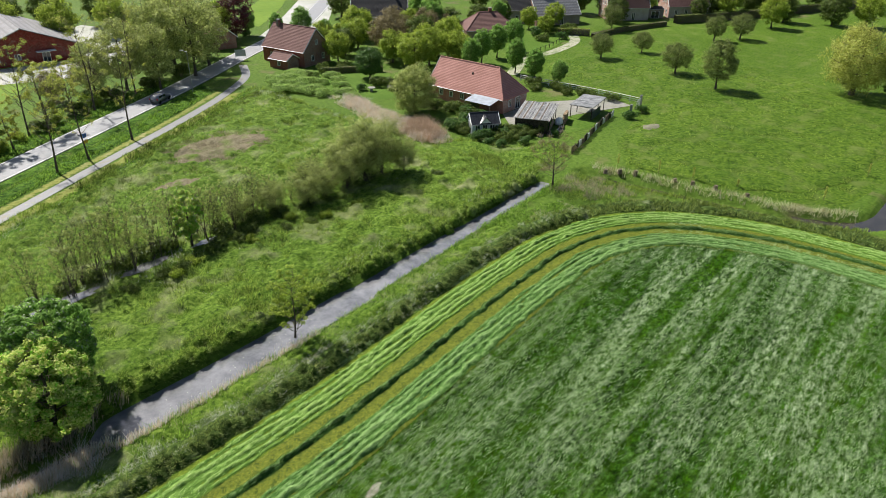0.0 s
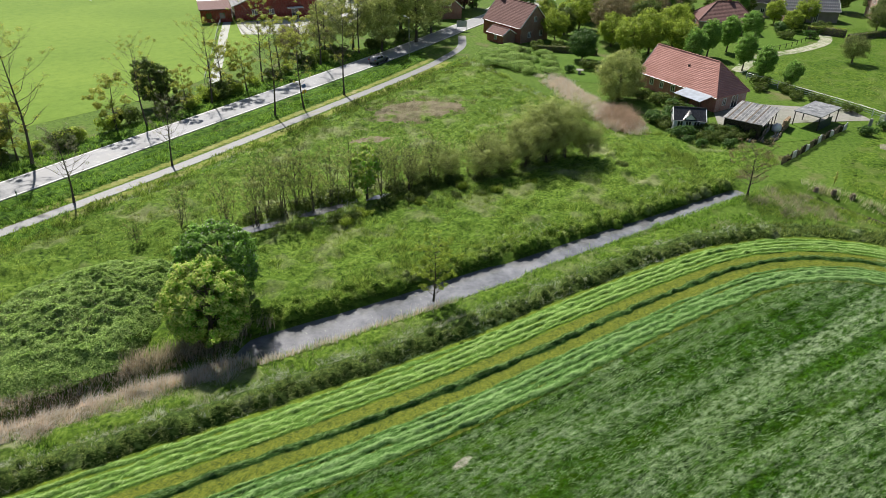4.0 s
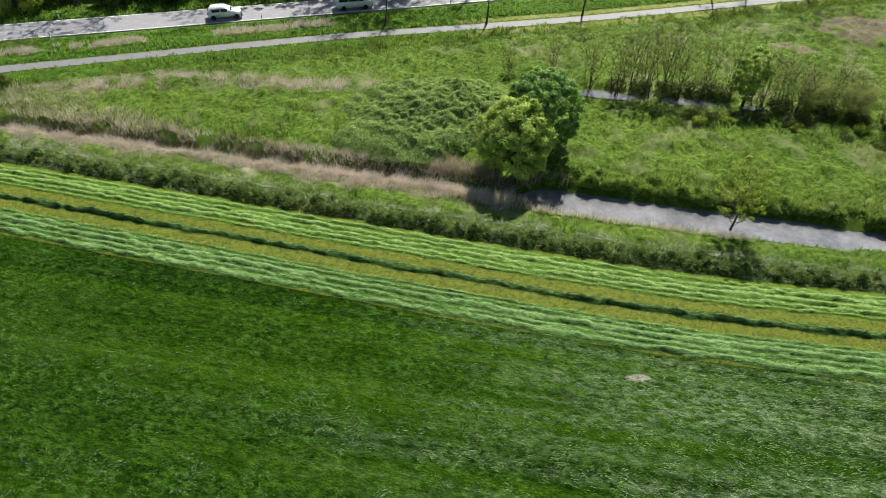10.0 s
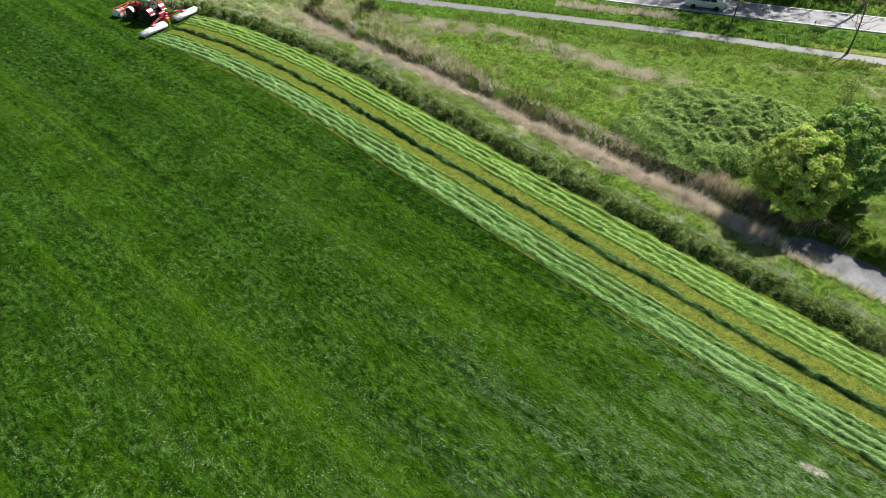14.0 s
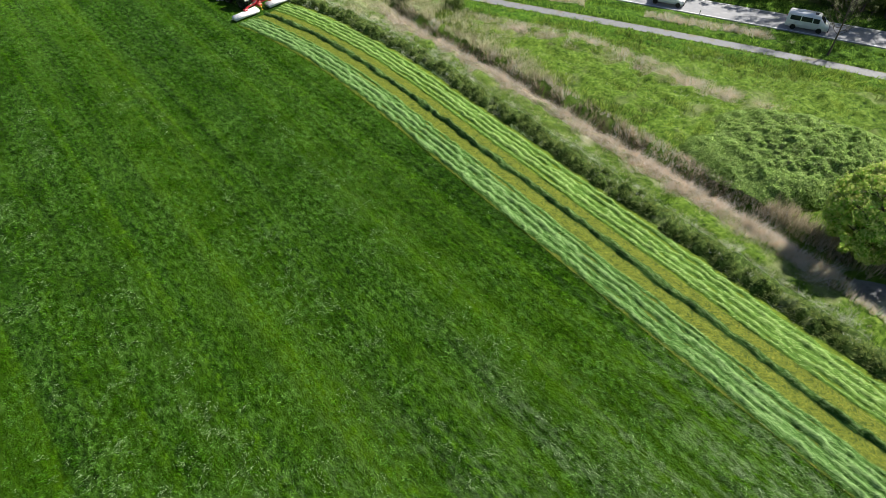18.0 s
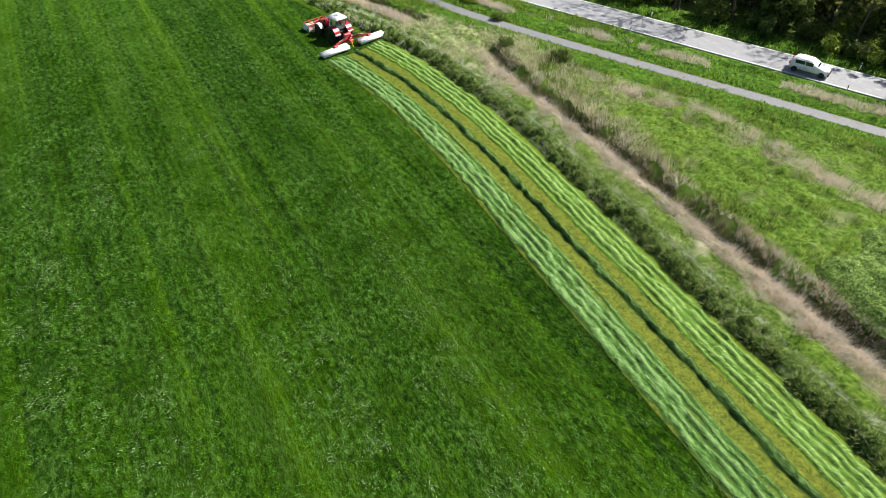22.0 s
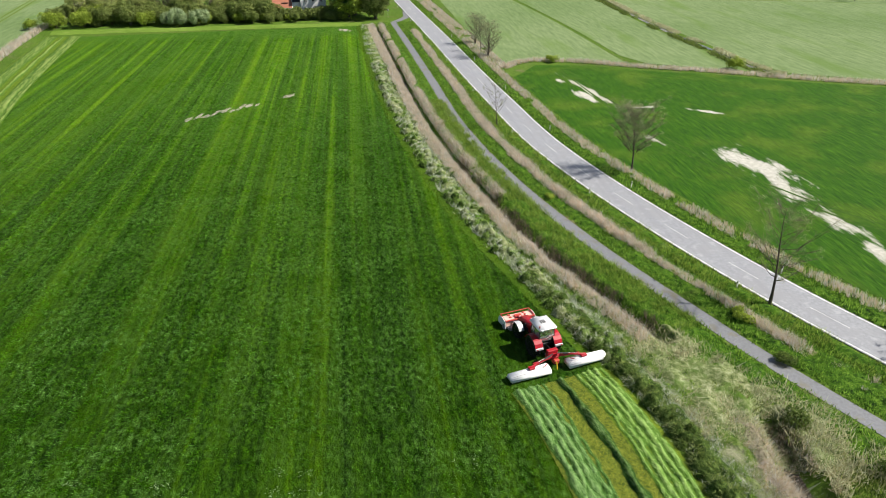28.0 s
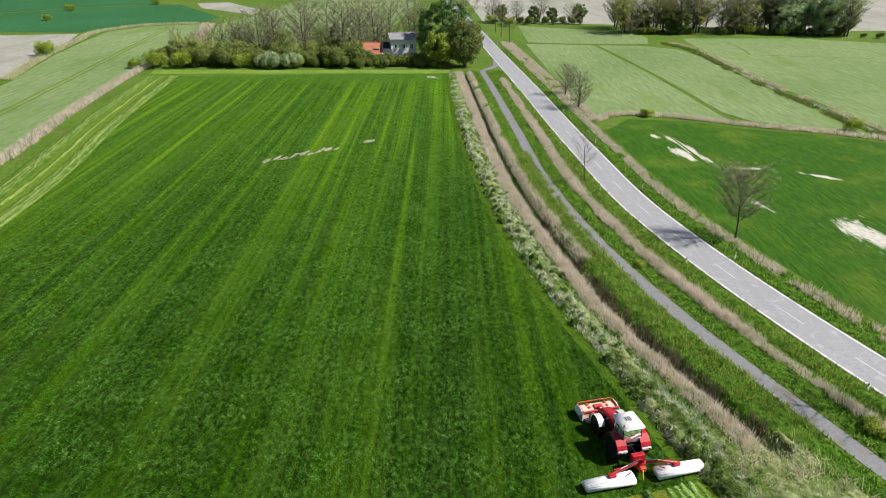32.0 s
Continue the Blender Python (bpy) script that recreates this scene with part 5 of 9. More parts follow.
stuff("reeds", blade_mesh("reeds", sx_, sy_, land(sx_, sy_), 0.5 + 0.5 * vnoise(sx_, sy_, 1.1, 378), 0.035, 5, (0.1, -0.1), 0.5, 379), M_STALK, "dark brown stalks standing in the reed ditch", "reeds")
keep = (x > -20) | (vnoise(x, y, 1.8, 375) > 0.62)
x, y = x[keep], y[keep]
grass("reeds", x, y, 0.35 + 0.5 * vnoise(x, y, 1.4, 12), 0.035, 5, M_REED, "tan dry reeds on the far ditch side", 0.5, 38, (0.10, 0.0), category="reeds")
x, y = along([(20, 48.0), (12, 48.1), (6, 48.2), (-2, 48.8), (-6, 49.2)], -0.9, 0.9, 30.0, 39)
grass("reeds", x, y, 0.9, 0.045, 3, M_REED, "pale dry reeds at the end of the open water", 0.3, 40, category="reeds")
x, y = along([(4.5, 51.6), (-1, 51.8), (-8, 52.4)], -1.4, 1.4, 30.0, 41)
grass("reeds", x, y, 1.4, 0.05, 3, M_REEDB, "brown reeds below a chestnut tree", 0.25, 42, category="reeds")
for lo, hi, mat, n in ((0.2, 2.6, M_REED, 43), (-0.2, -1.9, M_REED, 45)):
    x, y = along(DITCH_W, lo, hi, 34.0, n)
    keep = (vnoise(x, y, 5.0, n) > (0.06 if lo > 0 else 0.15)) & ((lo > 0) | (x < -112 + 14 * vnoise(x, y, 3.0, n + 2)))
    grass("reeds", x[keep], y[keep], 0.4 + 0.8 * vnoise(x[keep], y[keep], 1.3, 13), 0.045, 4, mat, "dry reeds beside the roadside ditch", 0.5, n + 1, category="reeds")
bx_, by_ = along(DITCH_W[:5], 0.0, -1.1, 26.0, 461)
keep = vnoise(bx_, by_, 1.6, 462) + 0.4 * vnoise(bx_, by_, 6.0, 468) > 0.62
bx_, by_ = bx_[keep], by_[keep]
stuff("reeds", blade_mesh("reeds", bx_, by_, land(bx_, by_), 0.7 + 0.7 * vnoise(bx_, by_, 1.1, 463), 0.035, 5, (0.0, -0.15), 0.4, 464), M_STALK, "dark brown stalks standing in the ditch", "reeds")
x, y = along(DITCH_W[:6], -1.6, -4.6, 12.0, 465)
grass("verge_grass", x, y, 0.35 + 0.5 * vnoise(x, y, 1.1, 466), 0.05, 7, M_LUSH, "lush green grass between ditch and path", 0.7, 467, bunch=0.2)
x, y = along(DITCH_W, -0.6, -3.6, 6.0, 47)
grass("verge_grass", x, y, 0.3, 0.09, 5, M_VERGE, "green grass between ditch and path", 0.5, 48, bunch=0.15)
# dry clump where the two ditches nearly meet
x, y = scatter([(-74, 44.5), (-62, 46.5), (-56, 54.5), (-62, 58.5), (-70, 53), (-76, 49.5)], 9.0, 49)
keep = vnoise(x, y, 3.2, 15) > 0.36
grass("dry_grass", x[keep], y[keep], 0.6, 0.08, 6, M_STRAW, "tangle of straw-coloured grass between two ditches", 0.9, 50, bunch=0.3)
# lush grass on the far bank of the water
x, y = along(FARBANK, -0.2, 1.2, 14.0, 51)
grass("bank_grass", x, y, 0.2 + 0.3 * vnoise(x, y, 1.6, 16), 0.04, 7, M_LUSH, "lush tall grass hanging over the ditch", 0.5, 52, bunch=0.12)
x, y = along([(-2, 48.9), (20, 47.9), (40, 48.3), (63, 48.9)], -0.6, 0.8, 14.0, 53)
grass("bank_grass", x, y, 0.35, 0.06, 4, M_VERGE, "grass on the near bank of the ditch", 0.6, 54)
# the rough meadow between ditch and path
MEADOW = [(-58, 54), (-20, 53), (2, 53), (63, 53), (67, 60), (66, 75), (66, 95), (68, 118), (60, 116), (42, 107), (20, 96.5), (-12, 82), (-36, 70.5), (-52, 62.5)]
x, y = scatter(MEADOW, 10.0, 55)
keep = (vnoise(x, y, 0.85, 171) + 0.5 * vnoise(x, y, 3.0, 172) > 0.88) & ~inside([(32, 91), (38, 87), (46, 87.5), (53, 92.5), (49, 97.5), (43, 99.5), (35, 98)], x, y) & ~inside([(24.5, 86), (31, 82.5), (38.5, 85.5), (33, 90.5), (26.5, 90.5)], x, y)
x, y = x[keep], y[keep]
keep = line_distance(POOLS, x, y) > 1.4
x, y = x[keep], y[keep]
grass("meadow_tufts", x, y, 0.22 + 0.5 * vnoise(x, y, 2.6, 17) ** 1.5, 0.055, 7, M_LUSH, "uneven green tufts of a rough meadow", 0.65, 56, bunch=0.16, rise=3.0)
x, y = scatter(MEADOW, 4.5, 57)
keep = (vnoise(x, y, 5.0, 18) + 0.5 * vnoise(x, y, 1.1, 181) > 0.80) & (line_distance(POOLS, x, y) > 1.4)
grass("verge_grass", x[keep], y[keep], 0.55, 0.10, 6, M_TUSSOCK, "dark taller tussocks in the rough meadow", 0.6, 58, bunch=0.25)
for poly, mat, dn, th, hh, lab in (([(31.5, 92), (41, 88), (51, 90), (55, 95), (46, 102.5), (36, 101.5)], M_REEDB, 15, 0.30, 0.55, "brown flattened dry stalks in the meadow"), ([(30, 84), (48, 86), (40, 90), (30, 92), (24, 88)], M_STRAW, 5, 0.5, 0.4, "thin dry stalks in the meadow"),
                                   ([(72, 104), (68, 92), (65, 82), (63.5, 72), (68, 69.5), (71.5, 74), (73, 88), (76, 100)], M_REED, 13, 0.36, 1.1, "tall dry reeds before the farm garden"), ([(65, 78.5), (65, 71.5), (70.3, 72.8), (73, 80), (70, 82)], M_RUSTREED, 18, 0.14, 1.7, "rust-brown tall reeds by the garden"),
                                   ([(-55, 58), (-40, 65), (-26, 67), (-14, 68), (-22, 63), (-36, 62), (-48, 57)], M_REED, 22, 0.25, 1.0, "band of pale dry reeds in the meadow"), ([(-30, 66), (-16, 67.5), (-18, 61), (-25, 62.5)], M_SILVER, 6, 0.45, 0.5, "bleached grass in the rough meadow")):
    x, y = scatter(poly, dn * 1.3, 59 + int(hh * 10))
    rr = np.random.default_rng(591)
    rim = np.clip(line_distance(poly + poly[:1], x, y) / 2.2, 0, 1)
    keep = (vnoise(x, y, 3.0, 19) * 0.6 + vnoise(x, y, 0.9, 192) * 0.5) * (0.4 + 0.6 * rim) > th + 0.22 * rr.uniform(-1, 1, len(x))
    hh = hh * (0.45 + 0.6 * rim[keep]) * (0.6 + 0.7 * vnoise(x[keep], y[keep], 1.2, 193))
    grass("dry_stalks", x[keep], y[keep], hh, 0.04, 6, mat, lab, 0.6, 60, bunch=0.15, category="dry grass")
# a straight old drain with darker grass beside the path
DRAIN = offset_line(PATHWAY[7:18], -6.2)
x, y = along(DRAIN, -0.9, 0.9, 8.0, 61)
grass("verge_grass", x, y, 0.55, 0.09, 6, M_TUSSOCK, "dark grass along an old drain", 0.55, 62, bunch=0.2)
# verges of path and road
x, y = along(PATHWAY[:18], 0.95, 6.0, 9.0, 63)
x, y = off_ways(x, y)
grass("verge_grass", x, y, 0.20 + 0.3 * vnoise(x, y, 2.2, 20), 0.09, 5, M_VERGE, "grass verge between path and road", 0.55, 64, bunch=0.15)
x, y = along(PATHWAY[:18], -0.95, -5.0, 9.0, 65)
x, y = off_ways(x, y)
grass("verge_grass", x, y, 0.2 + 0.25 * vnoise(x, y, 2.2, 21), 0.09, 5, M_VERGE, "grass verge beside the cycle path", 0.55, 66, bunch=0.15)
x, y = along(ROAD[2:15], 2.5, 7.0, 6.0, 67)
x, y = off_ways(x, y)
grass("verge_grass", x, y, 0.3 + 0.3 * vnoise(x, y, 2.2, 22), 0.10, 5, M_VERGE, "grass verge on the far road side", 0.55, 68, bunch=0.15)
RLINE = offset_line(PATHWAY[1:13], 3.8)
x, y = along(RLINE, -0.9, 1.0, 24.0, 69)
x, y = off_ways(x, y)
keep = vnoise(x, y, 7.0, 23) + 0.35 * (vnoise(x, y, 1.1, 232) - 0.5) > 0.48 - 0.1 * (x < -70)
grass("reeds", x[keep], y[keep], 0.45 + 0.6 * vnoise(x[keep], y[keep], 1.5, 231), 0.04, 5, M_REED, "band of dry reeds between path and road", 0.4, 70, category="reeds")
x, y = along(offset_line(PATHWAY[1:8], 3.75), -0.55, 0.6, 44.0, 701)
x, y = off_ways(x, y)
grass("reeds", x, y, 0.55 + 0.5 * vnoise(x, y, 1.5, 702), 0.04, 5, M_REED, "narrow band of tan reeds along the path", 0.3, 703, category="reeds")
x, y = along(ROAD[3:10], -2.7, -5.2, 12.0, 704)
x, y = off_ways(x, y)
grass("verge_grass", x, y, 0.25 + 0.3 * vnoise(x, y, 1.4, 705), 0.07, 6, M_LUSH, "lush grass along the road edge", 0.6, 706, bunch=0.15)
NLINE = [p for p in offset_line(ROAD, 5.5) if -285 < p[0] < -74]
x, y = along(NLINE, -0.8, 0.9, 24.0, 71)
keep = vnoise(x, y, 3.0, 24) + 0.3 * vnoise(x, y, 1.0, 241) > 0.42
grass("reeds", x[keep], y[keep], 0.8, 0.07, 3, M_REED, "dry reed strip along a crop field", 0.3, 72, category="reeds")
x, y = along([p for p in NLINE if p[0] < -172], 0.6, 3.6, 12.0, 721)
keep = vnoise(x, y, 3.0, 722) > 0.3
grass("reeds", x[keep], y[keep], 0.6, 0.08, 3, M_REED, "wide dry reed strip between road and pale crop", 0.3, 723, category="reeds")
x, y = along([(-172.8, 54.2), (-178.5, 60.5), (-176.2, 73.4), (-171.2, 83.3), (-165, 98), (-160, 107.3), (-145, 145)], -1.1, 1.1, 12.0, 73)
grass("reeds", x, y, 0.9, 0.10, 3, M_REED, "dry reed strip between two crops", 0.35, 74, category="reeds")
FARDITCH = [(-159.5, 110.4), (-172.6, 107.9), (-187.3, 107.7), (-202.9, 106.6), (-224.3, 106.2), (-257.6, 106.9), (-273, 106.6), (-286, 102)]
tagged(strip("water", FARDITCH, -0.6, 0.6, 0.025, M_WATER), "narrow field ditch between pale crops", "water", "", "structure")
for lo, hi, mat, n in ((0.6, 2.4, M_TUSSOCK, 501), (-0.6, -2.2, M_STRAW, 503)):
    x, y = along(FARDITCH, lo, hi, 9.0, n)
    keep = vnoise(x, y, 4.0, n) > 0.3
    grass("ditch_grass", x[keep], y[keep], 0.7, 0.12, 5, mat, "rough grass along a narrow field ditch", 0.6, n + 1, bunch=0.25)
x, y = along(offset_line(LB, 0.4), -1.6, 1.2, 8.0, 75)
grass("reeds", x, y, 1.0, 0.10, 3, M_REED, "pale reed strip along the far field edge", 0.3, 76, category="reeds")
x, y = along([(-266, -60), (-300, -66), (-334, -74)], -1.6, 1.2, 5.0, 77)
grass("reeds", x, y, 1.0, 0.14, 3, M_REED, "pale reed strip behind the wood", 0.3, 78, category="reeds")
x, y = along([(-212, -88.5), (-249, -98.5), (-280, -104.5), (-309, -108.5), (-328, -99), (-336, -80)], -1.6, 1.4, 6.0, 79)
grass("reeds", x, y, 1.0, 0.14, 3, M_STRAW, "dry grass strip between far fields", 0.4, 80, category="reeds")
# east bank and orchard meadow
x, y = along(DITCH_E[:6], -1.2, -3.0, 10.0, 83)
grass("bank_grass", x, y, 0.4, 0.09, 5, M_LUSH, "grass on the bank of the meadow ditch", 0.6, 84, bunch=0.2)
x, y = along(DITCH_E[:6], 1.0, 2.6, 10.0, 85)
grass("reeds", x, y, 0.7, 0.06, 4, M_STRAW, "dry reeds along the meadow ditch", 0.5, 86, bunch=0.2, category="reeds")
x, y = scatter([(62, 49), (70, 49), (72, 40), (68, 38), (60, 44)], 9.0, 87)
keep = vnoise(x, y, 1.8, 871) > 0.5
grass("dry_grass", x[keep], y[keep], 0.6, 0.035, 6, M_REEDB, "brownish straw grass at the head of the ditch", 0.6, 88, bunch=0.2)
keep = vnoise(x, y, 1.8, 871) < 0.6
grass("tussocks", x[keep], y[keep], 0.4, 0.05, 7, M_LUSH, "rough green grass at the head of the ditch", 0.7, 881, bunch=0.25)
x, y = along(EDGE[16:23], 0.2, 3.0, 9.0, 89)
grass("tussocks", x, y, 0.5, 0.10, 6, M_TUSSOCK, "rough green strip round the field corner", 0.6, 90, bunch=0.25)
x, y = scatter([(76, 44), (77, 28), (82, 18), (130, 12), (150, 60), (120, 84), (108, 80), (107.5, 55), (97, 52)], 6.0, 91)
keep = vnoise(x, y, 1.1, 911) + 0.5 * vnoise(x, y, 4.0, 912) > 0.78
x, y = x[keep], y[keep]
grass("meadow_tufts", x, y, 0.22 + 0.2 * vnoise(x, y, 2.0, 913), 0.06, 5, M_LUSH, "short tufts of the orchard meadow", 0.7, 92, bunch=0.22)
x, y = scatter([(112, 40), (136, 38), (146, 70), (128, 74)], 2.0, 914)
keep = vnoise(x, y, 2.4, 915) + 0.5 * vnoise(x, y, 0.8, 916) > 0.98
grass("daisies", x[keep], y[keep], 0.2, 0.07, 4, M_BLOSSOM, "drifts of small pale flowers under the fruit trees", 1.0, 917, bunch=0.3, category="flowers")
x, y = scatter([(62, 53), (75, 53), (78, 57), (72, 62), (70, 70), (66, 71)], 9.0, 931)
keep = vnoise(x, y, 0.9, 932) + 0.5 * vnoise(x, y, 3.0, 933) > 0.72
grass("meadow_tufts", x[keep], y[keep], 0.3 + 0.4 * vnoise(x[keep], y[keep], 2.0, 934), 0.055, 6, M_LUSH, "rough green tufts before the garden", 0.65, 935, bunch=0.16, turf_seed=331)
# pale specks on the water, added for its sun sparkles
r = np.random.default_rng(93)
px, py = r.uniform(6, 22, 40), r.uniform(49.0, 51.3, 40)
V, F = leaf_quads(np.c_[px, py, np.full(40, -0.70)], np.tile((0.0, 0.0, 6.0), (40, 1)), 0.06, r)
V[:, 2] = -0.712
stuff("floating_leaves", mesh_np("floating_leaves", V, F), M_SILVER, "pale specks standing for sun sparkles on the ditch water", "leaves")

# ---- tractor with its mowers ----
M_RED = plain("red machine paint", (0.37, 0.010, 0.018), 0.32, 0, 0.12, 3.0, 0.5)
M_ORANGE = plain("orange red paint", (0.47, 0.055, 0.035), 0.42, 0, 0.2, 4.0, 0.5)
M_ROOF = plain("white cab roof", (0.70, 0.71, 0.71), 0.35, 0, 0.06, 3.0, 0.5)
M_COVER = plain("white mower cover", (0.80, 0.80, 0.79), 0.5, 0, 0.08, 2.5, 0.4)
M_PINK = plain("faded pink tarpaulin", (0.72, 0.44, 0.36), 0.6, 0, 0.12, 2.0, 0.3)
M_GREY = plain("grey machine metal", (0.34, 0.34, 0.33), 0.45, 0.3, 0.2, 5.0, 0.5)
M_SILVER_P = plain("silver plastic", (0.55, 0.56, 0.56), 0.4, 0.1, 0.1, 4.0, 0.5)
M_BLACK = plain("black plastic", (0.018, 0.018, 0.018), 0.5, 0, 0.2, 5.0, 0.4)
M_TYRE = plain("tyre rubber", (0.022, 0.021, 0.020), 0.8, 0, 0.3, 8.0, 0.3, 0.3, 60.0)
M_RIM = plain("pale grey wheel rim", (0.52, 0.54, 0.56), 0.4, 0.1, 0.15, 6.0)
M_LAMP_R = plain("red lamp glass", (0.45, 0.01, 0.01), 0.15, 0, 0.05)
M_LAMP_W = plain("clear lamp glass", (0.75, 0.75, 0.72), 0.1, 0, 0.05)
M_YELLOW = plain("yellow paint", (0.65, 0.42, 0.02), 0.45, 0, 0.15)
M_GLASS = bpy.data.materials.new("tinted window glass")
M_GLASS.use_nodes = True
gb = M_GLASS.node_tree.nodes["Principled BSDF"]
gb.inputs["Base Color"].default_value, gb.inputs["Roughness"].default_value, gb.inputs["Transmission Weight"].default_value = (0.35, 0.42, 0.40, 1), 0.03, 0.75


def lathe(bm, profile, y_axis=True, n=28):
    """Turns a profile of (radius, width) round the y axis."""
    rings = [[bm.verts.new((rr * math.cos(2 * math.pi * k / n), w, rr * math.sin(2 * math.pi * k / n))) for k in range(n)] for rr, w in profile]
    for a, b in zip(rings, rings[1:]):
        for k in range(n):
            bm.faces.new((a[k], a[(k + 1) % n], b[(k + 1) % n], b[k]))
    for ring in (rings[0], rings[-1]):
        bm.faces.new(ring)
    return bm


def wheel(parent, x, y, rad, width, name="wheel", lugs=20, rim_mat=None):
    """A wheel as a part, with tyre, rim and hub under it."""
    side = 1 if y > 0 else -1
    hub = thing(name, "", "")
    hub.parent, hub.location = parent, (x, y, rad)
    bm = B()
    w = width / 2
    lathe(bm, [(rad * 0.62, -w * 0.8), (rad * 0.86, -w), (rad * 0.97, -w * 0.8), (rad * 0.975, w * 0.8), (rad * 0.86, w), (rad * 0.62, w * 0.8)])
    for k in range(lugs):
        for s_ in (-1, 1):
            a = 2 * math.pi * (k + (0.5 if s_ > 0 else 0)) / lugs
            m = Matrix.Rotation(-a, 4, "Y") @ Matrix.Translation((rad * 0.985, s_ * w * 0.45, 0)) @ Matrix.Rotation(s_ * 0.7, 4, "X")
            g_ = bmesh.ops.create_cube(bm, size=1, matrix=m @ Matrix.Diagonal((0.05, w * 0.95, 0.045, 1)))
    part("tyre", bm, M_TYRE, hub, "black ribbed rubber tyre")
    bm = lathe(B(), [(rad * 0.60, side * w * 0.72), (rad * 0.62, side * w * 0.80), (rad * 0.52, side * w * 0.74), (rad * 0.44, side * w * 0.35), (rad * 0.22, side * w * 0.40), (rad * 0.2, side * w * 0.6), (0.01, side * w * 0.6)], n=24)
    part("rim", bm, rim_mat or M_RIM, hub, "pale grey steel rim", True)
    bm = B()
    rod(bm, (0, side * w * 0.5, 0), (0, side * w * 0.78, 0), rad * 0.14, rad * 0.12, 12)
    part("hub", bm, M_BLACK, hub)
    return hub


head = math.degrees(math.atan2(-0.25, -0.968))
MOW = Vector((-70.9, 38.2, 0))
FWD = Vector((math.cos(radians(head)), math.sin(radians(head)), 0))
REAR = MOW + FWD * 2.55
tr = thing("tractor", "red farm tractor with a white cab roof on the meadow", "tractor", pose(REAR.x, REAR.y, 0.04, 0, 0, head))
for y in (-0.98, 0.98):
    wheel(tr, 0, y, 0.96, 0.62, "rear_wheel")
for y in (-0.95, 0.95):
    wheel(tr, 2.85, y, 0.72, 0.50, "front_wheel", 18)
bm = B()
box(bm, -0.5, 1.2, -0.35, 0.35, 0.6, 1.25, 0.06)
box(bm, 1.1, 3.4, -0.28, 0.28, 0.62, 1.0, 0.05)
rod(bm, (0, -0.85, 0.96), (0, 0.85, 0.96), 0.17, 0.17, 12)
rod(bm, (2.85, -0.85, 0.72), (2.85, 0.85, 0.72), 0.12, 0.12, 10)
part("chassis", bm, M_BLACK, tr, "black gearbox and axles")
bm = prism(B(), [(1.15, 1.02), (3.45, 0.98), (3.72, 1.12), (3.74, 1.42), (3.55, 1.62), (2.4, 1.86), (1.15, 1.98)], -0.46, 0.46, 0.12)
bmesh.ops.bevel(bm, geom=list(bm.edges), offset=0.05, segments=2, affect="EDGES")
hood = part("hood", bm, M_RED, tr, "glossy red sloping bonnet", True)
bm = box(B(), 3.70, 3.78, -0.30, 0.30, 1.06, 1.44, 0.02)
part("grille", bm, M_BLACK, hood, "black front grille")
for y in (-0.3, 0.3):
    part("headlight", box(B(), 3.66, 3.79, y - 0.09, y + 0.09, 1.40, 1.52, 0.02), M_LAMP_W, hood, "clear headlight")
for y in (-0.475, 0.475):
    part("side_vent", box(B(), 1.9, 3.2, y - 0.012, y + 0.012, 1.08, 1.38, 0.004), M_BLACK, hood, "black side vent")
# cab: posts, panes, roof
cab = thing("cab", "", "")
cab.parent = tr
for x, y, x2, y2 in ((1.12, 0.62, 0.98, 0.66), (1.12, -0.62, 0.98, -0.66), (-0.55, 0.72, -0.42, 0.70), (-0.55, -0.72, -0.42, -0.70), (0.25, 0.78, 0.25, 0.74), (0.25, -0.78, 0.25, -0.74)):
    part("cab_post", rod(B(), (x, y, 1.25), (x2, y2, 2.72), 0.045, 0.04, 6), M_BLACK, cab)
for s_ in (-1, 1):
    bm = B()
    bm.faces.new([bm.verts.new(p) for p in ((1.10, s_ * 0.64, 1.3), (0.25, s_ * 0.79, 1.3), (0.25, s_ * 0.75, 2.7), (0.97, s_ * 0.67, 2.7))])
    bm.faces.new([bm.verts.new(p) for p in ((0.22, s_ * 0.79, 1.55), (-0.52, s_ * 0.73, 1.75), (-0.41, s_ * 0.71, 2.7), (0.22, s_ * 0.75, 2.7))])
    part("side_window", bm, M_GLASS, cab, "tinted side window")
bm = B()
bm.faces.new([bm.verts.new(p) for p in ((1.14, -0.6, 1.3), (1.14, 0.6, 1.3), (1.0, 0.64, 2.7), (1.0, -0.64, 2.7))])
part("windscreen", bm, M_GLASS, cab, "tinted windscreen")
bm = B()
bm.faces.new([bm.verts.new(p) for p in ((-0.56, -0.68, 1.6), (-0.56, 0.68, 1.6), (-0.43, 0.66, 2.7), (-0.43, -0.66, 2.7))])
part("rear_window", bm, M_GLASS, cab, "tinted rear window")
part("cab_floor", box(B(), -0.5, 1.1, -0.66, 0.66, 1.1, 1.3, 0.03), M_BLACK, cab)
bm = box(B(), -0.25, 0.25, -0.26, 0.26, 1.3, 1.75, 0.06)
box(bm, -0.38, -0.22, -0.24, 0.24, 1.7, 2.35, 0.05)
part("seat", bm, M_BLACK, cab, "empty black driver seat")
part("steering_wheel", rod(B(), (0.62, 0, 1.95), (0.66, 0, 1.98), 0.2, 0.2, 16), M_BLACK, cab)
bm = box(B(), -0.72, 1.22, -0.86, 0.86, 2.70, 2.94)
bmesh.ops.bevel(bm, geom=list(bm.edges), offset=0.09, segments=3, affect="EDGES")
roof = part("roof", bm, M_ROOF, cab, "white rounded cab roof", True)
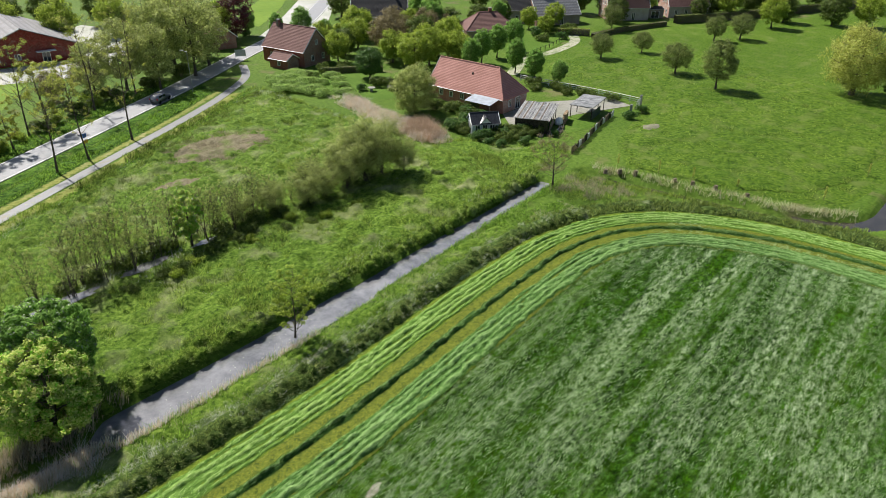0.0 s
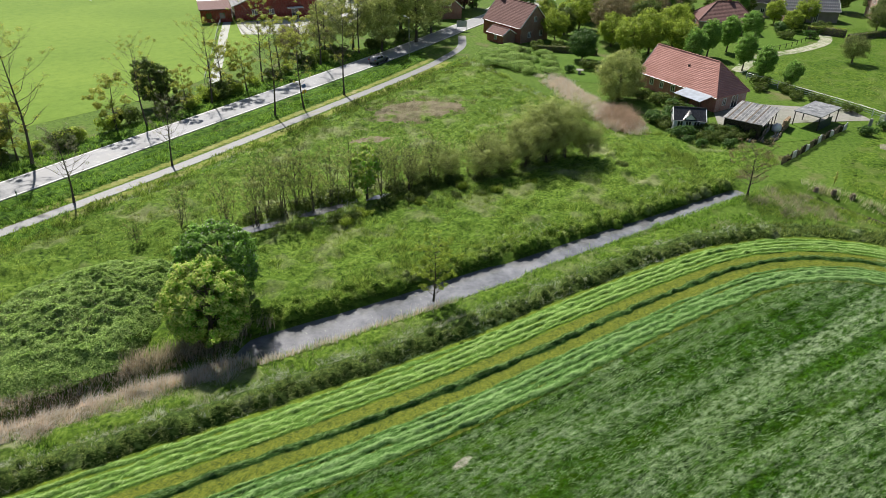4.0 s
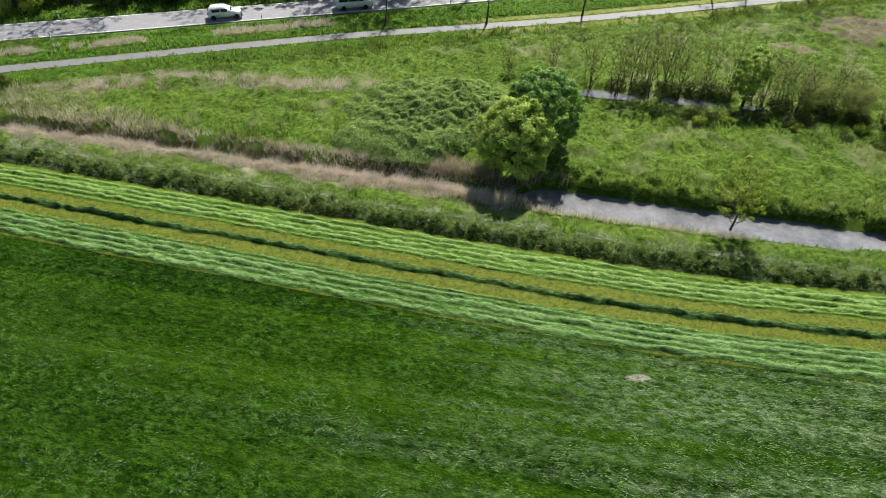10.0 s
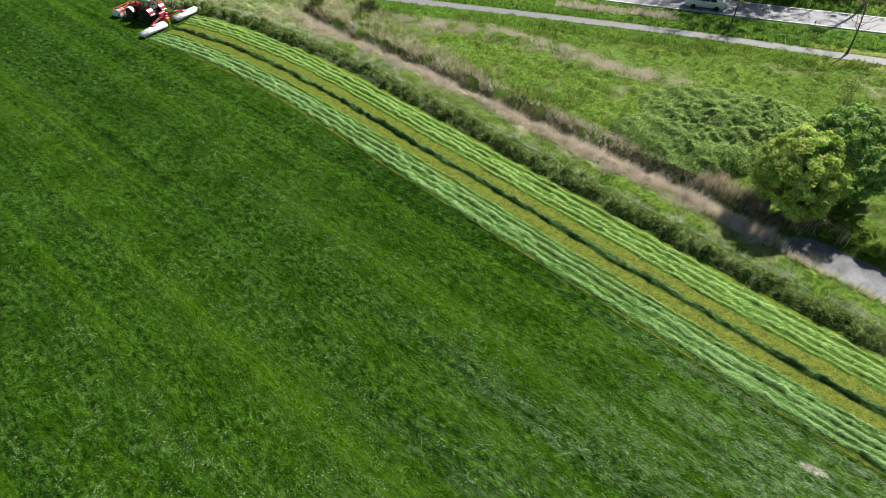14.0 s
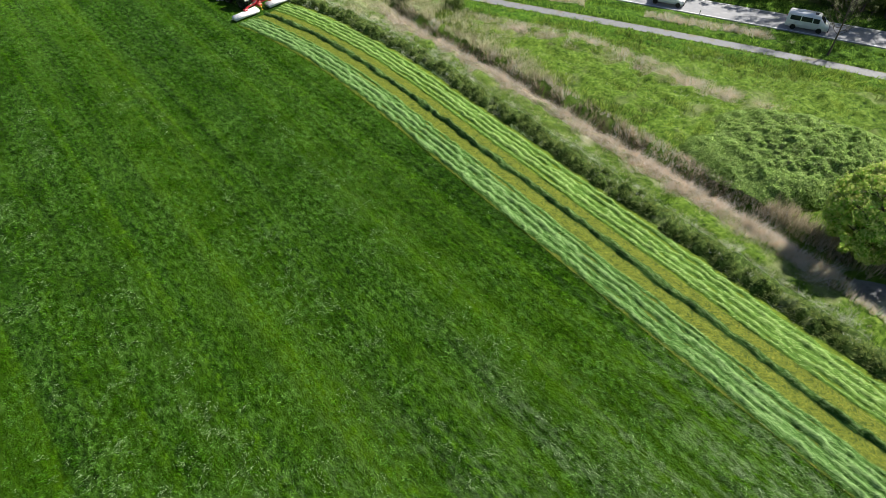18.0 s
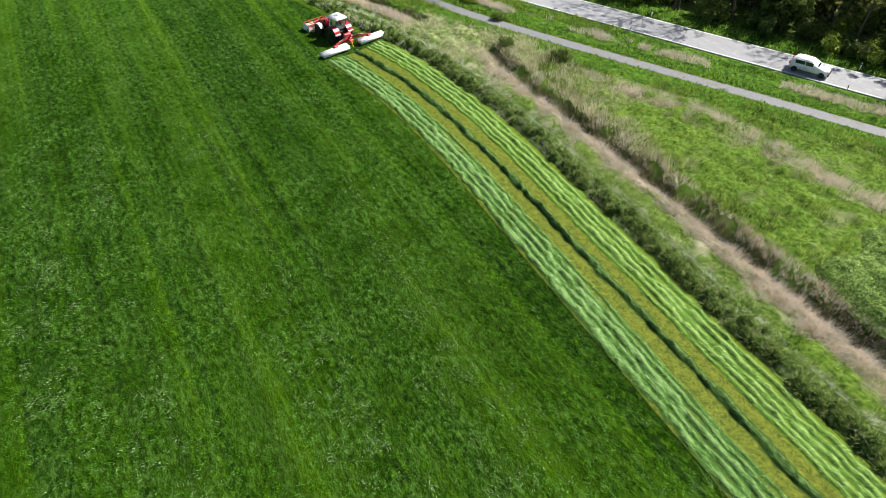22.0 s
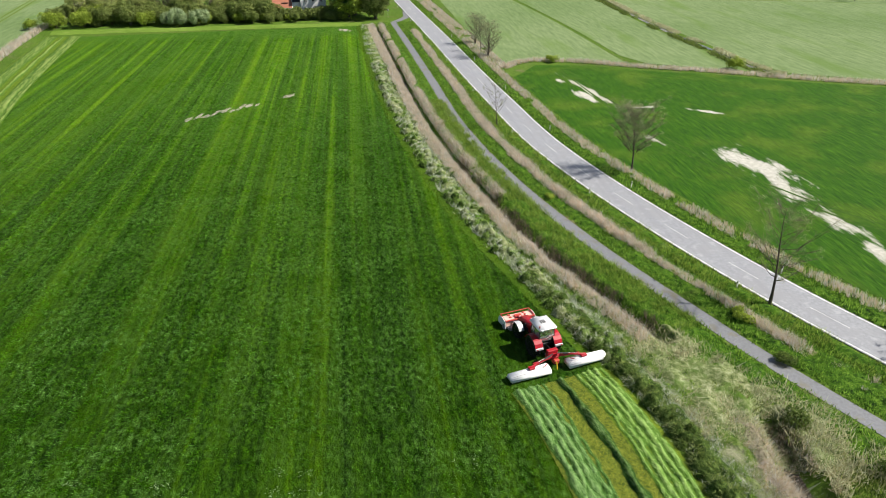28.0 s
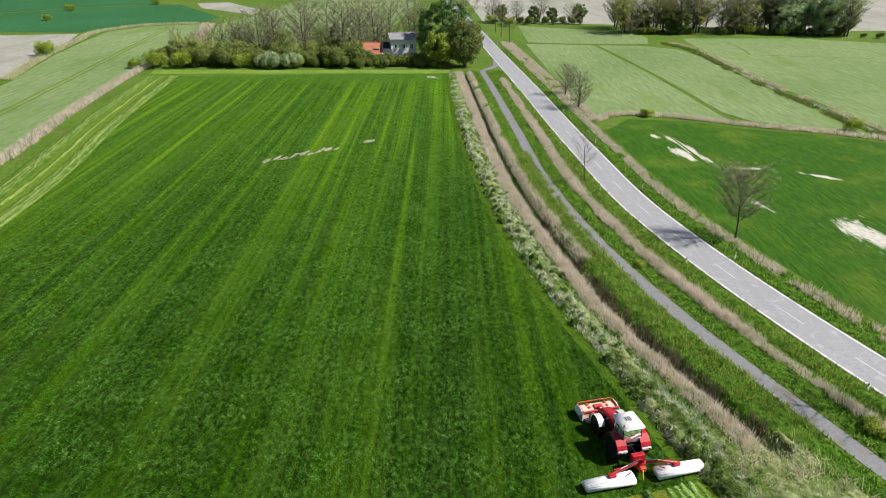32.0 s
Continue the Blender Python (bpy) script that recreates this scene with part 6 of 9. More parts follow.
part("roof_hatch", box(B(), 0.12, 0.62, -0.26, 0.26, 2.93, 2.965, 0.015), M_GREY, roof, "grey roof hatch")
for y in (-0.16, 0.0, 0.16):
    part("hatch_rib", box(B(), 0.18, 0.56, y - 0.025, y + 0.025, 2.963, 2.975, 0.004), M_BLACK, roof)
for x in (1.2, -0.7):
    for y in (-0.6, 0.6):
        part("work_lamp", box(B(), x - 0.05, x + 0.06, y - 0.10, y + 0.10, 2.76, 2.88, 0.02), M_LAMP_W, roof, "clear work lamp")
part("beacon", rod(B(), (-0.4, 0.7, 2.93), (-0.4, 0.7, 3.12), 0.06, 0.05, 10), M_ORANGE, roof, "orange warning beacon")
for s_ in (-1, 1):
    # rear fenders wrap the wheel, front fenders are grey arcs
    bm = B()
    prev = None
    for k in range(9):
        a = radians(18 + k * 17.5)
        ring = [bm.verts.new((1.06 * math.cos(a) * rr, s_ * y, 0.96 + 1.06 * math.sin(a) * rr)) for rr, y in ((1.0, 0.55), (1.0, 1.30), (0.96, 1.30), (0.96, 0.55))]
        if prev:
            for i in range(4):
                bm.faces.new((prev[i], prev[(i + 1) % 4], ring[(i + 1) % 4], ring[i]))
        else:
            bm.faces.new(ring)
        prev = ring
    bm.faces.new(prev)
    fender = part("rear_fender", bm, M_RED, tr, "red rounded rear fender", False)
    part("fender_edge", box(B(), -1.10, -0.96, s_ * 0.93 - 0.37, s_ * 0.93 + 0.37, 1.14, 1.34, 0.03), M_SILVER_P, fender, "pale grey rear edge with lamps")
    part("tail_lamp", box(B(), -1.12, -1.08, s_ * 1.15 - 0.07, s_ * 1.15 + 0.07, 1.18, 1.30, 0.01), M_LAMP_R, fender, "red tail lamp")
    bm = B()
    prev = None
    for k in range(7):
        a = radians(30 + k * 21)
        ring = [bm.verts.new((2.85 + 0.80 * math.cos(a) * rr, s_ * y, 0.72 + 0.80 * math.sin(a) * rr)) for rr, y in ((1.0, 0.70), (1.0, 1.20), (0.95, 1.20), (0.95, 0.70))]
        if prev:
            for i in range(4):
                bm.faces.new((prev[i], prev[(i + 1) % 4], ring[(i + 1) % 4], ring[i]))
        else:
            bm.faces.new(ring)
        prev = ring
    bm.faces.new(prev)
    part("front_fender", bm, M_SILVER_P, tr, "grey rounded front fender", False)
    bm = rod(B(), (1.05, s_ * 0.7, 2.5), (1.22, s_ * 1.12, 2.45), 0.018, 0.018, 6)
    arm = part("mirror_arm", bm, M_BLACK, tr)
    part("mirror", box(B(), 1.18, 1.24, s_ * 1.16 - 0.1, s_ * 1.16 + 0.1, 2.15, 2.55, 0.02), M_BLACK, arm, "black wing mirror")
bm = box(B(), 0.1, 1.0, 0.66, 0.98, 0.45, 1.0, 0.06)
part("fuel_tank", bm, M_BLACK, tr, "black fuel tank with steps")
for z in (0.5, 0.75, 1.0):
    part("cab_step", box(B(), 0.45, 0.85, 0.95, 1.08, z - 0.02, z + 0.02, 0.01), M_GREY, tr)
bm = rod(B(), (1.2, -0.62, 1.2), (1.2, -0.62, 2.75), 0.09, 0.08, 10)
rod(bm, (1.2, -0.62, 2.75), (1.12, -0.62, 2.95), 0.06, 0.06, 8)
part("exhaust", bm, M_BLACK, tr, "black exhaust stack")
for y in (-0.4, 0.4):
    part("lift_arm", rod(B(), (-0.3, y, 0.75), (-1.35, y, 0.62), 0.05, 0.05, 8), M_BLACK, tr)
    part("front_link", rod(B(), (3.3, y * 0.8, 0.72), (3.98, y, 0.62), 0.05, 0.05, 8), M_BLACK, tr)
part("top_link", rod(B(), (-0.4, 0, 1.15), (-1.35, 0, 1.2), 0.035, 0.035, 8), M_BLACK, tr)

# rear mower: a red headstock with two white covered cutting units on arms
mw = thing("rear_mower", "butterfly disc mower with two white covered wings", "mower", pose(MOW.x, MOW.y, 0.04, 0, 0, head))
bm = box(B(), 0.85, 1.25, -0.5, 0.5, 0.45, 1.35, 0.05)
box(bm, 0.35, 0.9, -0.28, 0.28, 0.55, 1.05, 0.06)
part("headstock", bm, M_RED, mw, "red headstock frame")
bm = rod(B(), (0.6, 0, 1.0), (0.1, 0, 1.45), 0.13, 0.10, 10)
part("breakaway_mast", bm, M_RED, mw, "red leaning mast")
part("gearbox", box(B(), 0.1, 0.6, -0.25, 0.25, 0.45, 0.85, 0.06), M_ORANGE, mw, "orange red gearbox")
part("support_foot", rod(B(), (-0.2, 0.1, 0.12), (0.05, 0.1, 0.75), 0.05, 0.06, 8), M_YELLOW, mw, "pale support foot")
for s_ in (-1, 1):
    wing = thing("wing", "", "")
    wing.parent = mw
    prof = [(-0.66, 0.26), (-0.60, 0.62), (-0.12, 0.74), (0.30, 0.72), (0.46, 0.52), (0.45, 0.20), (-0.52, 0.15)]
    bm = prism(B(), prof, s_ * 0.86, s_ * 4.50)
    bmesh.ops.bevel(bm, geom=list(bm.edges), offset=0.05, segments=2, affect="EDGES")
    for v in bm.verts:
        if abs(v.co.y) > 4.3:
            v.co.x *= 0.82
            v.co.z *= 0.93
    cover = part("cover", bm, M_COVER, wing, "white tarpaulin cover over the discs", True)
    part("cover_seam", rod(B(), (-0.36, s_ * 0.92, 0.69), (-0.36, s_ * 4.40, 0.675), 0.012, 0.012, 5), M_GREY, cover, "dark seam across the cover")
    part("end_hoop", rod(B(), (-0.5, s_ * 4.46, 0.45), (0.36, s_ * 4.46, 0.50), 0.03, 0.03, 6), M_GREY, cover)
    part("cutter_bar", box(B(), 0.30, 0.62, s_ * 2.94 - 1.5, s_ * 2.94 + 1.5, 0.06, 0.13, 0.02), M_GREY, wing, "grey steel cutter bar")
    part("conditioner", rod(B(), (-0.35, s_ * 1.5, 0.36), (-0.35, s_ * 4.3, 0.36), 0.16, 0.16, 10), M_BLACK, wing)
    for k in range(4):
        y = s_ * (1.75 + k * 0.78)
        part("disc", rod(B(), (0.45, y, 0.12), (0.45, y, 0.17), 0.28, 0.24, 14), M_GREY, wing)
    bm = rod(B(), (0.62, s_ * 0.3, 0.95), (0.25, s_ * 1.5, 1.05), 0.13, 0.11, 8)
    rod(bm, (0.25, s_ * 1.5, 1.05), (0.02, s_ * 2.55, 0.88), 0.11, 0.09, 8)
    box(bm, -0.16, 0.22, s_ * 2.45 - 0.28, s_ * 2.45 + 0.28, 0.72, 0.92, 0.04)
    part("arm", bm, M_RED, wing, "red folding arm")
    part("arm_brace", rod(B(), (0.80, s_ * 0.35, 0.65), (0.32, s_ * 2.2, 0.98), 0.05, 0.045, 8), M_RED, wing, "red lower arm brace")
    part("cylinder", rod(B(), (0.55, s_ * 0.2, 1.25), (0.30, s_ * 1.15, 1.18), 0.05, 0.05, 8), M_BLACK, wing, "black hydraulic cylinder")
    part("piston", rod(B(), (0.30, s_ * 1.15, 1.18), (0.18, s_ * 1.75, 1.13), 0.028, 0.028, 8), M_LAMP_W, wing, "bright piston rod")
    part("guard_rail", rod(B(), (-0.05, s_ * 1.1, 0.92), (-0.30, s_ * 1.4, 0.92), 0.04, 0.04, 6), M_RED, wing)
    bm = B()
    for k in range(5):
        p, q_ = [(0.5 - 0.1 * j, s_ * (0.25 + 0.33 * j), 1.30 - 0.12 * math.sin(j * 1.2) - 0.04 * j) for j in (k, k + 1)]
        rod(bm, p, q_, 0.02, 0.02, 5)
    part("hose", bm, M_BLACK, wing, "black hydraulic hose")

# front mower on the tractor's nose
FM = REAR + FWD * 4.85
fm = thing("front_mower", "orange red front mower with a faded pink cover", "mower", pose(FM.x, FM.y, 0.04, 0, 0, head))
prof = [(-0.70, 0.25), (-0.62, 0.66), (-0.2, 0.80), (0.45, 0.74), (0.66, 0.50), (0.64, 0.18), (-0.6, 0.14)]
bm = prism(B(), prof, -1.50, 1.50)
bmesh.ops.bevel(bm, geom=list(bm.edges), offset=0.03, segments=1, affect="EDGES")
cover = part("cover", bm, M_PINK, fm, "faded pink tarpaulin cover")
for s_ in (-1, 1):
    part("side_plate", prism(B(), [(-0.74, 0.12), (-0.70, 0.80), (-0.1, 0.96), (0.5, 0.86), (0.72, 0.5), (0.70, 0.10)], s_ * 1.51, s_ * 1.56), M_COVER, fm, "white side plate")
    part("side_drum", rod(B(), (-0.45, s_ * 1.2, 0.25), (-0.45, s_ * 1.62, 0.25), 0.24, 0.24, 14), M_GREY, fm)
    part("push_frame", rod(B(), (-1.0, s_ * 0.42, 0.62), (-0.55, s_ * 0.9, 0.86), 0.06, 0.06, 8), M_ORANGE, fm, "orange red push frame")
    part("frame_rail", rod(B(), (-0.62, s_ * 1.46, 0.84), (0.55, s_ * 1.46, 0.92), 0.05, 0.05, 8), M_ORANGE, fm, "orange red frame rail")
    part("swath_disc", rod(B(), (-0.85, s_ * 1.05, 0.14), (-0.85, s_ * 1.05, 0.36), 0.32, 0.30, 16), M_GREY, fm)
    for x in (-0.1, 0.3):
        part("cover_hinge", box(B(), x - 0.12, x + 0.12, s_ * 0.75 - 0.1, s_ * 0.75 + 0.1, 0.77, 0.86, 0.02), M_ORANGE, fm)
part("cross_tube", rod(B(), (-0.62, -1.5, 0.86), (-0.62, 1.5, 0.86), 0.075, 0.075, 10), M_ORANGE, fm, "orange red cross tube")
part("front_tube", rod(B(), (0.56, -1.48, 0.92), (0.56, 1.48, 0.92), 0.045, 0.045, 8), M_ORANGE, fm, "orange red front tube")
part("drive_box", box(B(), -0.95, -0.35, -0.22, 0.22, 0.62, 1.05, 0.05), M_RED, fm, "red drive box")
part("a_frame", prism(B(), [(-1.12, 0.35), (-1.02, 0.35), (-0.98, 1.2), (-1.08, 1.2)], -0.42, 0.42), M_ORANGE, fm, "orange red coupling frame")
part("drive_cover", box(B(), -0.4, 0.1, -0.35, 0.35, 0.80, 0.92, 0.03), M_ORANGE, fm)


# ---- vehicles on the road ----
def car(name, label, m, body_mat, van):
    """A vehicle seen from afar: shell, windows, wheels and lamps, all its own parts."""
    top = thing(name, label, "van" if van else "car", m)
    if van:
        prof = [(-2.4, 0.35), (-2.42, 0.95), (-2.30, 1.75), (-2.15, 1.95), (1.0, 1.97), (1.25, 1.88), (1.85, 1.18), (2.35, 0.98), (2.42, 0.6), (2.40, 0.35)]
        win = [(-2.0, 1.15, -0.85, 1.70), (-0.75, 1.15, 0.45, 1.70), (0.55, 1.12, 1.25, 1.66)]
        half, front = 0.92, (1.28, 1.80, 1.86, 1.20)
    else:
        prof = [(-2.05, 0.35), (-2.1, 0.9), (-1.98, 1.12), (-1.62, 1.5), (-0.9, 1.56), (0.15, 1.52), (0.95, 1.02), (1.9, 0.88), (2.1, 0.6), (2.08, 0.35)]
        win = [(-1.55, 1.02, -0.55, 1.40), (-0.45, 1.0, 0.35, 1.40)]
        half, front = 0.86, (0.25, 1.40, 0.92, 1.02)
    bm = prism(B(), prof, -half, half, 0.10)
    bmesh.ops.bevel(bm, geom=list(bm.edges), offset=0.06, segments=2, affect="EDGES")
    body = part("body", bm, body_mat, top, "", True)
    for s_ in (-1, 1):
        for x0, z0, x1, z1 in win:
            part("side_window", box(B(), x0, x1, s_ * (half - 0.06) - 0.03, s_ * (half - 0.06) + 0.03, z0, z1, 0.01), M_GLASSD, body, "dark side window")
        part("headlight", box(B(), 2.28 if van else 1.95, 2.40 if van else 2.08, s_ * 0.65 - 0.15, s_ * 0.65 + 0.15, 0.72, 0.90, 0.02), M_LAMP_W, body)
        part("tail_lamp", box(B(), -2.44 if van else -2.16, -2.36 if van else -2.06, s_ * 0.75 - 0.08, s_ * 0.75 + 0.08, 0.8, 1.1, 0.02), M_LAMP_R, body)
    bm = B()
    x0, z0, x1, z1 = front
    bm.faces.new([bm.verts.new(p) for p in ((x0 + 0.05, -0.72, z0), (x0 + 0.05, 0.72, z0), (x1 + 0.05, 0.76, z1), (x1 + 0.05, -0.76, z1))])
    part("windscreen", bm, M_GLASSD, body, "dark windscreen")
    part("bumper", box(B(), 2.30 if van else 1.98, 2.50 if van else 2.18, -half + 0.05, half - 0.05, 0.32, 0.58, 0.05), M_BLACK, body)
    if van:
        part("roof_hatch", box(B(), 0.55, 0.95, -0.3, 0.3, 1.96, 2.02, 0.02), M_BLACK, body, "dark roof hatch")
    for x in (-1.45, 1.45):
        for y in (-half + 0.08, half - 0.08):
            wheel(top, x, y, 0.33, 0.22, "wheel", 0, M_SILVER_P)
    return top


M_GLASSD = plain("dark car glass", (0.02, 0.025, 0.03), 0.05, 0, 0.05, 2.0, 0.8)
M_CARPAINT = plain("white car paint", (0.78, 0.79, 0.80), 0.25, 0.0, 0.05, 1.0, 0.6)
M_CARDARK = plain("grey car paint", (0.22, 0.23, 0.25), 0.25, 0.4, 0.05, 1.0, 0.6)
car("van", "white passenger van driving on the country road", pose(-25.4, 87.6, 0.11, 0, 0, 25), M_CARPAINT, True)
car("car", "small white hatchback driving on the country road", pose(-40.6, 80.7, 0.11, 0, 0, 25), M_CARPAINT, False)
car("car", "grey car on the road below the trees", pose(50.6, 123.6, 0.11, 0, 0, 27), M_CARDARK, False)

# ---- buildings ----
M_BLACKP = plain("black band paint", (0.02, 0.02, 0.02), 0.5, 0, 0.1)
k = Nodes("red brick")
br = k.n("TexBrick", Vector=k.coords(), Scale=4.2)
br.inputs["Color1"].default_value, br.inputs["Color2"].default_value, br.inputs["Mortar"].default_value = (0.26, 0.095, 0.07, 1), (0.36, 0.14, 0.105, 1), (0.30, 0.26, 0.22, 1)
br.inputs["Mortar Size"].default_value = 0.012
M_BRICK = k.done(k.mix(k.mask(k.noise(0.8, 4), 0.3, 0.7), br.outputs[0], (0.8, 0.75, 0.72), "MULTIPLY"), 0.85, 0, 0.2)


def roof_mat(name, dark, lite, pitch=0.3):
    """Pantiles: rows of rounded tiles, weathered in patches."""
    k = Nodes(name)
    rows = k.n("TexWave", Vector=k.coords(), Scale=1.0 / pitch / 3.2, Distortion=0.12)
    rows.bands_direction = "Z"
    cols = k.n("TexWave", Vector=k.coords(), Scale=1.0 / pitch / 2.4, Distortion=0.2)
    cols.bands_direction = "X"
    c = k.ramp(k.noise(5.0, 5, None, 0.7), (0.3, dark), (0.7, lite))
    c = k.mix(k.mask(k.noise(0.5, 4), 0.35, 0.65), c, (0.78, 0.74, 0.72), "MULTIPLY")
    c = k.mix(k.mask(rows.outputs[1], 0.0, 0.35), (*[x * 0.8 for x in dark],), c)
    c = k.mix(k.mask(cols.outputs[1], 0.0, 0.4), (*[x * 0.85 for x in dark],), c)
    k.bump(k.math("ADD", rows.outputs[1], cols.outputs[1]), 0.5, 0.06)
    return k.done(c, 0.75, 0, 0.25)


M_TILE = roof_mat("orange red pantiles", (0.39, 0.185, 0.155), (0.53, 0.295, 0.255), 0.22)
M_TILED = roof_mat("dark red pantiles", (0.15, 0.075, 0.068), (0.25, 0.14, 0.125), 0.24)
M_TILEB = roof_mat("dark slate tiles", (0.026, 0.027, 0.033), (0.05, 0.052, 0.062), 0.2)
M_TILEG = roof_mat("grey roof sheets", (0.22, 0.22, 0.23), (0.34, 0.34, 0.36), 0.6)
M_TILEO = roof_mat("bright orange tiles", (0.38, 0.15, 0.09), (0.50, 0.22, 0.14))
M_WHITE = plain("white painted wood", (0.78, 0.78, 0.76), 0.5, 0, 0.08, 2.0)
M_WHITEWALL = plain("white rendered wall", (0.74, 0.74, 0.73), 0.8, 0, 0.08, 0.7, 0.3, 0.2)
M_TIMBER = plain("weathered timber", (0.19, 0.15, 0.11), 0.85, 0, 0.25, 3.0, 0.2, 0.3)
M_DARKWOOD = plain("dark stained timber", (0.045, 0.035, 0.03), 0.7, 0, 0.25, 3.0, 0.3)
M_REDHALL = plain("dark red cladding", (0.22, 0.035, 0.03), 0.7, 0, 0.15, 1.0, 0.3)
M_CONCRETE = plain("weathered concrete", (0.36, 0.35, 0.33), 0.9, 0, 0.2, 0.8, 0.2, 0.3)
M_FELT = plain("grey roofing felt", (0.24, 0.24, 0.235), 0.85, 0, 0.22, 0.9, 0.2, 0.3)
M_PANEL = plain("translucent roof panel", (0.36, 0.41, 0.47), 0.3, 0, 0.12, 1.2, 0.5)
M_PANE = plain("dark window pane", (0.025, 0.03, 0.035), 0.06, 0, 0.05, 2.0, 0.8)
M_WOODCUT = plain("split firewood", (0.42, 0.31, 0.20), 0.85, 0, 0.35, 7.0, 0.2, 0.4)


def window(parent, w, h, x, z, side, length, width, name="window", door=False):
    """A window or door set into one wall of a house: side is s, n (long walls), e or w (end walls)."""
    win = thing(name, "", "")
    win.parent = parent
    if side in "sn":
        win.matrix_basis = pose(x, 0 if side == "s" else width, z, 0, 0, 0 if side == "s" else 180)
    else:
        win.matrix_basis = pose(0 if side == "w" else length, x, z, 0, 0, -90 if side == "w" else 90)
    part("pane", box(B(), -w / 2 + 0.05, w / 2 - 0.05, -0.035, 0.01, 0.05, h - 0.05), M_PANE, win, "dark glass pane")
    bm = B()
    for x0, x1, z0, z1 in ((-w / 2, -w / 2 + 0.09, 0, h), (w / 2 - 0.09, w / 2, 0, h), (-w / 2, w / 2, 0, 0.09), (-w / 2, w / 2, h - 0.09, h), (-0.035, 0.035, 0, h)):
        box(bm, x0, x1, -0.06, -0.005, z0, z1)
    part("frame", bm, M_WHITE, win, "white painted frame")
    if not door:
        part("sill", box(B(), -w / 2 - 0.08, w / 2 + 0.08, -0.14, -0.005, -0.09, -0.01), M_CONCRETE, win)
    return win


def house(name, label, x, y, turn, length, width, eave, ridge, wall_mat, roof, hips=(0.0, 0.0), wins=(), chimney=None, over=0.35, category="house", verge=True):
    """A house with its long side along its own x axis: walls, gables, a roof with thickness, windows and a chimney. hips: how far each ridge end is drawn in."""
    top = thing(name, label, category, pose(x, y, 0, 0, 0, turn))
    mid = width / 2
    slope = (ridge - eave) / mid
    for wname, x0, x1, y0, y1 in (("wall", 0, length, 0, 0.3), ("wall", 0, length, width - 0.3, width)):
        part(wname, box(B(), x0, x1, y0, y1, 0, eave), wall_mat, top)
    for xw, hip in ((0, hips[0]), (length, hips[1])):
        bm = B()
        a, b = (xw, xw + 0.3) if xw == 0 else (xw - 0.3, xw)
        tip = ridge - 0.1 if not hip else eave
        out = [(0.3, 0), (width - 0.3, 0), (width - 0.3, eave), (mid, tip), (0.3, eave)] if not hip else [(0.3, 0), (width - 0.3, 0), (width - 0.3, eave), (0.3, eave)]
        va, vb = [bm.verts.new((a, p, q_)) for p, q_ in out], [bm.verts.new((b, p, q_)) for p, q_ in out]
        bm.faces.new(va), bm.faces.new(vb[::-1])
        for i in range(len(out)):
            j = (i + 1) % len(out)
            bm.faces.new((va[i], va[j], vb[j], vb[i]))
        part("end_wall", bm, wall_mat, top)
    lo = eave - over * slope
    t = 0.16
    xa, xb = (-over * 0.6, length + over * 0.6)
    ra, rb = (hips[0] if hips[0] else xa), (length - hips[1] if hips[1] else xb)
    for y0, s_ in ((-over, 1), (width + over, -1)):
        bm = B()
        low = [bm.verts.new((px, y0, pz)) for pz in (lo, lo + t) for px in (xa, xb)]
        high = [bm.verts.new((px, mid, pz)) for pz in (ridge, ridge + t) for px in (ra, rb)]
        bm.faces.new((low[2], low[3], high[3], high[2])), bm.faces.new((low[0], low[1], high[1], high[0]))
        bm.faces.new((low[0], low[1], low[3], low[2])), bm.faces.new((low[0], low[2], high[2], high[0])), bm.faces.new((low[1], low[3], high[3], high[1]))
        part("roof", bm, roof, top, "pitched tiled roof")
    for hip, xe, xr in ((hips[0], xa, ra), (hips[1], xb, rb)):
        if hip:
            bm = B()
            low = [bm.verts.new((xe, py, pz)) for pz in (lo, lo + t) for py in (-over, width + over)]
            high = [bm.verts.new((xr, mid, pz)) for pz in (ridge, ridge + t)]
            bm.faces.new((low[2], low[3], high[1])), bm.faces.new((low[0], low[1], high[0])), bm.faces.new((low[0], low[1], low[3], low[2]))
            part("hip_roof", bm, roof, top, "hipped end of the tiled roof")
            for py in (-over, width + over):
                part("hip_tiles", rod(B(), (xe, py, lo + t), (xr, mid, ridge + t + 0.02), 0.10, 0.10, 6), roof, top)
        elif verge:
            for py in (-over, width + over):
                part("verge_board", rod(B(), (xe, py, lo + t * 0.6), (xe, mid, ridge + t * 0.6), 0.10, 0.10, 4), M_WHITE, top, "white verge board")
    part("ridge_tiles", rod(B(), (ra, mid, ridge + t), (rb, mid, ridge + t), 0.12, 0.12, 6), roof, top)
    for y0 in (-over, width + over):
        part("gutter", rod(B(), (xa, y0 - 0.06 * (1 if y0 < 0 else -1), lo + 0.06), (xb, y0 - 0.06 * (1 if y0 < 0 else -1), lo + 0.06), 0.06, 0.06, 6), M_GREYZ, top)
    for row in wins:
        window(top, *row[:5], length, width, *row[5:])
    if chimney:
        cx, cw = chimney
        zc = ridge - 0.6
        ch = part("chimney", box(B(), cx - cw / 2, cx + cw / 2, mid - cw / 2 + 0.25, mid + cw / 2 + 0.25, zc, ridge + 0.95, 0.03), M_BRICK, top, "brick chimney")
        part("chimney_cap", box(B(), cx - cw / 2 - 0.06, cx + cw / 2 + 0.06, mid - cw / 2 + 0.19, mid + cw / 2 + 0.31, ridge + 0.95, ridge + 1.05, 0.02), M_CONCRETE, ch)
    return top


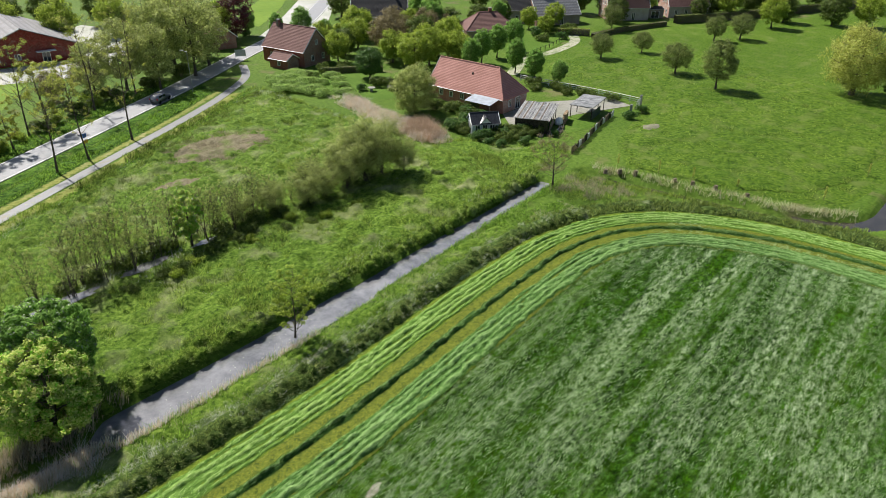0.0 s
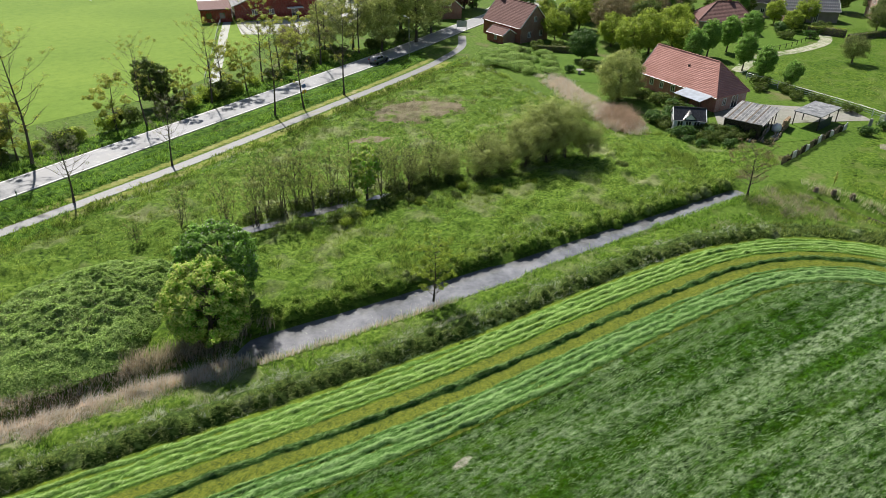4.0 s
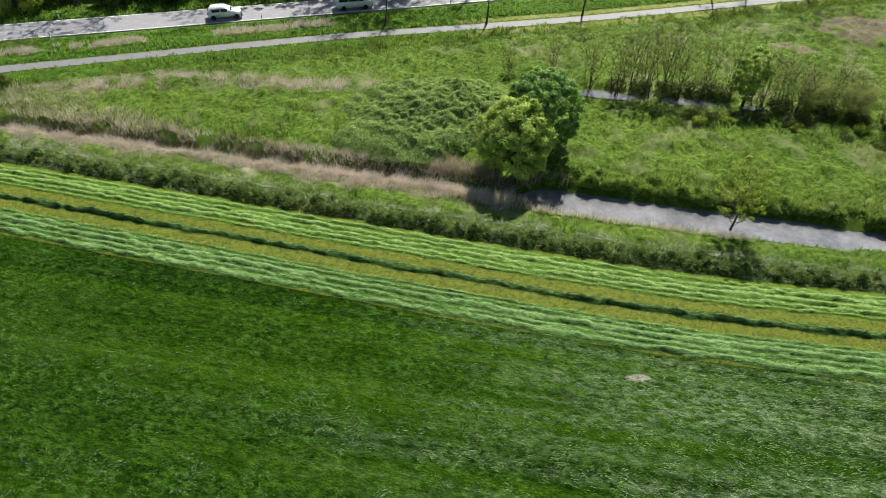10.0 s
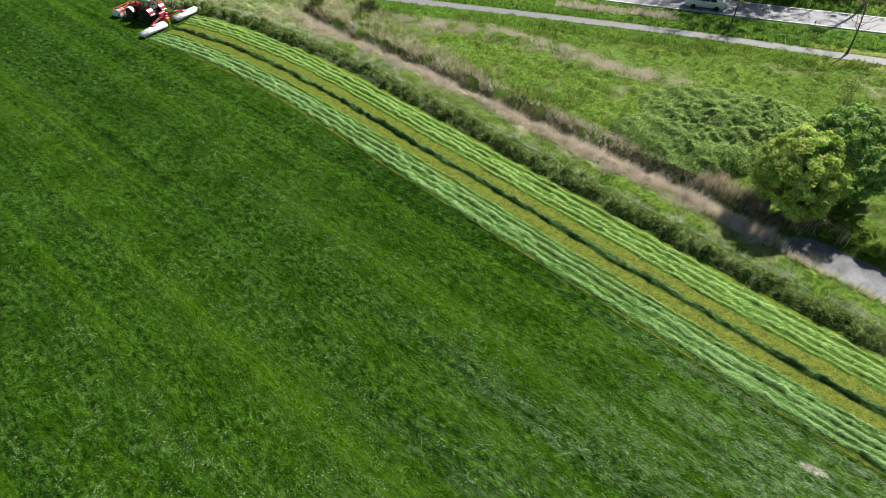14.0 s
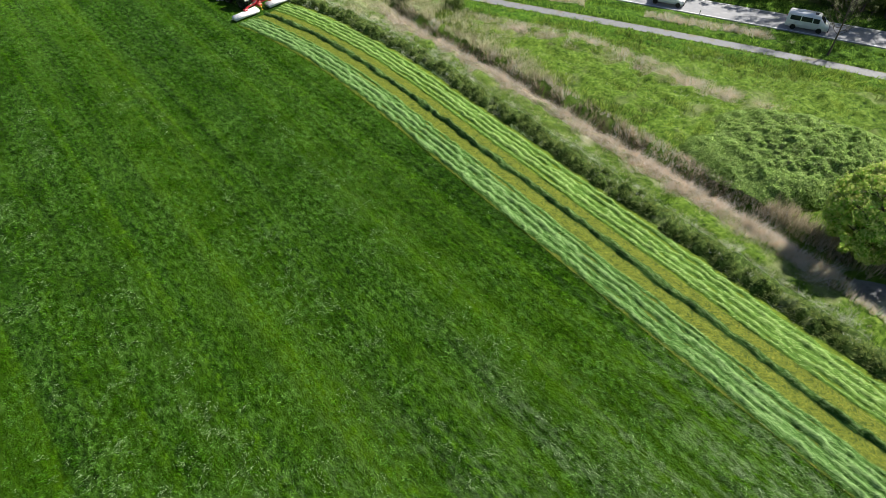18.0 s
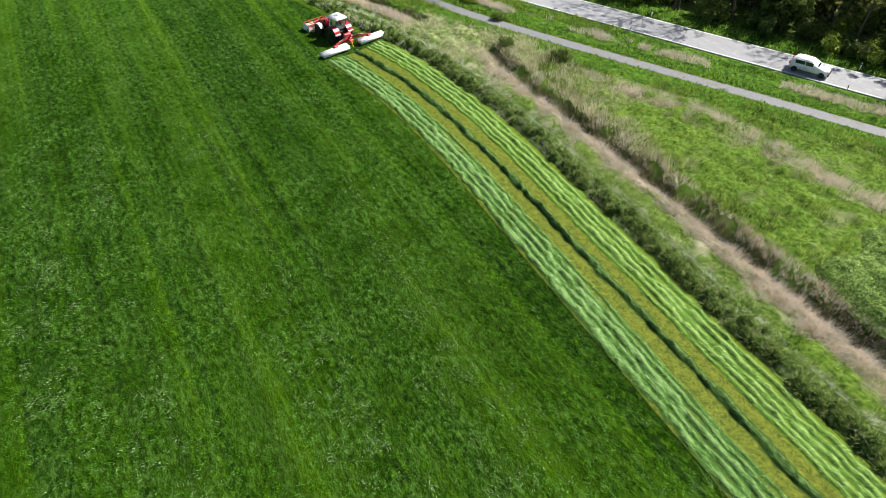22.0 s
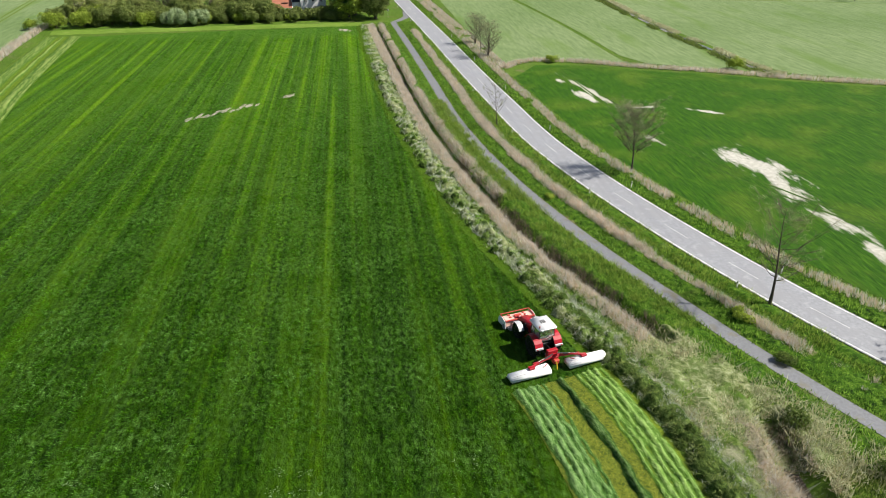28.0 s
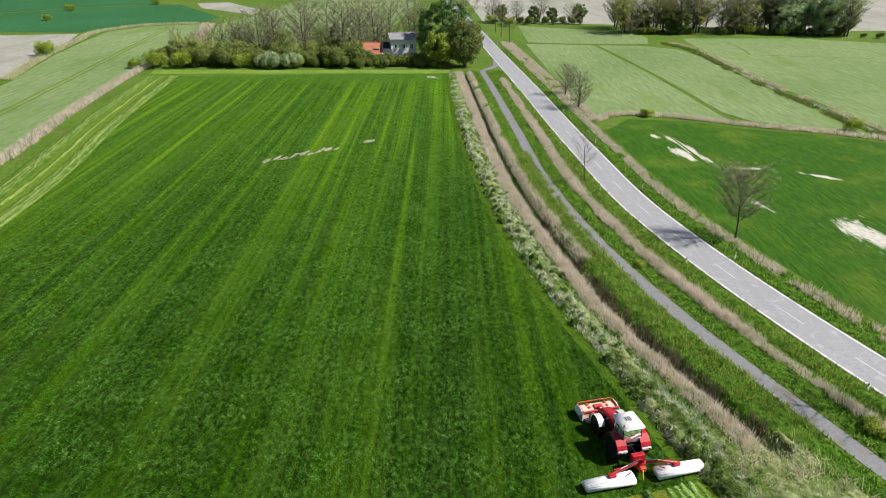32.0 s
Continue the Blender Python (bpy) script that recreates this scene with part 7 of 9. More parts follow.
M_GREYZ = plain("zinc gutter", (0.35, 0.36, 0.37), 0.5, 0.5, 0.1, 3.0)
D = True
k = Nodes("pale red brick")
br = k.n("TexBrick", Vector=k.coords(), Scale=4.2)
br.inputs["Color1"].default_value, br.inputs["Color2"].default_value, br.inputs["Mortar"].default_value = (0.40, 0.17, 0.13, 1), (0.50, 0.24, 0.19, 1), (0.46, 0.42, 0.38, 1)
br.inputs["Mortar Size"].default_value = 0.012
M_BRICKP = k.done(k.mix(k.mask(k.noise(0.8, 4), 0.3, 0.7), br.outputs[0], (0.8, 0.75, 0.72), "MULTIPLY"), 0.85, 0, 0.2)
# the farmhouse: its long axis runs along +y, so it is turned by 90 degrees
fh = house("farmhouse", "long brick farmhouse with a hipped orange tiled roof", 92.2, 72.0, 90, 16.8, 7.4, 2.7, 6.7, M_BRICKP, M_TILE, (3.6, 0.0),
           [(0.9, 1.1, 4.0, 1.0, "n"), (0.9, 1.1, 9.0, 1.0, "n"), (0.8, 1.0, 11.5, 1.0, "n"), (0.9, 1.1, 13.8, 1.0, "n"), (1.5, 2.1, 2.9, 0.1, "w", "door", D), (0.9, 1.2, 5.4, 0.9, "w"), (0.9, 1.1, 5.0, 1.0, "s"), (0.9, 1.1, 10.0, 1.0, "s")])
part("roof_vent", box(B(), 8.2, 8.5, 5.0, 5.3, 4.8, 5.5, 0.03), M_DARKWOOD, fh, "dark roof vent")
# lean-to roof of pale panels beside it
lt = thing("lean_to", "lean-to canopy with pale translucent roof panels", "canopy", pose(84.7, 72.6, 0, 0, 0, 0))
for n in range(7):
    bm = B()
    y0, y1 = n * 0.78, n * 0.78 + 0.75
    for dz in (0, 0.04):
        bm.faces.new([bm.verts.new(p) for p in ((-3.1, y0, 2.05 + dz), (-3.1, y1, 2.05 + dz), (-0.05, y1, 2.55 + dz), (-0.05, y0, 2.55 + dz))])
    part("roof_panel", bm, M_PANEL, lt, "pale translucent roof panel")
for y0 in (0.1, 2.7, 5.3):
    part("post", box(B(), -3.0, -2.9, y0, y0 + 0.1, 0, 2.06), M_TIMBER, lt)
    part("rafter", rod(B(), (-3.1, y0 + 0.05, 2.0), (-0.05, y0 + 0.05, 2.5), 0.05, 0.05, 4), M_TIMBER, lt)
# garden summer house
M_PALEBOARD = plain("pale blue-white painted boards", (0.52, 0.57, 0.63), 0.7, 0, 0.1, 2.0, 0.3)
M_FELTB = plain("black roofing felt", (0.03, 0.032, 0.038), 0.7, 0, 0.2, 2.0, 0.3)
sh = house("summer_house", "small pale summer house with a black felt roof", 72.6, 69.5, -40, 4.4, 3.2, 1.85, 3.0, M_PALEBOARD, M_FELTB, (0, 0),
           [(0.9, 1.2, 0.9, 0.5, "s"), (0.9, 1.2, 2.1, 0.5, "s"), (0.9, 1.2, 3.3, 0.5, "s"), (1.0, 1.6, 1.0, 0.1, "w", "door", D), (0.9, 1.2, 2.3, 0.5, "w")], over=0.3, category="summer house")
bm = B()
for dx in (0, 0.08):
    bm.faces.new([bm.verts.new(p) for p in ((1.4, -0.25 - dx, 1.95), (3.0, -0.25 - dx, 1.95), (2.2, -0.25 - dx, 2.75))])
part("dormer", bm, M_WHITE, sh, "white triangular dormer front")
for a in (1.25, 3.15):
    bm = B()
    for dz in (0.0, 0.07):
        bm.faces.new([bm.verts.new(p) for p in ((a, -0.45, 1.88 + dz), (2.2, -0.45, 2.86 + dz), (2.2, 1.4, 2.9 + dz), (a, 0.35, 1.95 + dz))])
    part("dormer_roof", bm, M_FELTB, sh, "black felt dormer slope")
# wood shed with flat felt roof and firewood
ws = thing("wood_shed", "open timber shed with a flat grey roof and firewood", "shed", pose(80.6, 60.4, 0, 0, 0, 22))
part("roof", prism(B(), [(-0.3, 2.30), (9.2, 2.40), (9.2, 2.46), (-0.3, 2.36)], -0.3, 5.6), M_FELT, ws, "flat grey felt roof")
rr1 = random.Random(31)
for n in range(24):
    y_ = -0.28 + n * 0.245
    part("lath", prism(B(), [(-0.35 + rr1.uniform(-0.2, 0.1), 2.37), (9.2 + rr1.uniform(-0.2, 0.3), 2.47), (9.2, 2.52), (-0.35, 2.42)], y_, y_ + rr1.uniform(0.15, 0.21)), (M_CONCRETE, M_FELT, M_CONCRETE, M_FELT, M_TIMBER)[n * 7 % 11 % 5], ws)
for x in (0.0, 2.2, 4.4, 6.6, 8.8):
    for y in (0.0, 5.2):
        part("post", box(B(), x, x + 0.12, y, y + 0.12, 0, 2.4), M_DARKWOOD, ws)
part("back_wall", box(B(), 0, 8.9, 5.3, 5.36, 0, 2.38), M_TIMBER, ws, "weathered board wall")
part("side_wall", box(B(), -0.06, 0, 0, 5.3, 0, 2.35), M_DARKWOOD, ws)
for row in range(4):
    part("bench_rail", box(B(), 0.0, 4.2, -0.32 - 0.02 * row, -0.25, 0.25 + row * 0.33, 0.42 + row * 0.33, 0.01), M_TIMBER, ws, "weathered board")
fw = thing("firewood_stack", "stacked split firewood beside the shed", "firewood", pose(87.0, 60.8, 0, 0, 0, 22), "", "")
r = random.Random(77)
for i in range(130):
    zz, xx = 0.12 + 0.19 * (i // 16), 0.2 * (i % 16) + 0.08 * ((i // 16) % 2)
    part("log", rod(B(), (xx, r.uniform(-0.05, 0.05), zz), (xx + r.uniform(-0.03, 0.03), r.uniform(0.42, 0.55), zz), 0.095, 0.085, 6), M_WOODCUT, fw)
for n, (x, y, turn) in enumerate(((78.6, 60.2, 22), (80.2, 59.4, 24), (82.0, 59.0, 12), (84.2, 59.6, 30))):
    pl0 = thing("timber_pile", "pile of old grey boards beside the shed", "timber", pose(x, y, 0, 0, 0, turn), "timber by the shed")
    rr0 = random.Random(n + 5)
    for i in range(9):
        z0, y0, tw = 0.05 + 0.13 * (i // 3), 0.34 * (i % 3), rr0.uniform(-0.08, 0.08)
        part("board", rod(B(), (0, y0, z0), (1.5 + rr0.uniform(-0.3, 0.3), y0 + tw, z0), 0.11, 0.11, 4), (M_TIMBER, M_CONCRETE, M_WOODCUT)[(i + n) % 3], pl0)
tarp = thing("tarpaulin_heap", "pale crumpled tarpaulin beside the firewood", "tarpaulin", pose(86.2, 61.6, 0))
bm = B()
bmesh.ops.create_icosphere(bm, subdivisions=3, radius=1)
for v in bm.verts:
    v.co = (v.co.x * 0.9, v.co.y * 0.6, max(0, 0.5 + v.co.z * 0.7 + 0.25 * noise.noise(v.co * 4)))
part("sheet", bm, M_WHITE, tarp)
ct = thing("carport", "low dark carport with a flat grey roof", "carport", pose(91.5, 58.4, 0, 0, 0, 10))
part("roof", box(B(), -0.2, 7.2, -0.2, 4.0, 2.2, 2.34, 0.02), M_FELT, ct, "flat grey roof")
for x in (0, 3.4, 6.8):
    for y in (0, 3.7):
        part("post", box(B(), x, x + 0.12, y, y + 0.12, 0, 2.2), M_DARKWOOD, ct)
part("tarpaulin", box(B(), 0.1, 4.6, -0.06, -0.02, 0.1, 1.5), plain("dark green tarpaulin", (0.015, 0.045, 0.04), 0.5, 0, 0.2), ct, "dark green tarpaulin")
# brick house at the junction
house("brick_house", "brick cottage with a dark red tiled roof", 92.4, 124.0, 96, 12.2, 8.2, 3.4, 7.4, M_BRICK, M_TILED, (0, 0),
      [(0.9, 1.2, 2.2, 1.0, "w"), (0.9, 1.2, 5.6, 1.0, "w"), (0.8, 1.0, 4.1, 4.2, "w"), (0.9, 1.2, 2.5, 1.0, "n"), (0.9, 1.2, 6.0, 1.0, "n"), (0.9, 1.2, 9.5, 1.0, "n")], (10.6, 0.7))
house("annex", "low brick annex with a red tiled roof", 83.9, 124.6, 96, 5.2, 3.4, 1.9, 2.9, M_BRICK, M_TILED, (0, 0), [(0.8, 0.8, 2.5, 0.7, "n")], None, 0.25, "annex")
house("cottage", "small cottage with an orange red roof by the street", 86.5, 150, 70, 8, 6, 2.8, 5.4, M_BRICK, M_TILE, (0, 0), [(0.9, 1.1, 2, 0.9, "s"), (0.9, 1.1, 5, 0.9, "s"), (0.8, 1.0, 3.0, 3.2, "w")])
# sports hall with its yard
hall = house("sports_hall", "red clad sports hall with a grey sheet roof", 57.5, 168.0, 78, 27.0, 20.5, 3.4, 7.4, M_REDHALL, M_TILEG, (0, 0),
             [(1.6, 2.2, 6.5, 0.05, "w", "door", D), (1.2, 1.2, 12, 1.2, "w"), (1.2, 1.2, 16, 1.2, "w"), (1.2, 1.4, 6, 1.0, "s"), (1.2, 1.4, 12, 1.0, "s"), (1.2, 1.4, 18, 1.0, "s")], None, 0.5, "hall", False)
part("porch_roof", box(B(), -1.6, 0, 4.6, 8.4, 2.5, 2.66, 0.03), M_WHITE, hall, "white porch roof")
part("roof_vent", box(B(), 5.0, 5.8, 15.0, 15.8, 4.8, 6.4, 0.05), M_BLACKP, hall, "dark roof vent")
club = thing("club_room", "low flat-roofed club room beside the hall", "annex", pose(36.6, 171.8, 0, 0, 0, 78))
part("wall", box(B(), 0, 10, 0.1, 7, 0, 2.9, 0.02), M_REDHALL, club)
part("roof", box(B(), -0.6, 10.4, -0.05, 7.3, 2.9, 3.15, 0.03), M_TILED, club, "flat reddish roof")
part("canopy", box(B(), 10.4, 13.5, 0.2, 7.3, 2.7, 2.9, 0.03), M_WHITE, club, "white canopy roof")
for y_ in (1.6, 4.6):
    part("pane", box(B(), -0.04, 0.02, y_, y_ + 1.2, 0.9, 2.2), M_PANE, club, "dark window")
# football goal on the sports field and the fence of the footpath
goal = thing("football_goal", "white football goal with a thin net frame", "goal", pose(14.8, 212.8, 0, 0, 0, 12))
for x in (-3.66, 3.66):
    part("goal_post", rod(B(), (x, 0, 0), (x, 0, 2.44), 0.06, 0.06, 8), M_WHITE, goal)
    part("net_stay", rod(B(), (x, 0, 2.44), (x, 1.6, 0.05), 0.025, 0.025, 6), M_GREYZ, goal)
part("crossbar", rod(B(), (-3.66, 0, 2.44), (3.66, 0, 2.44), 0.06, 0.06, 8), M_WHITE, goal)
part("ground_bar", rod(B(), (-3.66, 1.6, 0.05), (3.66, 1.6, 0.05), 0.03, 0.03, 6), M_GREYZ, goal)
sf = thing("footpath_fence", "low pale rail fence beside the sports field", "fence")
q, g, s = resample([(18.0, 126), (24.4, 144.3), (30.3, 162), (34.5, 174)], 2.5)
for (x0, y0) in q:
    part("post", box(B(), x0 - 0.05, x0 + 0.05, y0 - 0.05, y0 + 0.05, 0, 1.1), M_GREYZ, sf)
for (x0, y0), (x1, y1) in zip(q[:-1], q[1:]):
    part("rail", rod(B(), (x0, y0, 1.05), (x1, y1, 1.05), 0.035, 0.035, 5), M_GREYZ, sf)
# village houses further back
W2 = [(1.0, 1.2, 2.2, 1.0, "s"), (1.0, 1.2, 5.2, 1.0, "s"), (1.0, 2.0, 7.6, 0.1, "s", "door", D), (1.0, 1.2, 2.0, 1.0, "w"), (1.0, 1.2, 5.6, 1.0, "w"), (0.9, 1.1, 3.2, 3.9, "w"), (0.9, 1.1, 5.0, 3.9, "w")]
house("village_house", "brick house with a dark slate roof", 121, 146.5, -48, 15, 9, 3.2, 8.4, M_BRICKP, M_TILEB, (0, 0), W2, (11, 0.7))
house("village_house", "low house with a hipped dark red roof", 127.5, 112.5, -40, 13, 9.5, 2.8, 6.2, M_BRICK, M_TILED, (4.2, 4.2), [(1.2, 1.2, 3, 0.9, "s"), (1.2, 1.2, 8, 0.9, "s"), (1.2, 1.2, 4, 0.9, "w")], (7, 0.7))
house("village_house", "tall brick house with a black slate roof", 154, 121.5, -62, 12, 9.5, 3.8, 10.2, M_BRICKP, M_TILEB, (0, 0), W2, (9, 0.7))
house("village_house", "grey roofed house behind gardens", 156.5, 110.5, -35, 13, 9.5, 2.9, 7.2, M_BRICK, M_TILEG, (0, 0), W2[:5])
house("village_house", "red brick house with a dark red gable roof", 177, 99.5, -46, 12, 9, 3.8, 9.8, M_BRICKP, M_TILED, (0, 0), W2, (9, 0.7))
house("village_house", "red brick house beside a hedge", 193, 88, -46, 12, 9, 3.4, 8.4, M_BRICKP, M_TILED, (0, 0), W2)
house("garage", "small brick garage with a flat roof", 188, 92.5, -46, 5, 4, 2.5, 2.8, M_BRICK, M_TILEB, (0, 0), [(2.4, 2.0, 2.5, 0.05, "s", "door", D)], None, 0.2, "garage")
house("village_house", "brick house with a tiled roof across the street", 140, 152, -46, 13, 9, 3.0, 7.6, M_BRICK, M_TILED, (0, 0), W2)
house("village_house", "brick bungalow behind the meadow", 232, 82, -60, 14, 9, 2.7, 6.2, M_BRICK, M_TILED, (0, 0), W2[:5])
# white house at the far end
house("white_house", "tall white house with a shallow grey roof", -243.0, 7.9, 103, 7.6, 7.2, 6.6, 7.9, M_WHITEWALL, M_TILEG, (0, 0), [(0.9, 1.3, 1.5, 3.9, "s"), (0.9, 1.3, 3.8, 3.9, "s"), (0.9, 1.3, 6.1, 3.9, "s"), (0.9, 1.4, 1.5, 1.0, "s"), (1.1, 2.1, 3.8, 0.1, "s", "door", D), (0.9, 1.4, 6.1, 1.0, "s")], None, 0.4)
house("farm_link", "narrow white passage with a dark slate roof between house and annex", -243.8, 5.4, 90, 2.4, 5.0, 3.9, 5.2, M_WHITEWALL, M_TILEB, (0, 0), [(0.8, 1.4, 1.2, 1.6, "s")], None, 0.15, "annex")
wb = house("farm_annex", "low white annex with a bright orange tiled roof", -242.8, -3.6, 90, 8.8, 7.6, 2.6, 5.1, M_WHITEWALL, M_TILEO, (0, 0), [(1.4, 1.4, 8.0, 0.8, "s"), (1.0, 1.2, 6.5, 0.9, "s"), (1.0, 1.2, 2.5, 0.9, "s")], None, 0.4, "annex")
part("roof_window", prism(B(), [(6.0, 3.72), (8.0, 3.72), (8.0, 3.78), (6.0, 3.78)], 0.9, 2.2), M_PANE, wb, "dark roof windows")

# ---- fences, posts and signs ----
fence = thing("meadow_fence", "white timber rail fence between garden and meadow", "fence")
pts = [(105.6, 82), (105.9, 75), (106.1, 68), (106.2, 61), (105.8, 56.2)]
q, g, s = resample(pts, 2.0)
for (x0, y0) in q:
    part("post", box(B(), x0 - 0.06, x0 + 0.06, y0 - 0.06, y0 + 0.06, 0, 1.25), M_WHITE, fence)
for (x0, y0), (x1, y1) in zip(q[:-1], q[1:]):
    for z in (0.45, 0.8, 1.15):
        part("rail", rod(B(), (x0, y0, z), (x1, y1, z), 0.05, 0.05, 4), M_WHITE, fence)
gate = thing("garden_gate", "tall metal garden gate between stone posts", "gate", pose(105.4, 55.9, 0, 0, 0, 190))
for x in (0, 6.6):
    part("gate_post", box(B(), x - 0.2, x + 0.2, -0.2, 0.2, 0, 1.9, 0.03), M_CONCRETE, gate)
bm = B()
for z in (0.2, 1.5):
    rod(bm, (0.2, 0, z), (3.2, 0, z), 0.04, 0.04, 6)
part("gate_frame", bm, M_SILVER_P, gate, "pale grey gate frame")
for n in range(14):
    part("gate_bar", rod(B(), (0.35 + n * 0.21, 0, 0.2), (0.35 + n * 0.21, 0, 1.5), 0.016, 0.016, 5), M_SILVER_P, gate)
wf = thing("garden_fence", "rough board fence with odd panels by the garden", "fence")
q, g, s = resample([(75.5, 53.0), (82, 54.2), (89.5, 55.8), (96.5, 56.8)], 1.4)
for i, ((x0, y0), (x1, y1)) in enumerate(zip(q[:-1], q[1:])):
    part("post", box(B(), x0 - 0.06, x0 + 0.06, y0 - 0.06, y0 + 0.06, 0, 1.2), M_TIMBER, wf)
    for n in range(4):
        part("board", rod(B(), (x0 + (x1 - x0) * (0.12 + 0.24 * n), y0 + (y1 - y0) * (0.12 + 0.24 * n), 0.05), (x0 + (x1 - x0) * (0.12 + 0.24 * n), y0 + (y1 - y0) * (0.12 + 0.24 * n), 0.95 + 0.2 * math.sin(i * 3 + n)), 0.12, 0.12, 4),
             (M_TIMBER, M_SILVER_P, M_DARKWOOD)[(i * 5) % 3], wf)
yf = thing("lawn_fence", "low dark rail fence round a lawn", "fence")
q, g, s = resample([(126, 92.8), (136, 93.5), (147, 96)], 2.2)
for (x0, y0) in q:
    part("post", box(B(), x0 - 0.05, x0 + 0.05, y0 - 0.05, y0 + 0.05, 0, 1.0), M_DARKWOOD, yf)
for (x0, y0), (x1, y1) in zip(q[:-1], q[1:]):
    part("rail", rod(B(), (x0, y0, 0.9), (x1, y1, 0.9), 0.04, 0.04, 4), M_DARKWOOD, yf)
# willow poles tied along the meadow ditch and old stumps
for x, y, h in ((76.4, 39.7, 2.0), (77.5, 35.2, 1.8), (81.5, 19.5, 1.9), (94.5, 16.8, 1.9), (75.4, 45.4, 1.9), (78.6, 29.5, 1.2)):
    pl_ = thing("tree_guard", "slim yellowish sapling in a guard on the bank", "sapling", pose(x, y, 0), "saplings on the bank")
    part("stake", rod(B(), (0, 0, 0), (0.02, 0, h), 0.03, 0.025, 6), M_TIMBER, pl_)
    rr = np.random.default_rng(int(x * 10))
    P = np.c_[rr.normal(0, 0.09, 160), rr.normal(0, 0.09, 160), rr.uniform(0.5, h, 160)]
    V, F = leaf_quads(P, np.c_[P[:, :2] * 8, np.full(160, 0.3)], 0.07, rr)
    link_mesh("leaves", mesh_np("leaves", V, F), M_WILLOW, pl_)
for n, (x, y) in enumerate(((72.0, 45.6), (73.2, 44.0), (73.9, 42.0), (75.2, 36.8), (75.6, 34.5), (75.9, 31.5), (76.4, 27.5))):
    st = thing("stump", "grey weathered tree stump on the ditch bank", "stump", pose(x, y, 0), "stumps on the bank")
    bm = rod(B(), (0, 0, -0.1), (0.03, 0, 0.42 + 0.1 * (n % 3)), 0.34, 0.25, 11)
    for v in bm.verts:
        v.co += Vector((noise.noise(v.co * 3 + Vector((n, 0, 0))), noise.noise(v.co * 3 + Vector((0, n, 0))), 0)) * 0.09
    part("wood", bm, M_TIMBER, st)
    part("cut_face", rod(B(), (0.03, 0, 0.42 + 0.1 * (n % 3)), (0.03, 0, 0.44 + 0.1 * (n % 3)), 0.23, 0.22, 11), M_TIMBER, st, "grey weathered sawn top")


def marker(x, y, turn):
    """A white roadside marker post with its dark slanted band."""
    mp = thing("marker_post", "white roadside marker post with a dark band", "post", pose(x, y, 0, 0, 0, turn), "marker posts along the road")
    part("shaft", prism(B(), [(-0.06, 0), (0.06, 0), (0.06, 0.95), (-0.06, 1.02)], -0.05, 0.05), M_WHITE, mp)
    part("band", box(B(), -0.064, 0.064, -0.054, 0.054, 0.70, 0.88), M_BLACKP, mp, "dark band")
    part("reflector", box(B(), -0.03, 0.03, -0.058, -0.054, 0.72, 0.86), M_WHITE, mp)


q, g, s = resample(ROAD, 1.0)
for a in np.arange(100, 480, 25.0):
    i = int(np.searchsorted(s, a))
    if q[i][0] < 60:
        ang = math.degrees(math.atan2(g[i, 1], g[i, 0]))
        for w in (-3.35, 3.1):
            marker(q[i][0] - g[i, 1] * w, q[i][1] + g[i, 0] * w, ang + 90)


def sign(x, y, turn, label, blue):
    sg = thing("road_sign", label, "road sign", pose(x, y, 0, 0, 0, turn))
    part("pole", rod(B(), (0, 0, 0), (0, 0, 2.6), 0.035, 0.035, 8), M_GREYZ, sg)
    if blue:
        part("plate", box(B(), -0.35, 0.35, -0.04, -0.02, 2.1, 2.7, 0.01), plain("blue sign", (0.02, 0.10, 0.42), 0.4, 0, 0.05), sg, "plain blue plate")
        part("lower_plate", box(B(), -0.45, 0.45, -0.04, -0.02, 1.2, 1.75, 0.01), plain("yellow sign", (0.70, 0.42, 0.02), 0.4, 0, 0.05), sg, "yellow direction plate")
        part("text_bar", box(B(), -0.34, 0.30, -0.045, -0.04, 1.42, 1.52), M_BLACKP, sg, "dark bar")
    else:
        part("plate", rod(B(), (0, -0.02, 2.3), (0, -0.05, 2.3), 0.3, 0.3, 20), M_WHITE, sg, "white plate")
    return sg


sign(29.8, 109.0, 200, "blue sign over a yellow plate beside the road", True)
sign(-236.5, 33.2, 60, "small white sign at the path bend", False)
lamp = thing("street_lamp", "slim grey street lamp above the road", "street lamp", pose(58.0, 124.8, 0, 0, 0, 120))
part("pole", rod(B(), (0, 0, 0), (0, 0, 7.6), 0.09, 0.05, 8), M_GREYZ, lamp)
part("arm", rod(B(), (0, 0, 7.55), (0.9, 0, 7.75), 0.04, 0.035, 6), M_GREYZ, lamp)
part("lamp_head", box(B(), 0.6, 1.25, -0.12, 0.12, 7.70, 7.84, 0.04), M_SILVER_P, lamp, "flat grey lamp head")
board = thing("notice_board", "white framed notice board at the junction", "notice board", pose(79.5, 139.0, 0, 0, 0, -35))
for x in (-1.1, 1.1):
    part("leg", rod(B(), (x, 0, 0), (x, 0, 2.4), 0.05, 0.05, 6), M_WHITE, board)
part("panel", box(B(), -1.1, 1.1, -0.03, 0.03, 0.9, 2.3, 0.01), M_SILVER_P, board, "pale blank panel")
trough = thing("garden_table", "round grey garden table on the lawn", "table", pose(80.4, 99.5, 0))
part("tabletop", rod(B(), (0, 0, 0.68), (0, 0, 0.74), 0.75, 0.75, 20), M_CONCRETE, trough)
part("foot", rod(B(), (0, 0, 0), (0, 0, 0.68), 0.3, 0.18, 12), M_CONCRETE, trough)
tr2 = thing("trampoline", "dark round trampoline on the lawn", "trampoline", pose(84.0, 96.8, 0))
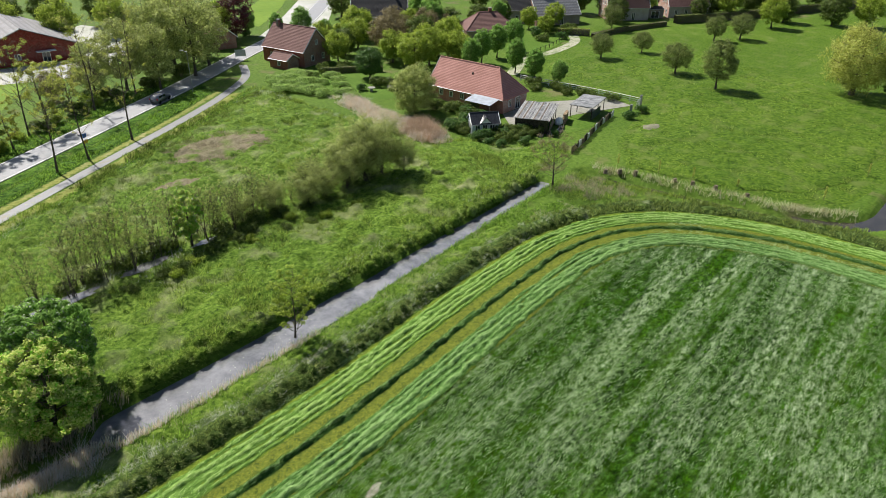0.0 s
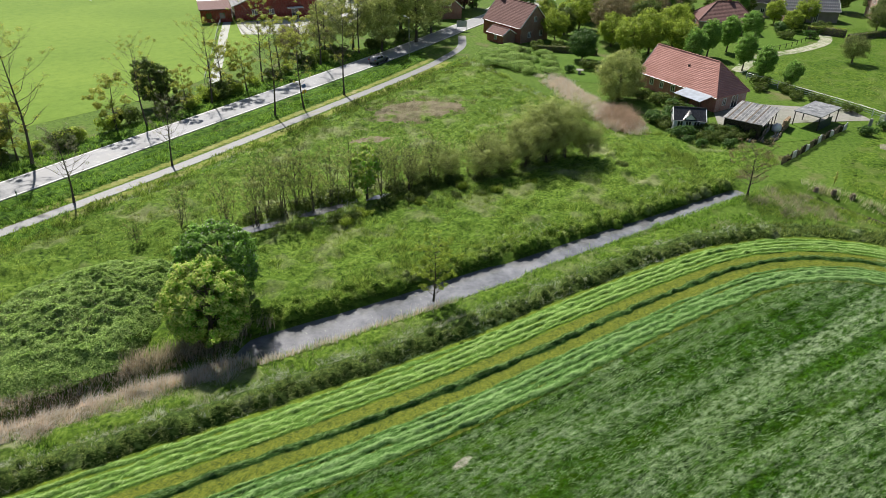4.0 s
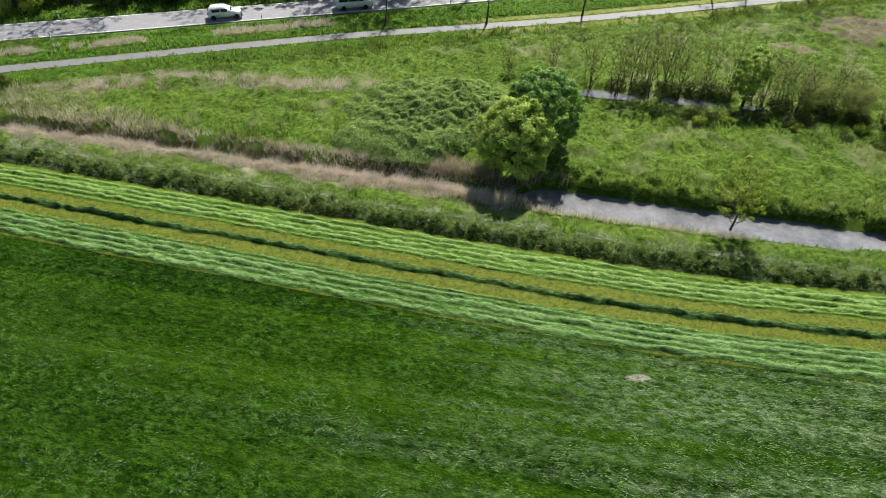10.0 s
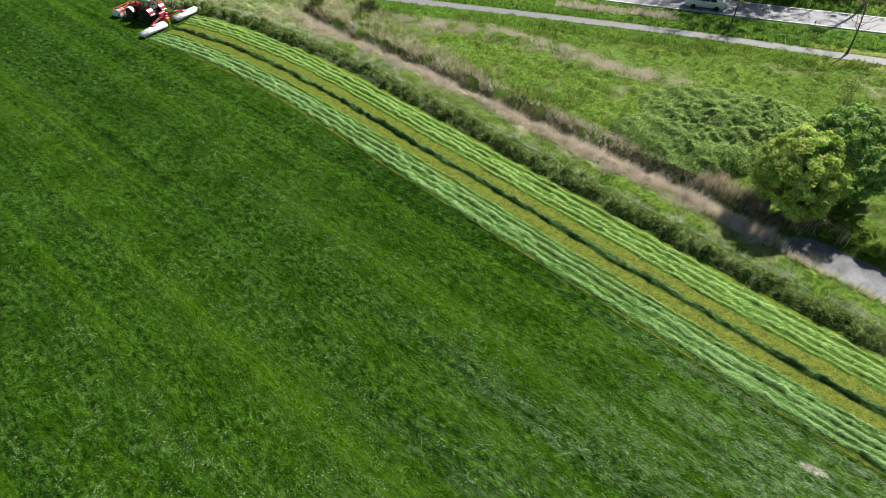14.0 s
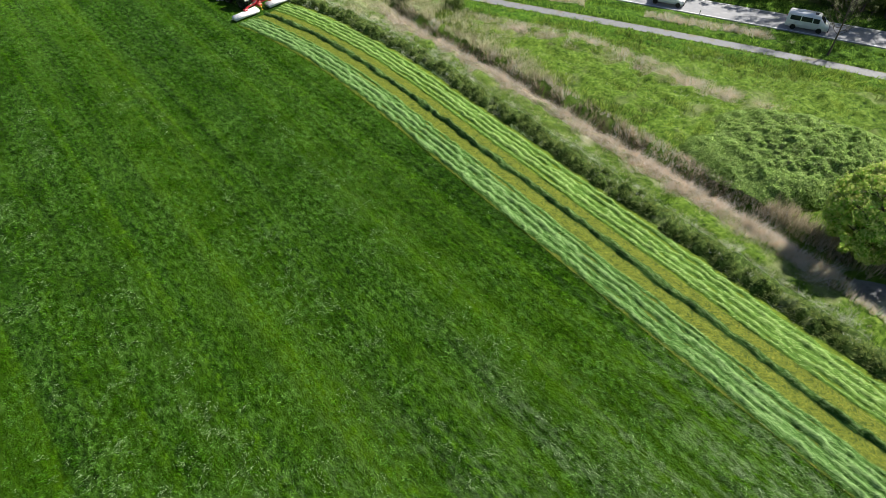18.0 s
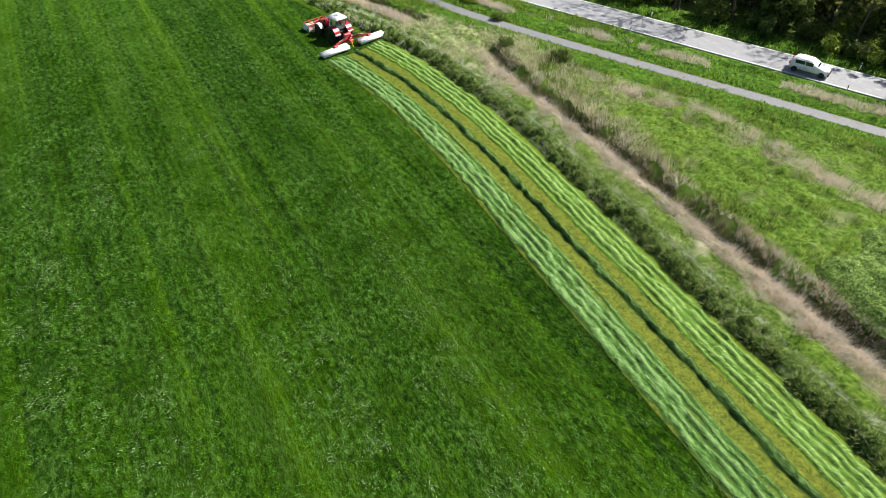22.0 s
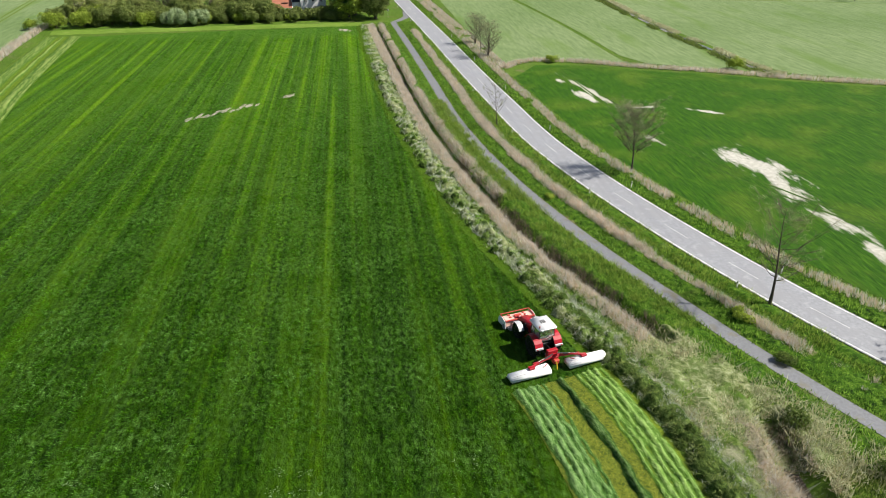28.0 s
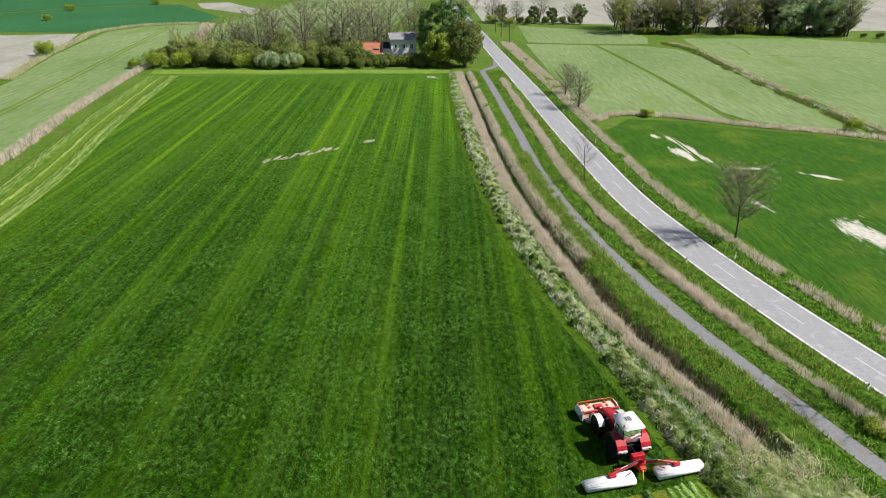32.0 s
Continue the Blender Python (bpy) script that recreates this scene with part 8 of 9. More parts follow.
part("mat", rod(B(), (0, 0, 0.62), (0, 0, 0.66), 1.5, 1.5, 24), M_BLACKP, tr2)
for n in range(5):
    a = n * 1.2566
    part("leg", rod(B(), (1.4 * math.cos(a), 1.4 * math.sin(a), 0), (1.4 * math.cos(a), 1.4 * math.sin(a), 0.64), 0.03, 0.03, 6), M_GREYZ, tr2)

# ---- trees and shrubs ----
def tube_arrays(paths, sides=5):
    """One mesh of tapered tubes: each path is a list of (point, radius)."""
    V, F, base = [], [], 0
    ang = np.linspace(0, 2 * np.pi, sides, endpoint=False)
    for path in paths:
        pts = np.array([p for p, _ in path], float)
        rad = np.array([r for _, r in path], float)
        d = np.gradient(pts, axis=0)
        d /= np.linalg.norm(d, axis=1)[:, None] + 1e-9
        side = np.cross(d, (0.31, 0.87, 0.38))
        side /= np.linalg.norm(side, axis=1)[:, None] + 1e-9
        other = np.cross(d, side)
        ring = pts[:, None] + rad[:, None, None] * (np.cos(ang)[None, :, None] * side[:, None] + np.sin(ang)[None, :, None] * other[:, None])
        V.append(ring.reshape(-1, 3))
        for a in range(len(pts) - 1):
            for b in range(sides):
                c = (b + 1) % sides
                F.append((base + a * sides + b, base + a * sides + c, base + (a + 1) * sides + c, base + (a + 1) * sides + b))
        base += len(pts) * sides
    return np.concatenate(V), np.array(F)


def grow(h, trunk_r, fork, spread, limbs, twigs, r, up=0.55, lean=0.04, stems=1):
    """Limb paths of a tree: its trunk, limbs and twigs, and the places of the twig ends."""
    trunk, limb_paths, twig_paths, ends = [], [], [], []
    for st in range(stems):
        foot = np.array([r.normal(0, 0.25), r.normal(0, 0.25), 0.0]) if stems > 1 else np.zeros(3)
        sway = r.normal(0, lean + 0.08 * (stems > 1), 2)
        zs = np.linspace(0, 1, 8)
        pts = np.stack([foot[0] + sway[0] * h * zs + 0.015 * h * np.sin(zs * 5 + st), foot[1] + sway[1] * h * zs + 0.012 * h * np.cos(zs * 4 + st) - 0.012 * h, h * zs * (1 if st == 0 else r.uniform(0.7, 1))], 1)
        rad = trunk_r * (1 - 0.93 * zs) * np.where(zs == 0, 1.35, 1.0)
        trunk.append(list(zip(pts, rad)))
        for n in range(limbs):
            f = fork + (0.96 - fork) * (n + r.uniform(0, 0.8)) / limbs
            p0 = np.array([np.interp(f, zs, pts[:, i]) for i in range(3)])
            a = n * 2.4 + r.normal(0, 0.3)
            reach = spread * (0.35 + 0.75 * math.sin(math.pi * min(1, max(0.05, (f - fork) / (1.02 - fork)) ** 0.75))) * r.uniform(0.75, 1.15)
            rise = reach * up * r.uniform(0.7, 1.5)
            v = np.array([math.cos(a), math.sin(a), 0])
            lp = [p0 + v * reach * t + np.array([0, 0, rise * t ** 1.4]) + r.normal(0, 0.03 * reach, 3) * (t > 0) for t in (0, 0.3, 0.65, 1.0)]
            lr = max(0.02, trunk_r * 0.42 * (1.05 - f))
            limb_paths.append(list(zip(lp, (lr, lr * 0.7, lr * 0.42, lr * 0.16))))
            ends.append(lp[-1])
            for m in range(twigs):
                t = r.uniform(0.25, 1.0)
                q0 = lp[0] + (lp[-1] - lp[0]) * t if t < 0.3 else lp[1] + (lp[-1] - lp[1]) * ((t - 0.3) / 0.7)
                tv = v * r.uniform(0.1, 0.9) + np.array([-v[1], v[0], 0]) * r.normal(0, 0.8) + np.array([0, 0, r.uniform(0.2, 1.0)])
                tv *= spread * 0.30 * r.uniform(0.5, 1.2) / np.linalg.norm(tv)
                tr_ = max(0.010, lr * 0.22)
                twig_paths.append([(q0, tr_), (q0 + tv * 0.5 + r.normal(0, 0.03, 3), tr_ * 0.7), (q0 + tv, tr_ * 0.3)])
                ends.append(q0 + tv)
    return trunk, limb_paths, twig_paths, np.array(ends)


def tree(name, label, category, h, trunk_r, fork, spread, limbs, twigs, leaves, size, material, seed, up=0.55, round_crown=0.0, stems=1, clump=0.16, droop=0.0, m=None, second=None, group="", bark=None, squash=1.0, lobes=0):
    """A tree or shrub: a trunk with limbs, fine twigs, and a crown of single leaves held in clumps."""
    r = np.random.default_rng(seed)
    trunk, limb_paths, twig_paths, ends = grow(h, trunk_r, fork, spread, limbs, twigs, r, up, 0.03, stems)
    top = thing(name, label, category, m, group)
    V, F = tube_arrays(trunk + limb_paths, 6)
    tk = link_mesh("trunk", mesh_np("trunk", V, F), bark or M_BARK, top)
    tk.data.polygons.foreach_set("use_smooth", [True] * len(tk.data.polygons))
    if twig_paths:
        V, F = tube_arrays(twig_paths, 3)
        tagged(link_mesh("brushwood", mesh_np("brushwood", V, F), M_TWIG, top), "", "", "", "stuff")
    if leaves:
        if round_crown:
            n = lobes or max(40, leaves // 48)
            cz, rz = h * (fork + 1.0) / 2, h * (1.0 - fork) / 2
            u = r.normal(0, 1, (n, 3))
            u /= np.linalg.norm(u, axis=1)[:, None]
            rr = np.sqrt(r.uniform(0.70 if lobes else 0.34, 0.98, n))[:, None] * (0.86 + 0.28 * vnoise(u[:, 0] * 3 + 9, u[:, 1] * 3 + u[:, 2] * 2 + 9, 1.0, seed))[:, None]
            shape = np.array([spread, spread, rz])
            cen = u * shape * rr + (0, 0, cz)
            cen[:, :2] *= np.where(cen[:, 2] < cz, 1.0, squash)[:, None]
        else:
            cen = ends[r.integers(0, len(ends), max(30, leaves // 40))]
        c = cen[r.integers(0, len(cen), leaves)]
        off = r.normal(0, 1, (leaves, 3))
        off *= (clump * spread * r.uniform(0.4, 1.0, leaves) / np.linalg.norm(off, axis=1))[:, None]
        off[:, 2] *= 0.7
        P = c + off
        P[:, 2] -= droop * np.abs(r.normal(0, 1, leaves))
        P[:, 2] = np.maximum(P[:, 2], 0.12)
        N = off / (np.linalg.norm(off, axis=1)[:, None] + 1e-9) + (P - (0, 0, h * 0.55)) / (h * 0.5) * 0.7 + (0, 0, 0.5)
        pick = np.zeros(leaves, bool) if second is None else r.uniform(0, 1, leaves) < second[1]
        V, F = leaf_quads(P[~pick], N[~pick], size, r)
        link_mesh("crown", mesh_np("crown", V, F), material, top)
        if pick.any():
            V, F = leaf_quads(P[pick] + N[pick] * 0.08, N[pick], size * 0.7, r)
            link_mesh("blossom", mesh_np("blossom", V, F), second[0], top, "pale upright blossom")
    return top


def shrub(name, label, category, rx, ry, h, leaves, size, material, seed, m=None, group="", lumps=9, floor_=0.0):
    """A dense bush: a few woody stems and lumps of leaves with gaps between them."""
    r = np.random.default_rng(seed)
    top = thing(name, label, category, m, group)
    stems = []
    for n in range(7):
        a = n * 0.9 + r.uniform(0, 0.5)
        q = np.array([math.cos(a) * rx * 0.6, math.sin(a) * ry * 0.6, h * r.uniform(0.55, 0.85)])
        stems.append([(np.array([0.08 * math.cos(a), 0.08 * math.sin(a), 0]), 0.03), (q * (0.45, 0.45, 0.55), 0.022), (q, 0.008)])
    V, F = tube_arrays(stems, 4)
    tagged(link_mesh("woody_base", mesh_np("woody_base", V, F), M_TWIG, top), "", "", "", "stuff")
    cx, cy = r.uniform(-0.62, 0.62, lumps) * rx, r.uniform(-0.62, 0.62, lumps) * ry
    cz = h * r.uniform(0.35, 0.68, lumps)
    rad = r.uniform(0.32, 0.5, lumps)
    i = r.integers(0, lumps, leaves)
    u = r.normal(0, 1, (leaves, 3))
    u /= np.linalg.norm(u, axis=1)[:, None]
    s_ = np.stack([rad[i] * rx, rad[i] * ry, rad[i] * h * 0.75], 1) * (0.75 + 0.35 * vnoise(u[:, 0] * 4 + i * 3, u[:, 1] * 4 + u[:, 2] * 4, 1.0, seed))[:, None]
    P = np.stack([cx[i], cy[i], cz[i]], 1) + u * s_ * r.uniform(0.8, 1.05, leaves)[:, None]
    P[:, 2] = np.maximum(P[:, 2], 0.05 + floor_)
    V, F = leaf_quads(P, u + (0, 0, 0.4), size, r)
    link_mesh("foliage", mesh_np("foliage", V, F), material, top)
    return top


def at(x, y, turn=0.0, s=1.0, sz=None):
    return pose(x, y, 0, 0, 0, turn) @ Matrix.Diagonal((s, s, sz or s, 1))


def plant(base, places, seed, group=""):
    """Copies of one plant at (x, y, size) places, each turned its own way."""
    r = random.Random(seed)
    for x, y, s in places:
        ob = copy_thing(base, at(x, y, r.uniform(0, 360), s * r.uniform(0.94, 1.06), s * r.uniform(0.92, 1.1)))
        if group:
            ob["group"] = group


# the two chestnuts by the ditch
tree("chestnut_tree", "young chestnut with bright yellow-green leaves by the ditch", "tree", 7.3, 0.22, 0.02, 3.5, 26, 4, 36000, 0.12, M_CHEST, 201, 0.4, 1.0, clump=0.125, lobes=330, m=at(-0.6, 53.3), second=(M_CHESTTIP, 0.22), group="chestnuts by the ditch")
tree("chestnut_tree", "dark green chestnut with pale blossom by the ditch", "tree", 8.6, 0.22, 0.03, 3.3, 24, 4, 26000, 0.13, M_CHESTD, 202, 0.4, 1.0, clump=0.135, lobes=270, m=at(1.7, 57.4), second=(M_BLOSSOM, 0.07), group="chestnuts by the ditch")
tree("chestnut_tree", "small chestnut with bright young leaves among willows", "tree", 7.0, 0.13, 0.14, 1.8, 18, 4, 3600, 0.16, M_CHEST, 203, 0.5, 1.0, clump=0.2, m=at(22.6, 71.0), second=(M_BLOSSOM, 0.05))
# sapling over the water and the bushy one at the head of the ditch
tree("alder_tree", "slender young alder with thin leaves at the water's edge", "tree", 6.2, 0.09, 0.06, 1.9, 30, 8, 9000, 0.055, M_LEAF, 204, 0.8, clump=0.14, m=at(18.5, 48.6))
tree("alder_tree", "sparse twiggy tree at the head of the ditch", "tree", 6.2, 0.13, 0.22, 2.8, 26, 10, 2600, 0.06, M_RUST, 205, 0.7, clump=0.14, m=at(62.7, 48.6))

# avenue trees, still almost bare
bare = tree("avenue_tree", "tall roadside tree with bare spring twigs", "tree", 13.0, 0.15, 0.30, 3.2, 26, 12, 2200, 0.06, M_LEAFY, 206, 0.9, clump=0.12, m=at(22.8, 103.6, 20, 1.08), group="trees along the road")
plant(bare, [(36.6, 108.6, 1.05), (28.2, 105.6, 0.9), (-10.5, 100.6, 1.22), (27, 122, 1.0), (40, 127, 1.05), (-24.5, 96.5, 1.15), (5, 108, 0.85), (16, 114, 0.9), (50, 131, 1.0)], 3, "trees along the road")
small = tree("avenue_tree", "small bare roadside tree with fine twigs", "tree", 9.0, 0.13, 0.28, 2.7, 26, 14, 1800, 0.04, M_BUD, 207, 0.8, clump=0.12, m=at(-7.3, 86.6), group="trees along the road")
plant(small, [(4.9, 92.0, 1.0), (-19.9, 82.9, 0.95), (-134.6, 45.6, 0.75), (-184, 53.0, 0.9), (-198, 52.4, 0.85), (-190, 52.6, 0.8), (-285, 46.5, 1.1), (-300, 44.5, 1.2), (-315, 43.5, 1.2)], 4, "trees along the road")
tree("avenue_tree", "rounded roadside tree with a dense crown of bare twigs", "tree", 8.4, 0.15, 0.30, 3.3, 60, 34, 12000, 0.04, M_BUD, 211, 0.8, clump=0.12, m=at(-112.6, 60.4), group="trees along the road")
tree("avenue_tree", "bare roadside tree leaning over the asphalt", "tree", 10.2, 0.15, 0.26, 3.4, 34, 20, 4200, 0.035, M_BUD, 208, 0.8, clump=0.12, m=at(-78.2, 61.3), group="trees along the road")

# leafy trees of several kinds
leaf_a = tree("leafy_tree", "broad roadside tree in fresh green leaf", "tree", 13.5, 0.26, 0.14, 4.3, 30, 7, 9500, 0.16, M_GREYLEAF, 210, 0.5, 1.0, clump=0.22, m=at(50.7, 135.5), group="trees beyond the road")
plant(leaf_a, [(59, 139, 1.1), (65, 134.5, 1.1), (55, 131, 0.85), (72, 140, 0.95), (44, 134, 0.8), (76, 147, 1.0), (68, 147, 1.15)], 5, "trees beyond the road")
leaf_d = tree("leafy_tree", "dense dark green tree in full leaf", "tree", 9.5, 0.24, 0.10, 3.7, 22, 3, 4800, 0.24, M_LEAFD, 211, 0.5, 1.0, clump=0.24, m=at(-36, 97.0), group="trees beyond the road")
leaf_y = tree("leafy_tree", "tree with sparse yellowish young leaves", "tree", 11.0, 0.2, 0.18, 3.4, 26, 7, 3000, 0.16, M_LEAFY, 212, 0.6, clump=0.2, m=at(-29, 99.0), group="trees beyond the road")
plant(leaf_d, [(-44, 93.5, 0.95), (-52, 90, 0.85), (-58, 88.5, 0.6), (-40, 103, 1.1), (-48, 99, 1.0), (-14, 107, 0.7), (8, 117, 0.8), (-64, 86, 0.4)], 6, "trees beyond the road")
plant(leaf_y, [(-38, 93.0, 0.8), (-49, 95, 0.9), (-20, 99, 0.85), (-12, 103.5, 0.7), (1, 109, 0.75), (-55, 95, 0.85), (-26, 105, 1.0), (19, 119, 0.8), (-43, 97.5, 0.9), (31, 124, 0.9), (12, 112.5, 0.6), (-34, 92, 0.6), (23, 118, 0.7), (38, 131, 0.8)], 7, "trees beyond the road")
bush_d = shrub("roadside_bush", "dark leafy bush below the roadside trees", "bush", 2.4, 2.0, 2.6, 1700, 0.16, M_LEAFD, 213, at(-33, 94.2), "bushes beyond the road")
bush_l = shrub("roadside_bush", "green bush in young leaf", "bush", 2.2, 1.9, 2.5, 1700, 0.15, M_LEAF, 214, at(-18, 101.6), "bushes beyond the road")
plant(bush_d, [(-38, 91.2, 1.0), (-42, 89.8, 1.0), (-47, 88.0, 1.0), (-28, 97.0, 1.1), (-23, 99.0, 1.0), (-14, 102.8, 0.9), (-6, 106.5, 0.9), (3, 111, 1.0), (12, 115.4, 0.9), (-52, 86.0, 0.9), (-57, 84.0, 0.8), (21, 119.5, 0.9), (29, 123, 0.9), (37, 127.5, 1.0), (45, 131.5, 1.1), (-66, 80.5, 1.0), (-69, 79.0, 0.8), (54, 133, 1.0), (63, 136.5, 1.1)], 8, "bushes beyond the road")
plant(bush_l, [(-36, 95.5, 1.0), (-10, 105.0, 0.8), (0, 109.5, 0.9), (8, 113.2, 0.8), (16, 117.2, 0.9), (25, 121, 0.8), (33, 125.5, 0.9), (-45, 91.2, 0.9), (-63, 82.5, 0.8), (41, 130, 1.1)], 9, "bushes beyond the road")
tree("cypress_tree", "narrow dark cypress beyond the road", "tree", 6.5, 0.14, 0.06, 1.5, 18, 2, 2200, 0.18, M_LEAFD, 215, 0.6, 1.0, clump=0.3, m=at(9.4, 114.0))

# two tall trees that throw their shade over road and path
tree("leafy_tree", "very tall tree with thin yellowish leaves beyond the road", "tree", 20.0, 0.3, 0.16, 5.0, 36, 10, 5200, 0.13, M_LEAFY, 260, 0.7, clump=0.16, m=at(-21.0, 98.6), group="trees beyond the road")
tree("leafy_tree", "tall open tree with brownish young leaves beyond the road", "tree", 17.0, 0.26, 0.14, 4.4, 32, 10, 4200, 0.12, M_RUST, 261, 0.7, clump=0.16, m=at(-27.5, 97.0), group="trees beyond the road")

# the wood behind the road
r = random.Random(77)
q, g, s = resample(ROAD, 0.5)
for n in range(150):
    a = r.uniform(0, 1)
    x0 = -66 + 92 * a
    d = 5.2 + 14 * r.random() ** 1.3
    i = int(np.argmin(abs(q[:, 0] - x0)))
    px, py = float(q[i, 0] - g[i, 1] * d), float(q[i, 1] + g[i, 0] * d)
    if -14 < px and (r.random() < 0.55 or 8 < d):
        continue
    if d < 8:
        base_, size_ = r.choice((bush_d, bush_l, bush_l, bare)), r.uniform(0.8, 1.15)
    else:
        base_, size_ = r.choice((leaf_d, leaf_y, leaf_y, bare, bare, bush_d, bush_l) if px < -30 else (leaf_y, leaf_y, bare, bare, bush_l, leaf_y)), r.uniform(0.6, 0.95)
        if base_ in (bush_d, bush_l):
            size_ += 0.7
    plant(base_, [(px, py, size_)], 500 + n, "trees beyond the road" if base_ not in (bush_d, bush_l) else "bushes beyond the road")

# thin willows and the thicket in the meadow
willow = tree("willow_thicket", "clump of thin upright willow stems in young leaf", "willow", 6.6, 0.04, 0.10, 1.25, 9, 5, 4200, 0.042, M_GREYLEAF, 216, 1.7, clump=0.18, stems=6, m=at(9, 70.6), group="willows round the pool")
plant(willow, [(12.5, 71.2, 1.15), (15.5, 70.8, 1.1), (18.5, 71.4, 1.1), (6.2, 71.4, 0.85), (26, 71.5, 0.8), (29, 72, 0.75), (33, 71.5, 0.7), (2, 73, 0.8), (-3, 72.5, 0.6), (21, 71.9, 1.1), (10.6, 72.0, 1.15), (14.2, 72.2, 1.2), (24.6, 70.9, 1.0), (28, 70.6, 1.0), (32.2, 72.2, 0.95), (38, 70.0, 0.85), (41, 71.6, 0.85), (44, 71.0, 0.8), (36.5, 70.5, 0.65), (23.8, 72.4, 0.8), (31, 70.6, 0.7), (35, 72.4, 0.7), (39, 71.2, 0.7), (27.5, 73.2, 0.8), (42, 70.6, 0.6)], 10, "willows round the pool")
thick = tree("willow_bush", "rounded grey-green willow bush in the meadow", "bush", 5.0, 0.05, 0.08, 2.6, 16, 6, 17000, 0.06, M_GREYLEAF, 217, 1.0, clump=0.22, stems=7, m=at(47.5, 68.6), group="willow bushes in the meadow")
plant(thick, [(33.5, 70.2, 0.6), (29.5, 71.0, 0.55), (49.2, 70.8, 1.1), (46, 70.6, 0.95), (51.0, 69.3, 1.2), (44.2, 68.6, 0.9), (40.8, 69.2, 0.8), (37.5, 68.6, 0.75), (53.4, 67.2, 0.8)], 11, "willow bushes in the meadow")
low = shrub("meadow_bush", "low dark bush among meadow grass", "bush", 1.3, 1.1, 1.2, 1100, 0.09, M_LEAFD, 218, at(19.0, 66.6), "low bushes in the meadow")
plant(low, [(16.6, 67.0, 0.9), (22.5, 66.4, 0.8), (13, 66.8, 0.9), (26.5, 67.6, 0.8), (32, 66, 0.7), (34.5, 64.6, 0.8), (55.5, 62.5, 1.0), (10.3, 67.2, 0.8), (29, 68.8, 1.0), (24, 68, 1.2), (12, 72.2, 1.3), (14.8, 72.2, 1.4), (17.5, 72.2, 1.5), (20, 72.2, 1.5), (26, 70.4, 1.4), (31, 70.2, 1.3), (34, 69.6, 1.2), (37, 68.4, 1.0), (40, 67.6, 0.9), (9, 72.2, 1), (-69.3, 57.6, 0.8), (-56.5, 58.0, 1.2), (-62.5, 54.5, 1.0)], 12, "low bushes in the meadow")
lowl = shrub("meadow_bush", "low light green bush among meadow grass", "bush", 1.2, 1.1, 1.2, 1100, 0.09, M_LEAF, 219, at(20.5, 66.8), "low bushes in the meadow")
plant(lowl, [(17.6, 66.2, 0.9), (27.5, 66.3, 0.8), (37, 64.8, 0.9), (42, 64.5, 0.8), (33.5, 67.8, 0.9), (-105, 46.5, 0.7), (-76, 57.4, 0.9)], 13, "low bushes in the meadow")

# bramble mound: a heap of arching canes covered with leaves
r = np.random.default_rng(220)
n = 125000
bx, by = r.uniform(-1, 1, n), r.uniform(-1, 1, n)
rad = np.hypot(bx, by) * (0.84 + 0.35 * vnoise(bx * 3 + 9, by * 3 + 9, 1.0, 221))
keep = rad < 1
bx, by, rad = bx[keep], by[keep], rad[keep]
X, Y = -9.3 + 9.6 * bx + 2.6 * by, 61.2 + 9.0 * by
def swell(X, Y):
    """Lumps of the mound, in long bows of cane that lie across its slope."""
    return 0.5 * vnoise(X + 0.4 * Y, Y * 0.8, 1.15, 222) ** 1.3 + 0.38 * vnoise(X, Y, 0.45, 224) + 0.8 * vnoise(X - 0.5 * Y, Y, 3.4, 223)


lump, eps = swell(X, Y), 0.3
Z = 2.7 * np.clip(1 - rad**2.4, 0, 1) ** 0.7 * (0.36 + 0.68 * lump) * (0.82 + 0.22 * bx + 0.14 * by) + 0.12
Z -= r.uniform(0, 0.4, len(Z)) ** 2
N = np.c_[bx * 0.6 - 1.5 * (swell(X + eps, Y) - lump) / eps, by * 0.6 - 1.5 * (swell(X, Y + eps) - lump) / eps, np.full(len(bx), 1.4)]
V, F = leaf_quads(np.c_[X, Y, np.maximum(Z, 0.1)], N, 0.085, r)
mound = thing("bramble_thicket", "broad mound of light green bramble leaves by the ditch", "bramble")
link_mesh("foliage", mesh_np("foliage", V, F), M_BRAMBLE, mound)
canes = []
for i in range(160):
    a, d0 = r.uniform(0, 2 * np.pi), r.uniform(0.2, 0.95)
    p0 = np.array([-9.4 + 9.2 * d0 * math.cos(a), 61.6 + 8.2 * d0 * math.sin(a), 0.0])
    hgt = 2.0 * (1 - d0**2.0) ** 0.75 + 0.4
    b = r.uniform(0, 6.28)
    canes.append([(p0, 0.012), (p0 + (0.3 * math.cos(b), 0.3 * math.sin(b), hgt * 0.8), 0.010), (p0 + (0.9 * math.cos(b), 0.9 * math.sin(b), hgt), 0.007), (p0 + (1.7 * math.cos(b), 1.7 * math.sin(b), hgt * 0.75), 0.004)])
V, F = tube_arrays(canes, 4)
tagged(link_mesh("undergrowth", mesh_np("undergrowth", V, F), M_TWIG, mound), "", "", "", "stuff")
# Solid dark core, added so its colour gives the shade under the leaves.
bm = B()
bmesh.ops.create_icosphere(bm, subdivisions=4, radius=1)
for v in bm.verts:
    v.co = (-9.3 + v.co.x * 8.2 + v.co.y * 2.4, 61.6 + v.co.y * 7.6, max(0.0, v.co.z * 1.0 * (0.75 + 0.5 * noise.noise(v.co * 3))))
part("dark_core", bm, M_LEAFD, mound, "dark core standing for shade inside the mound", True)

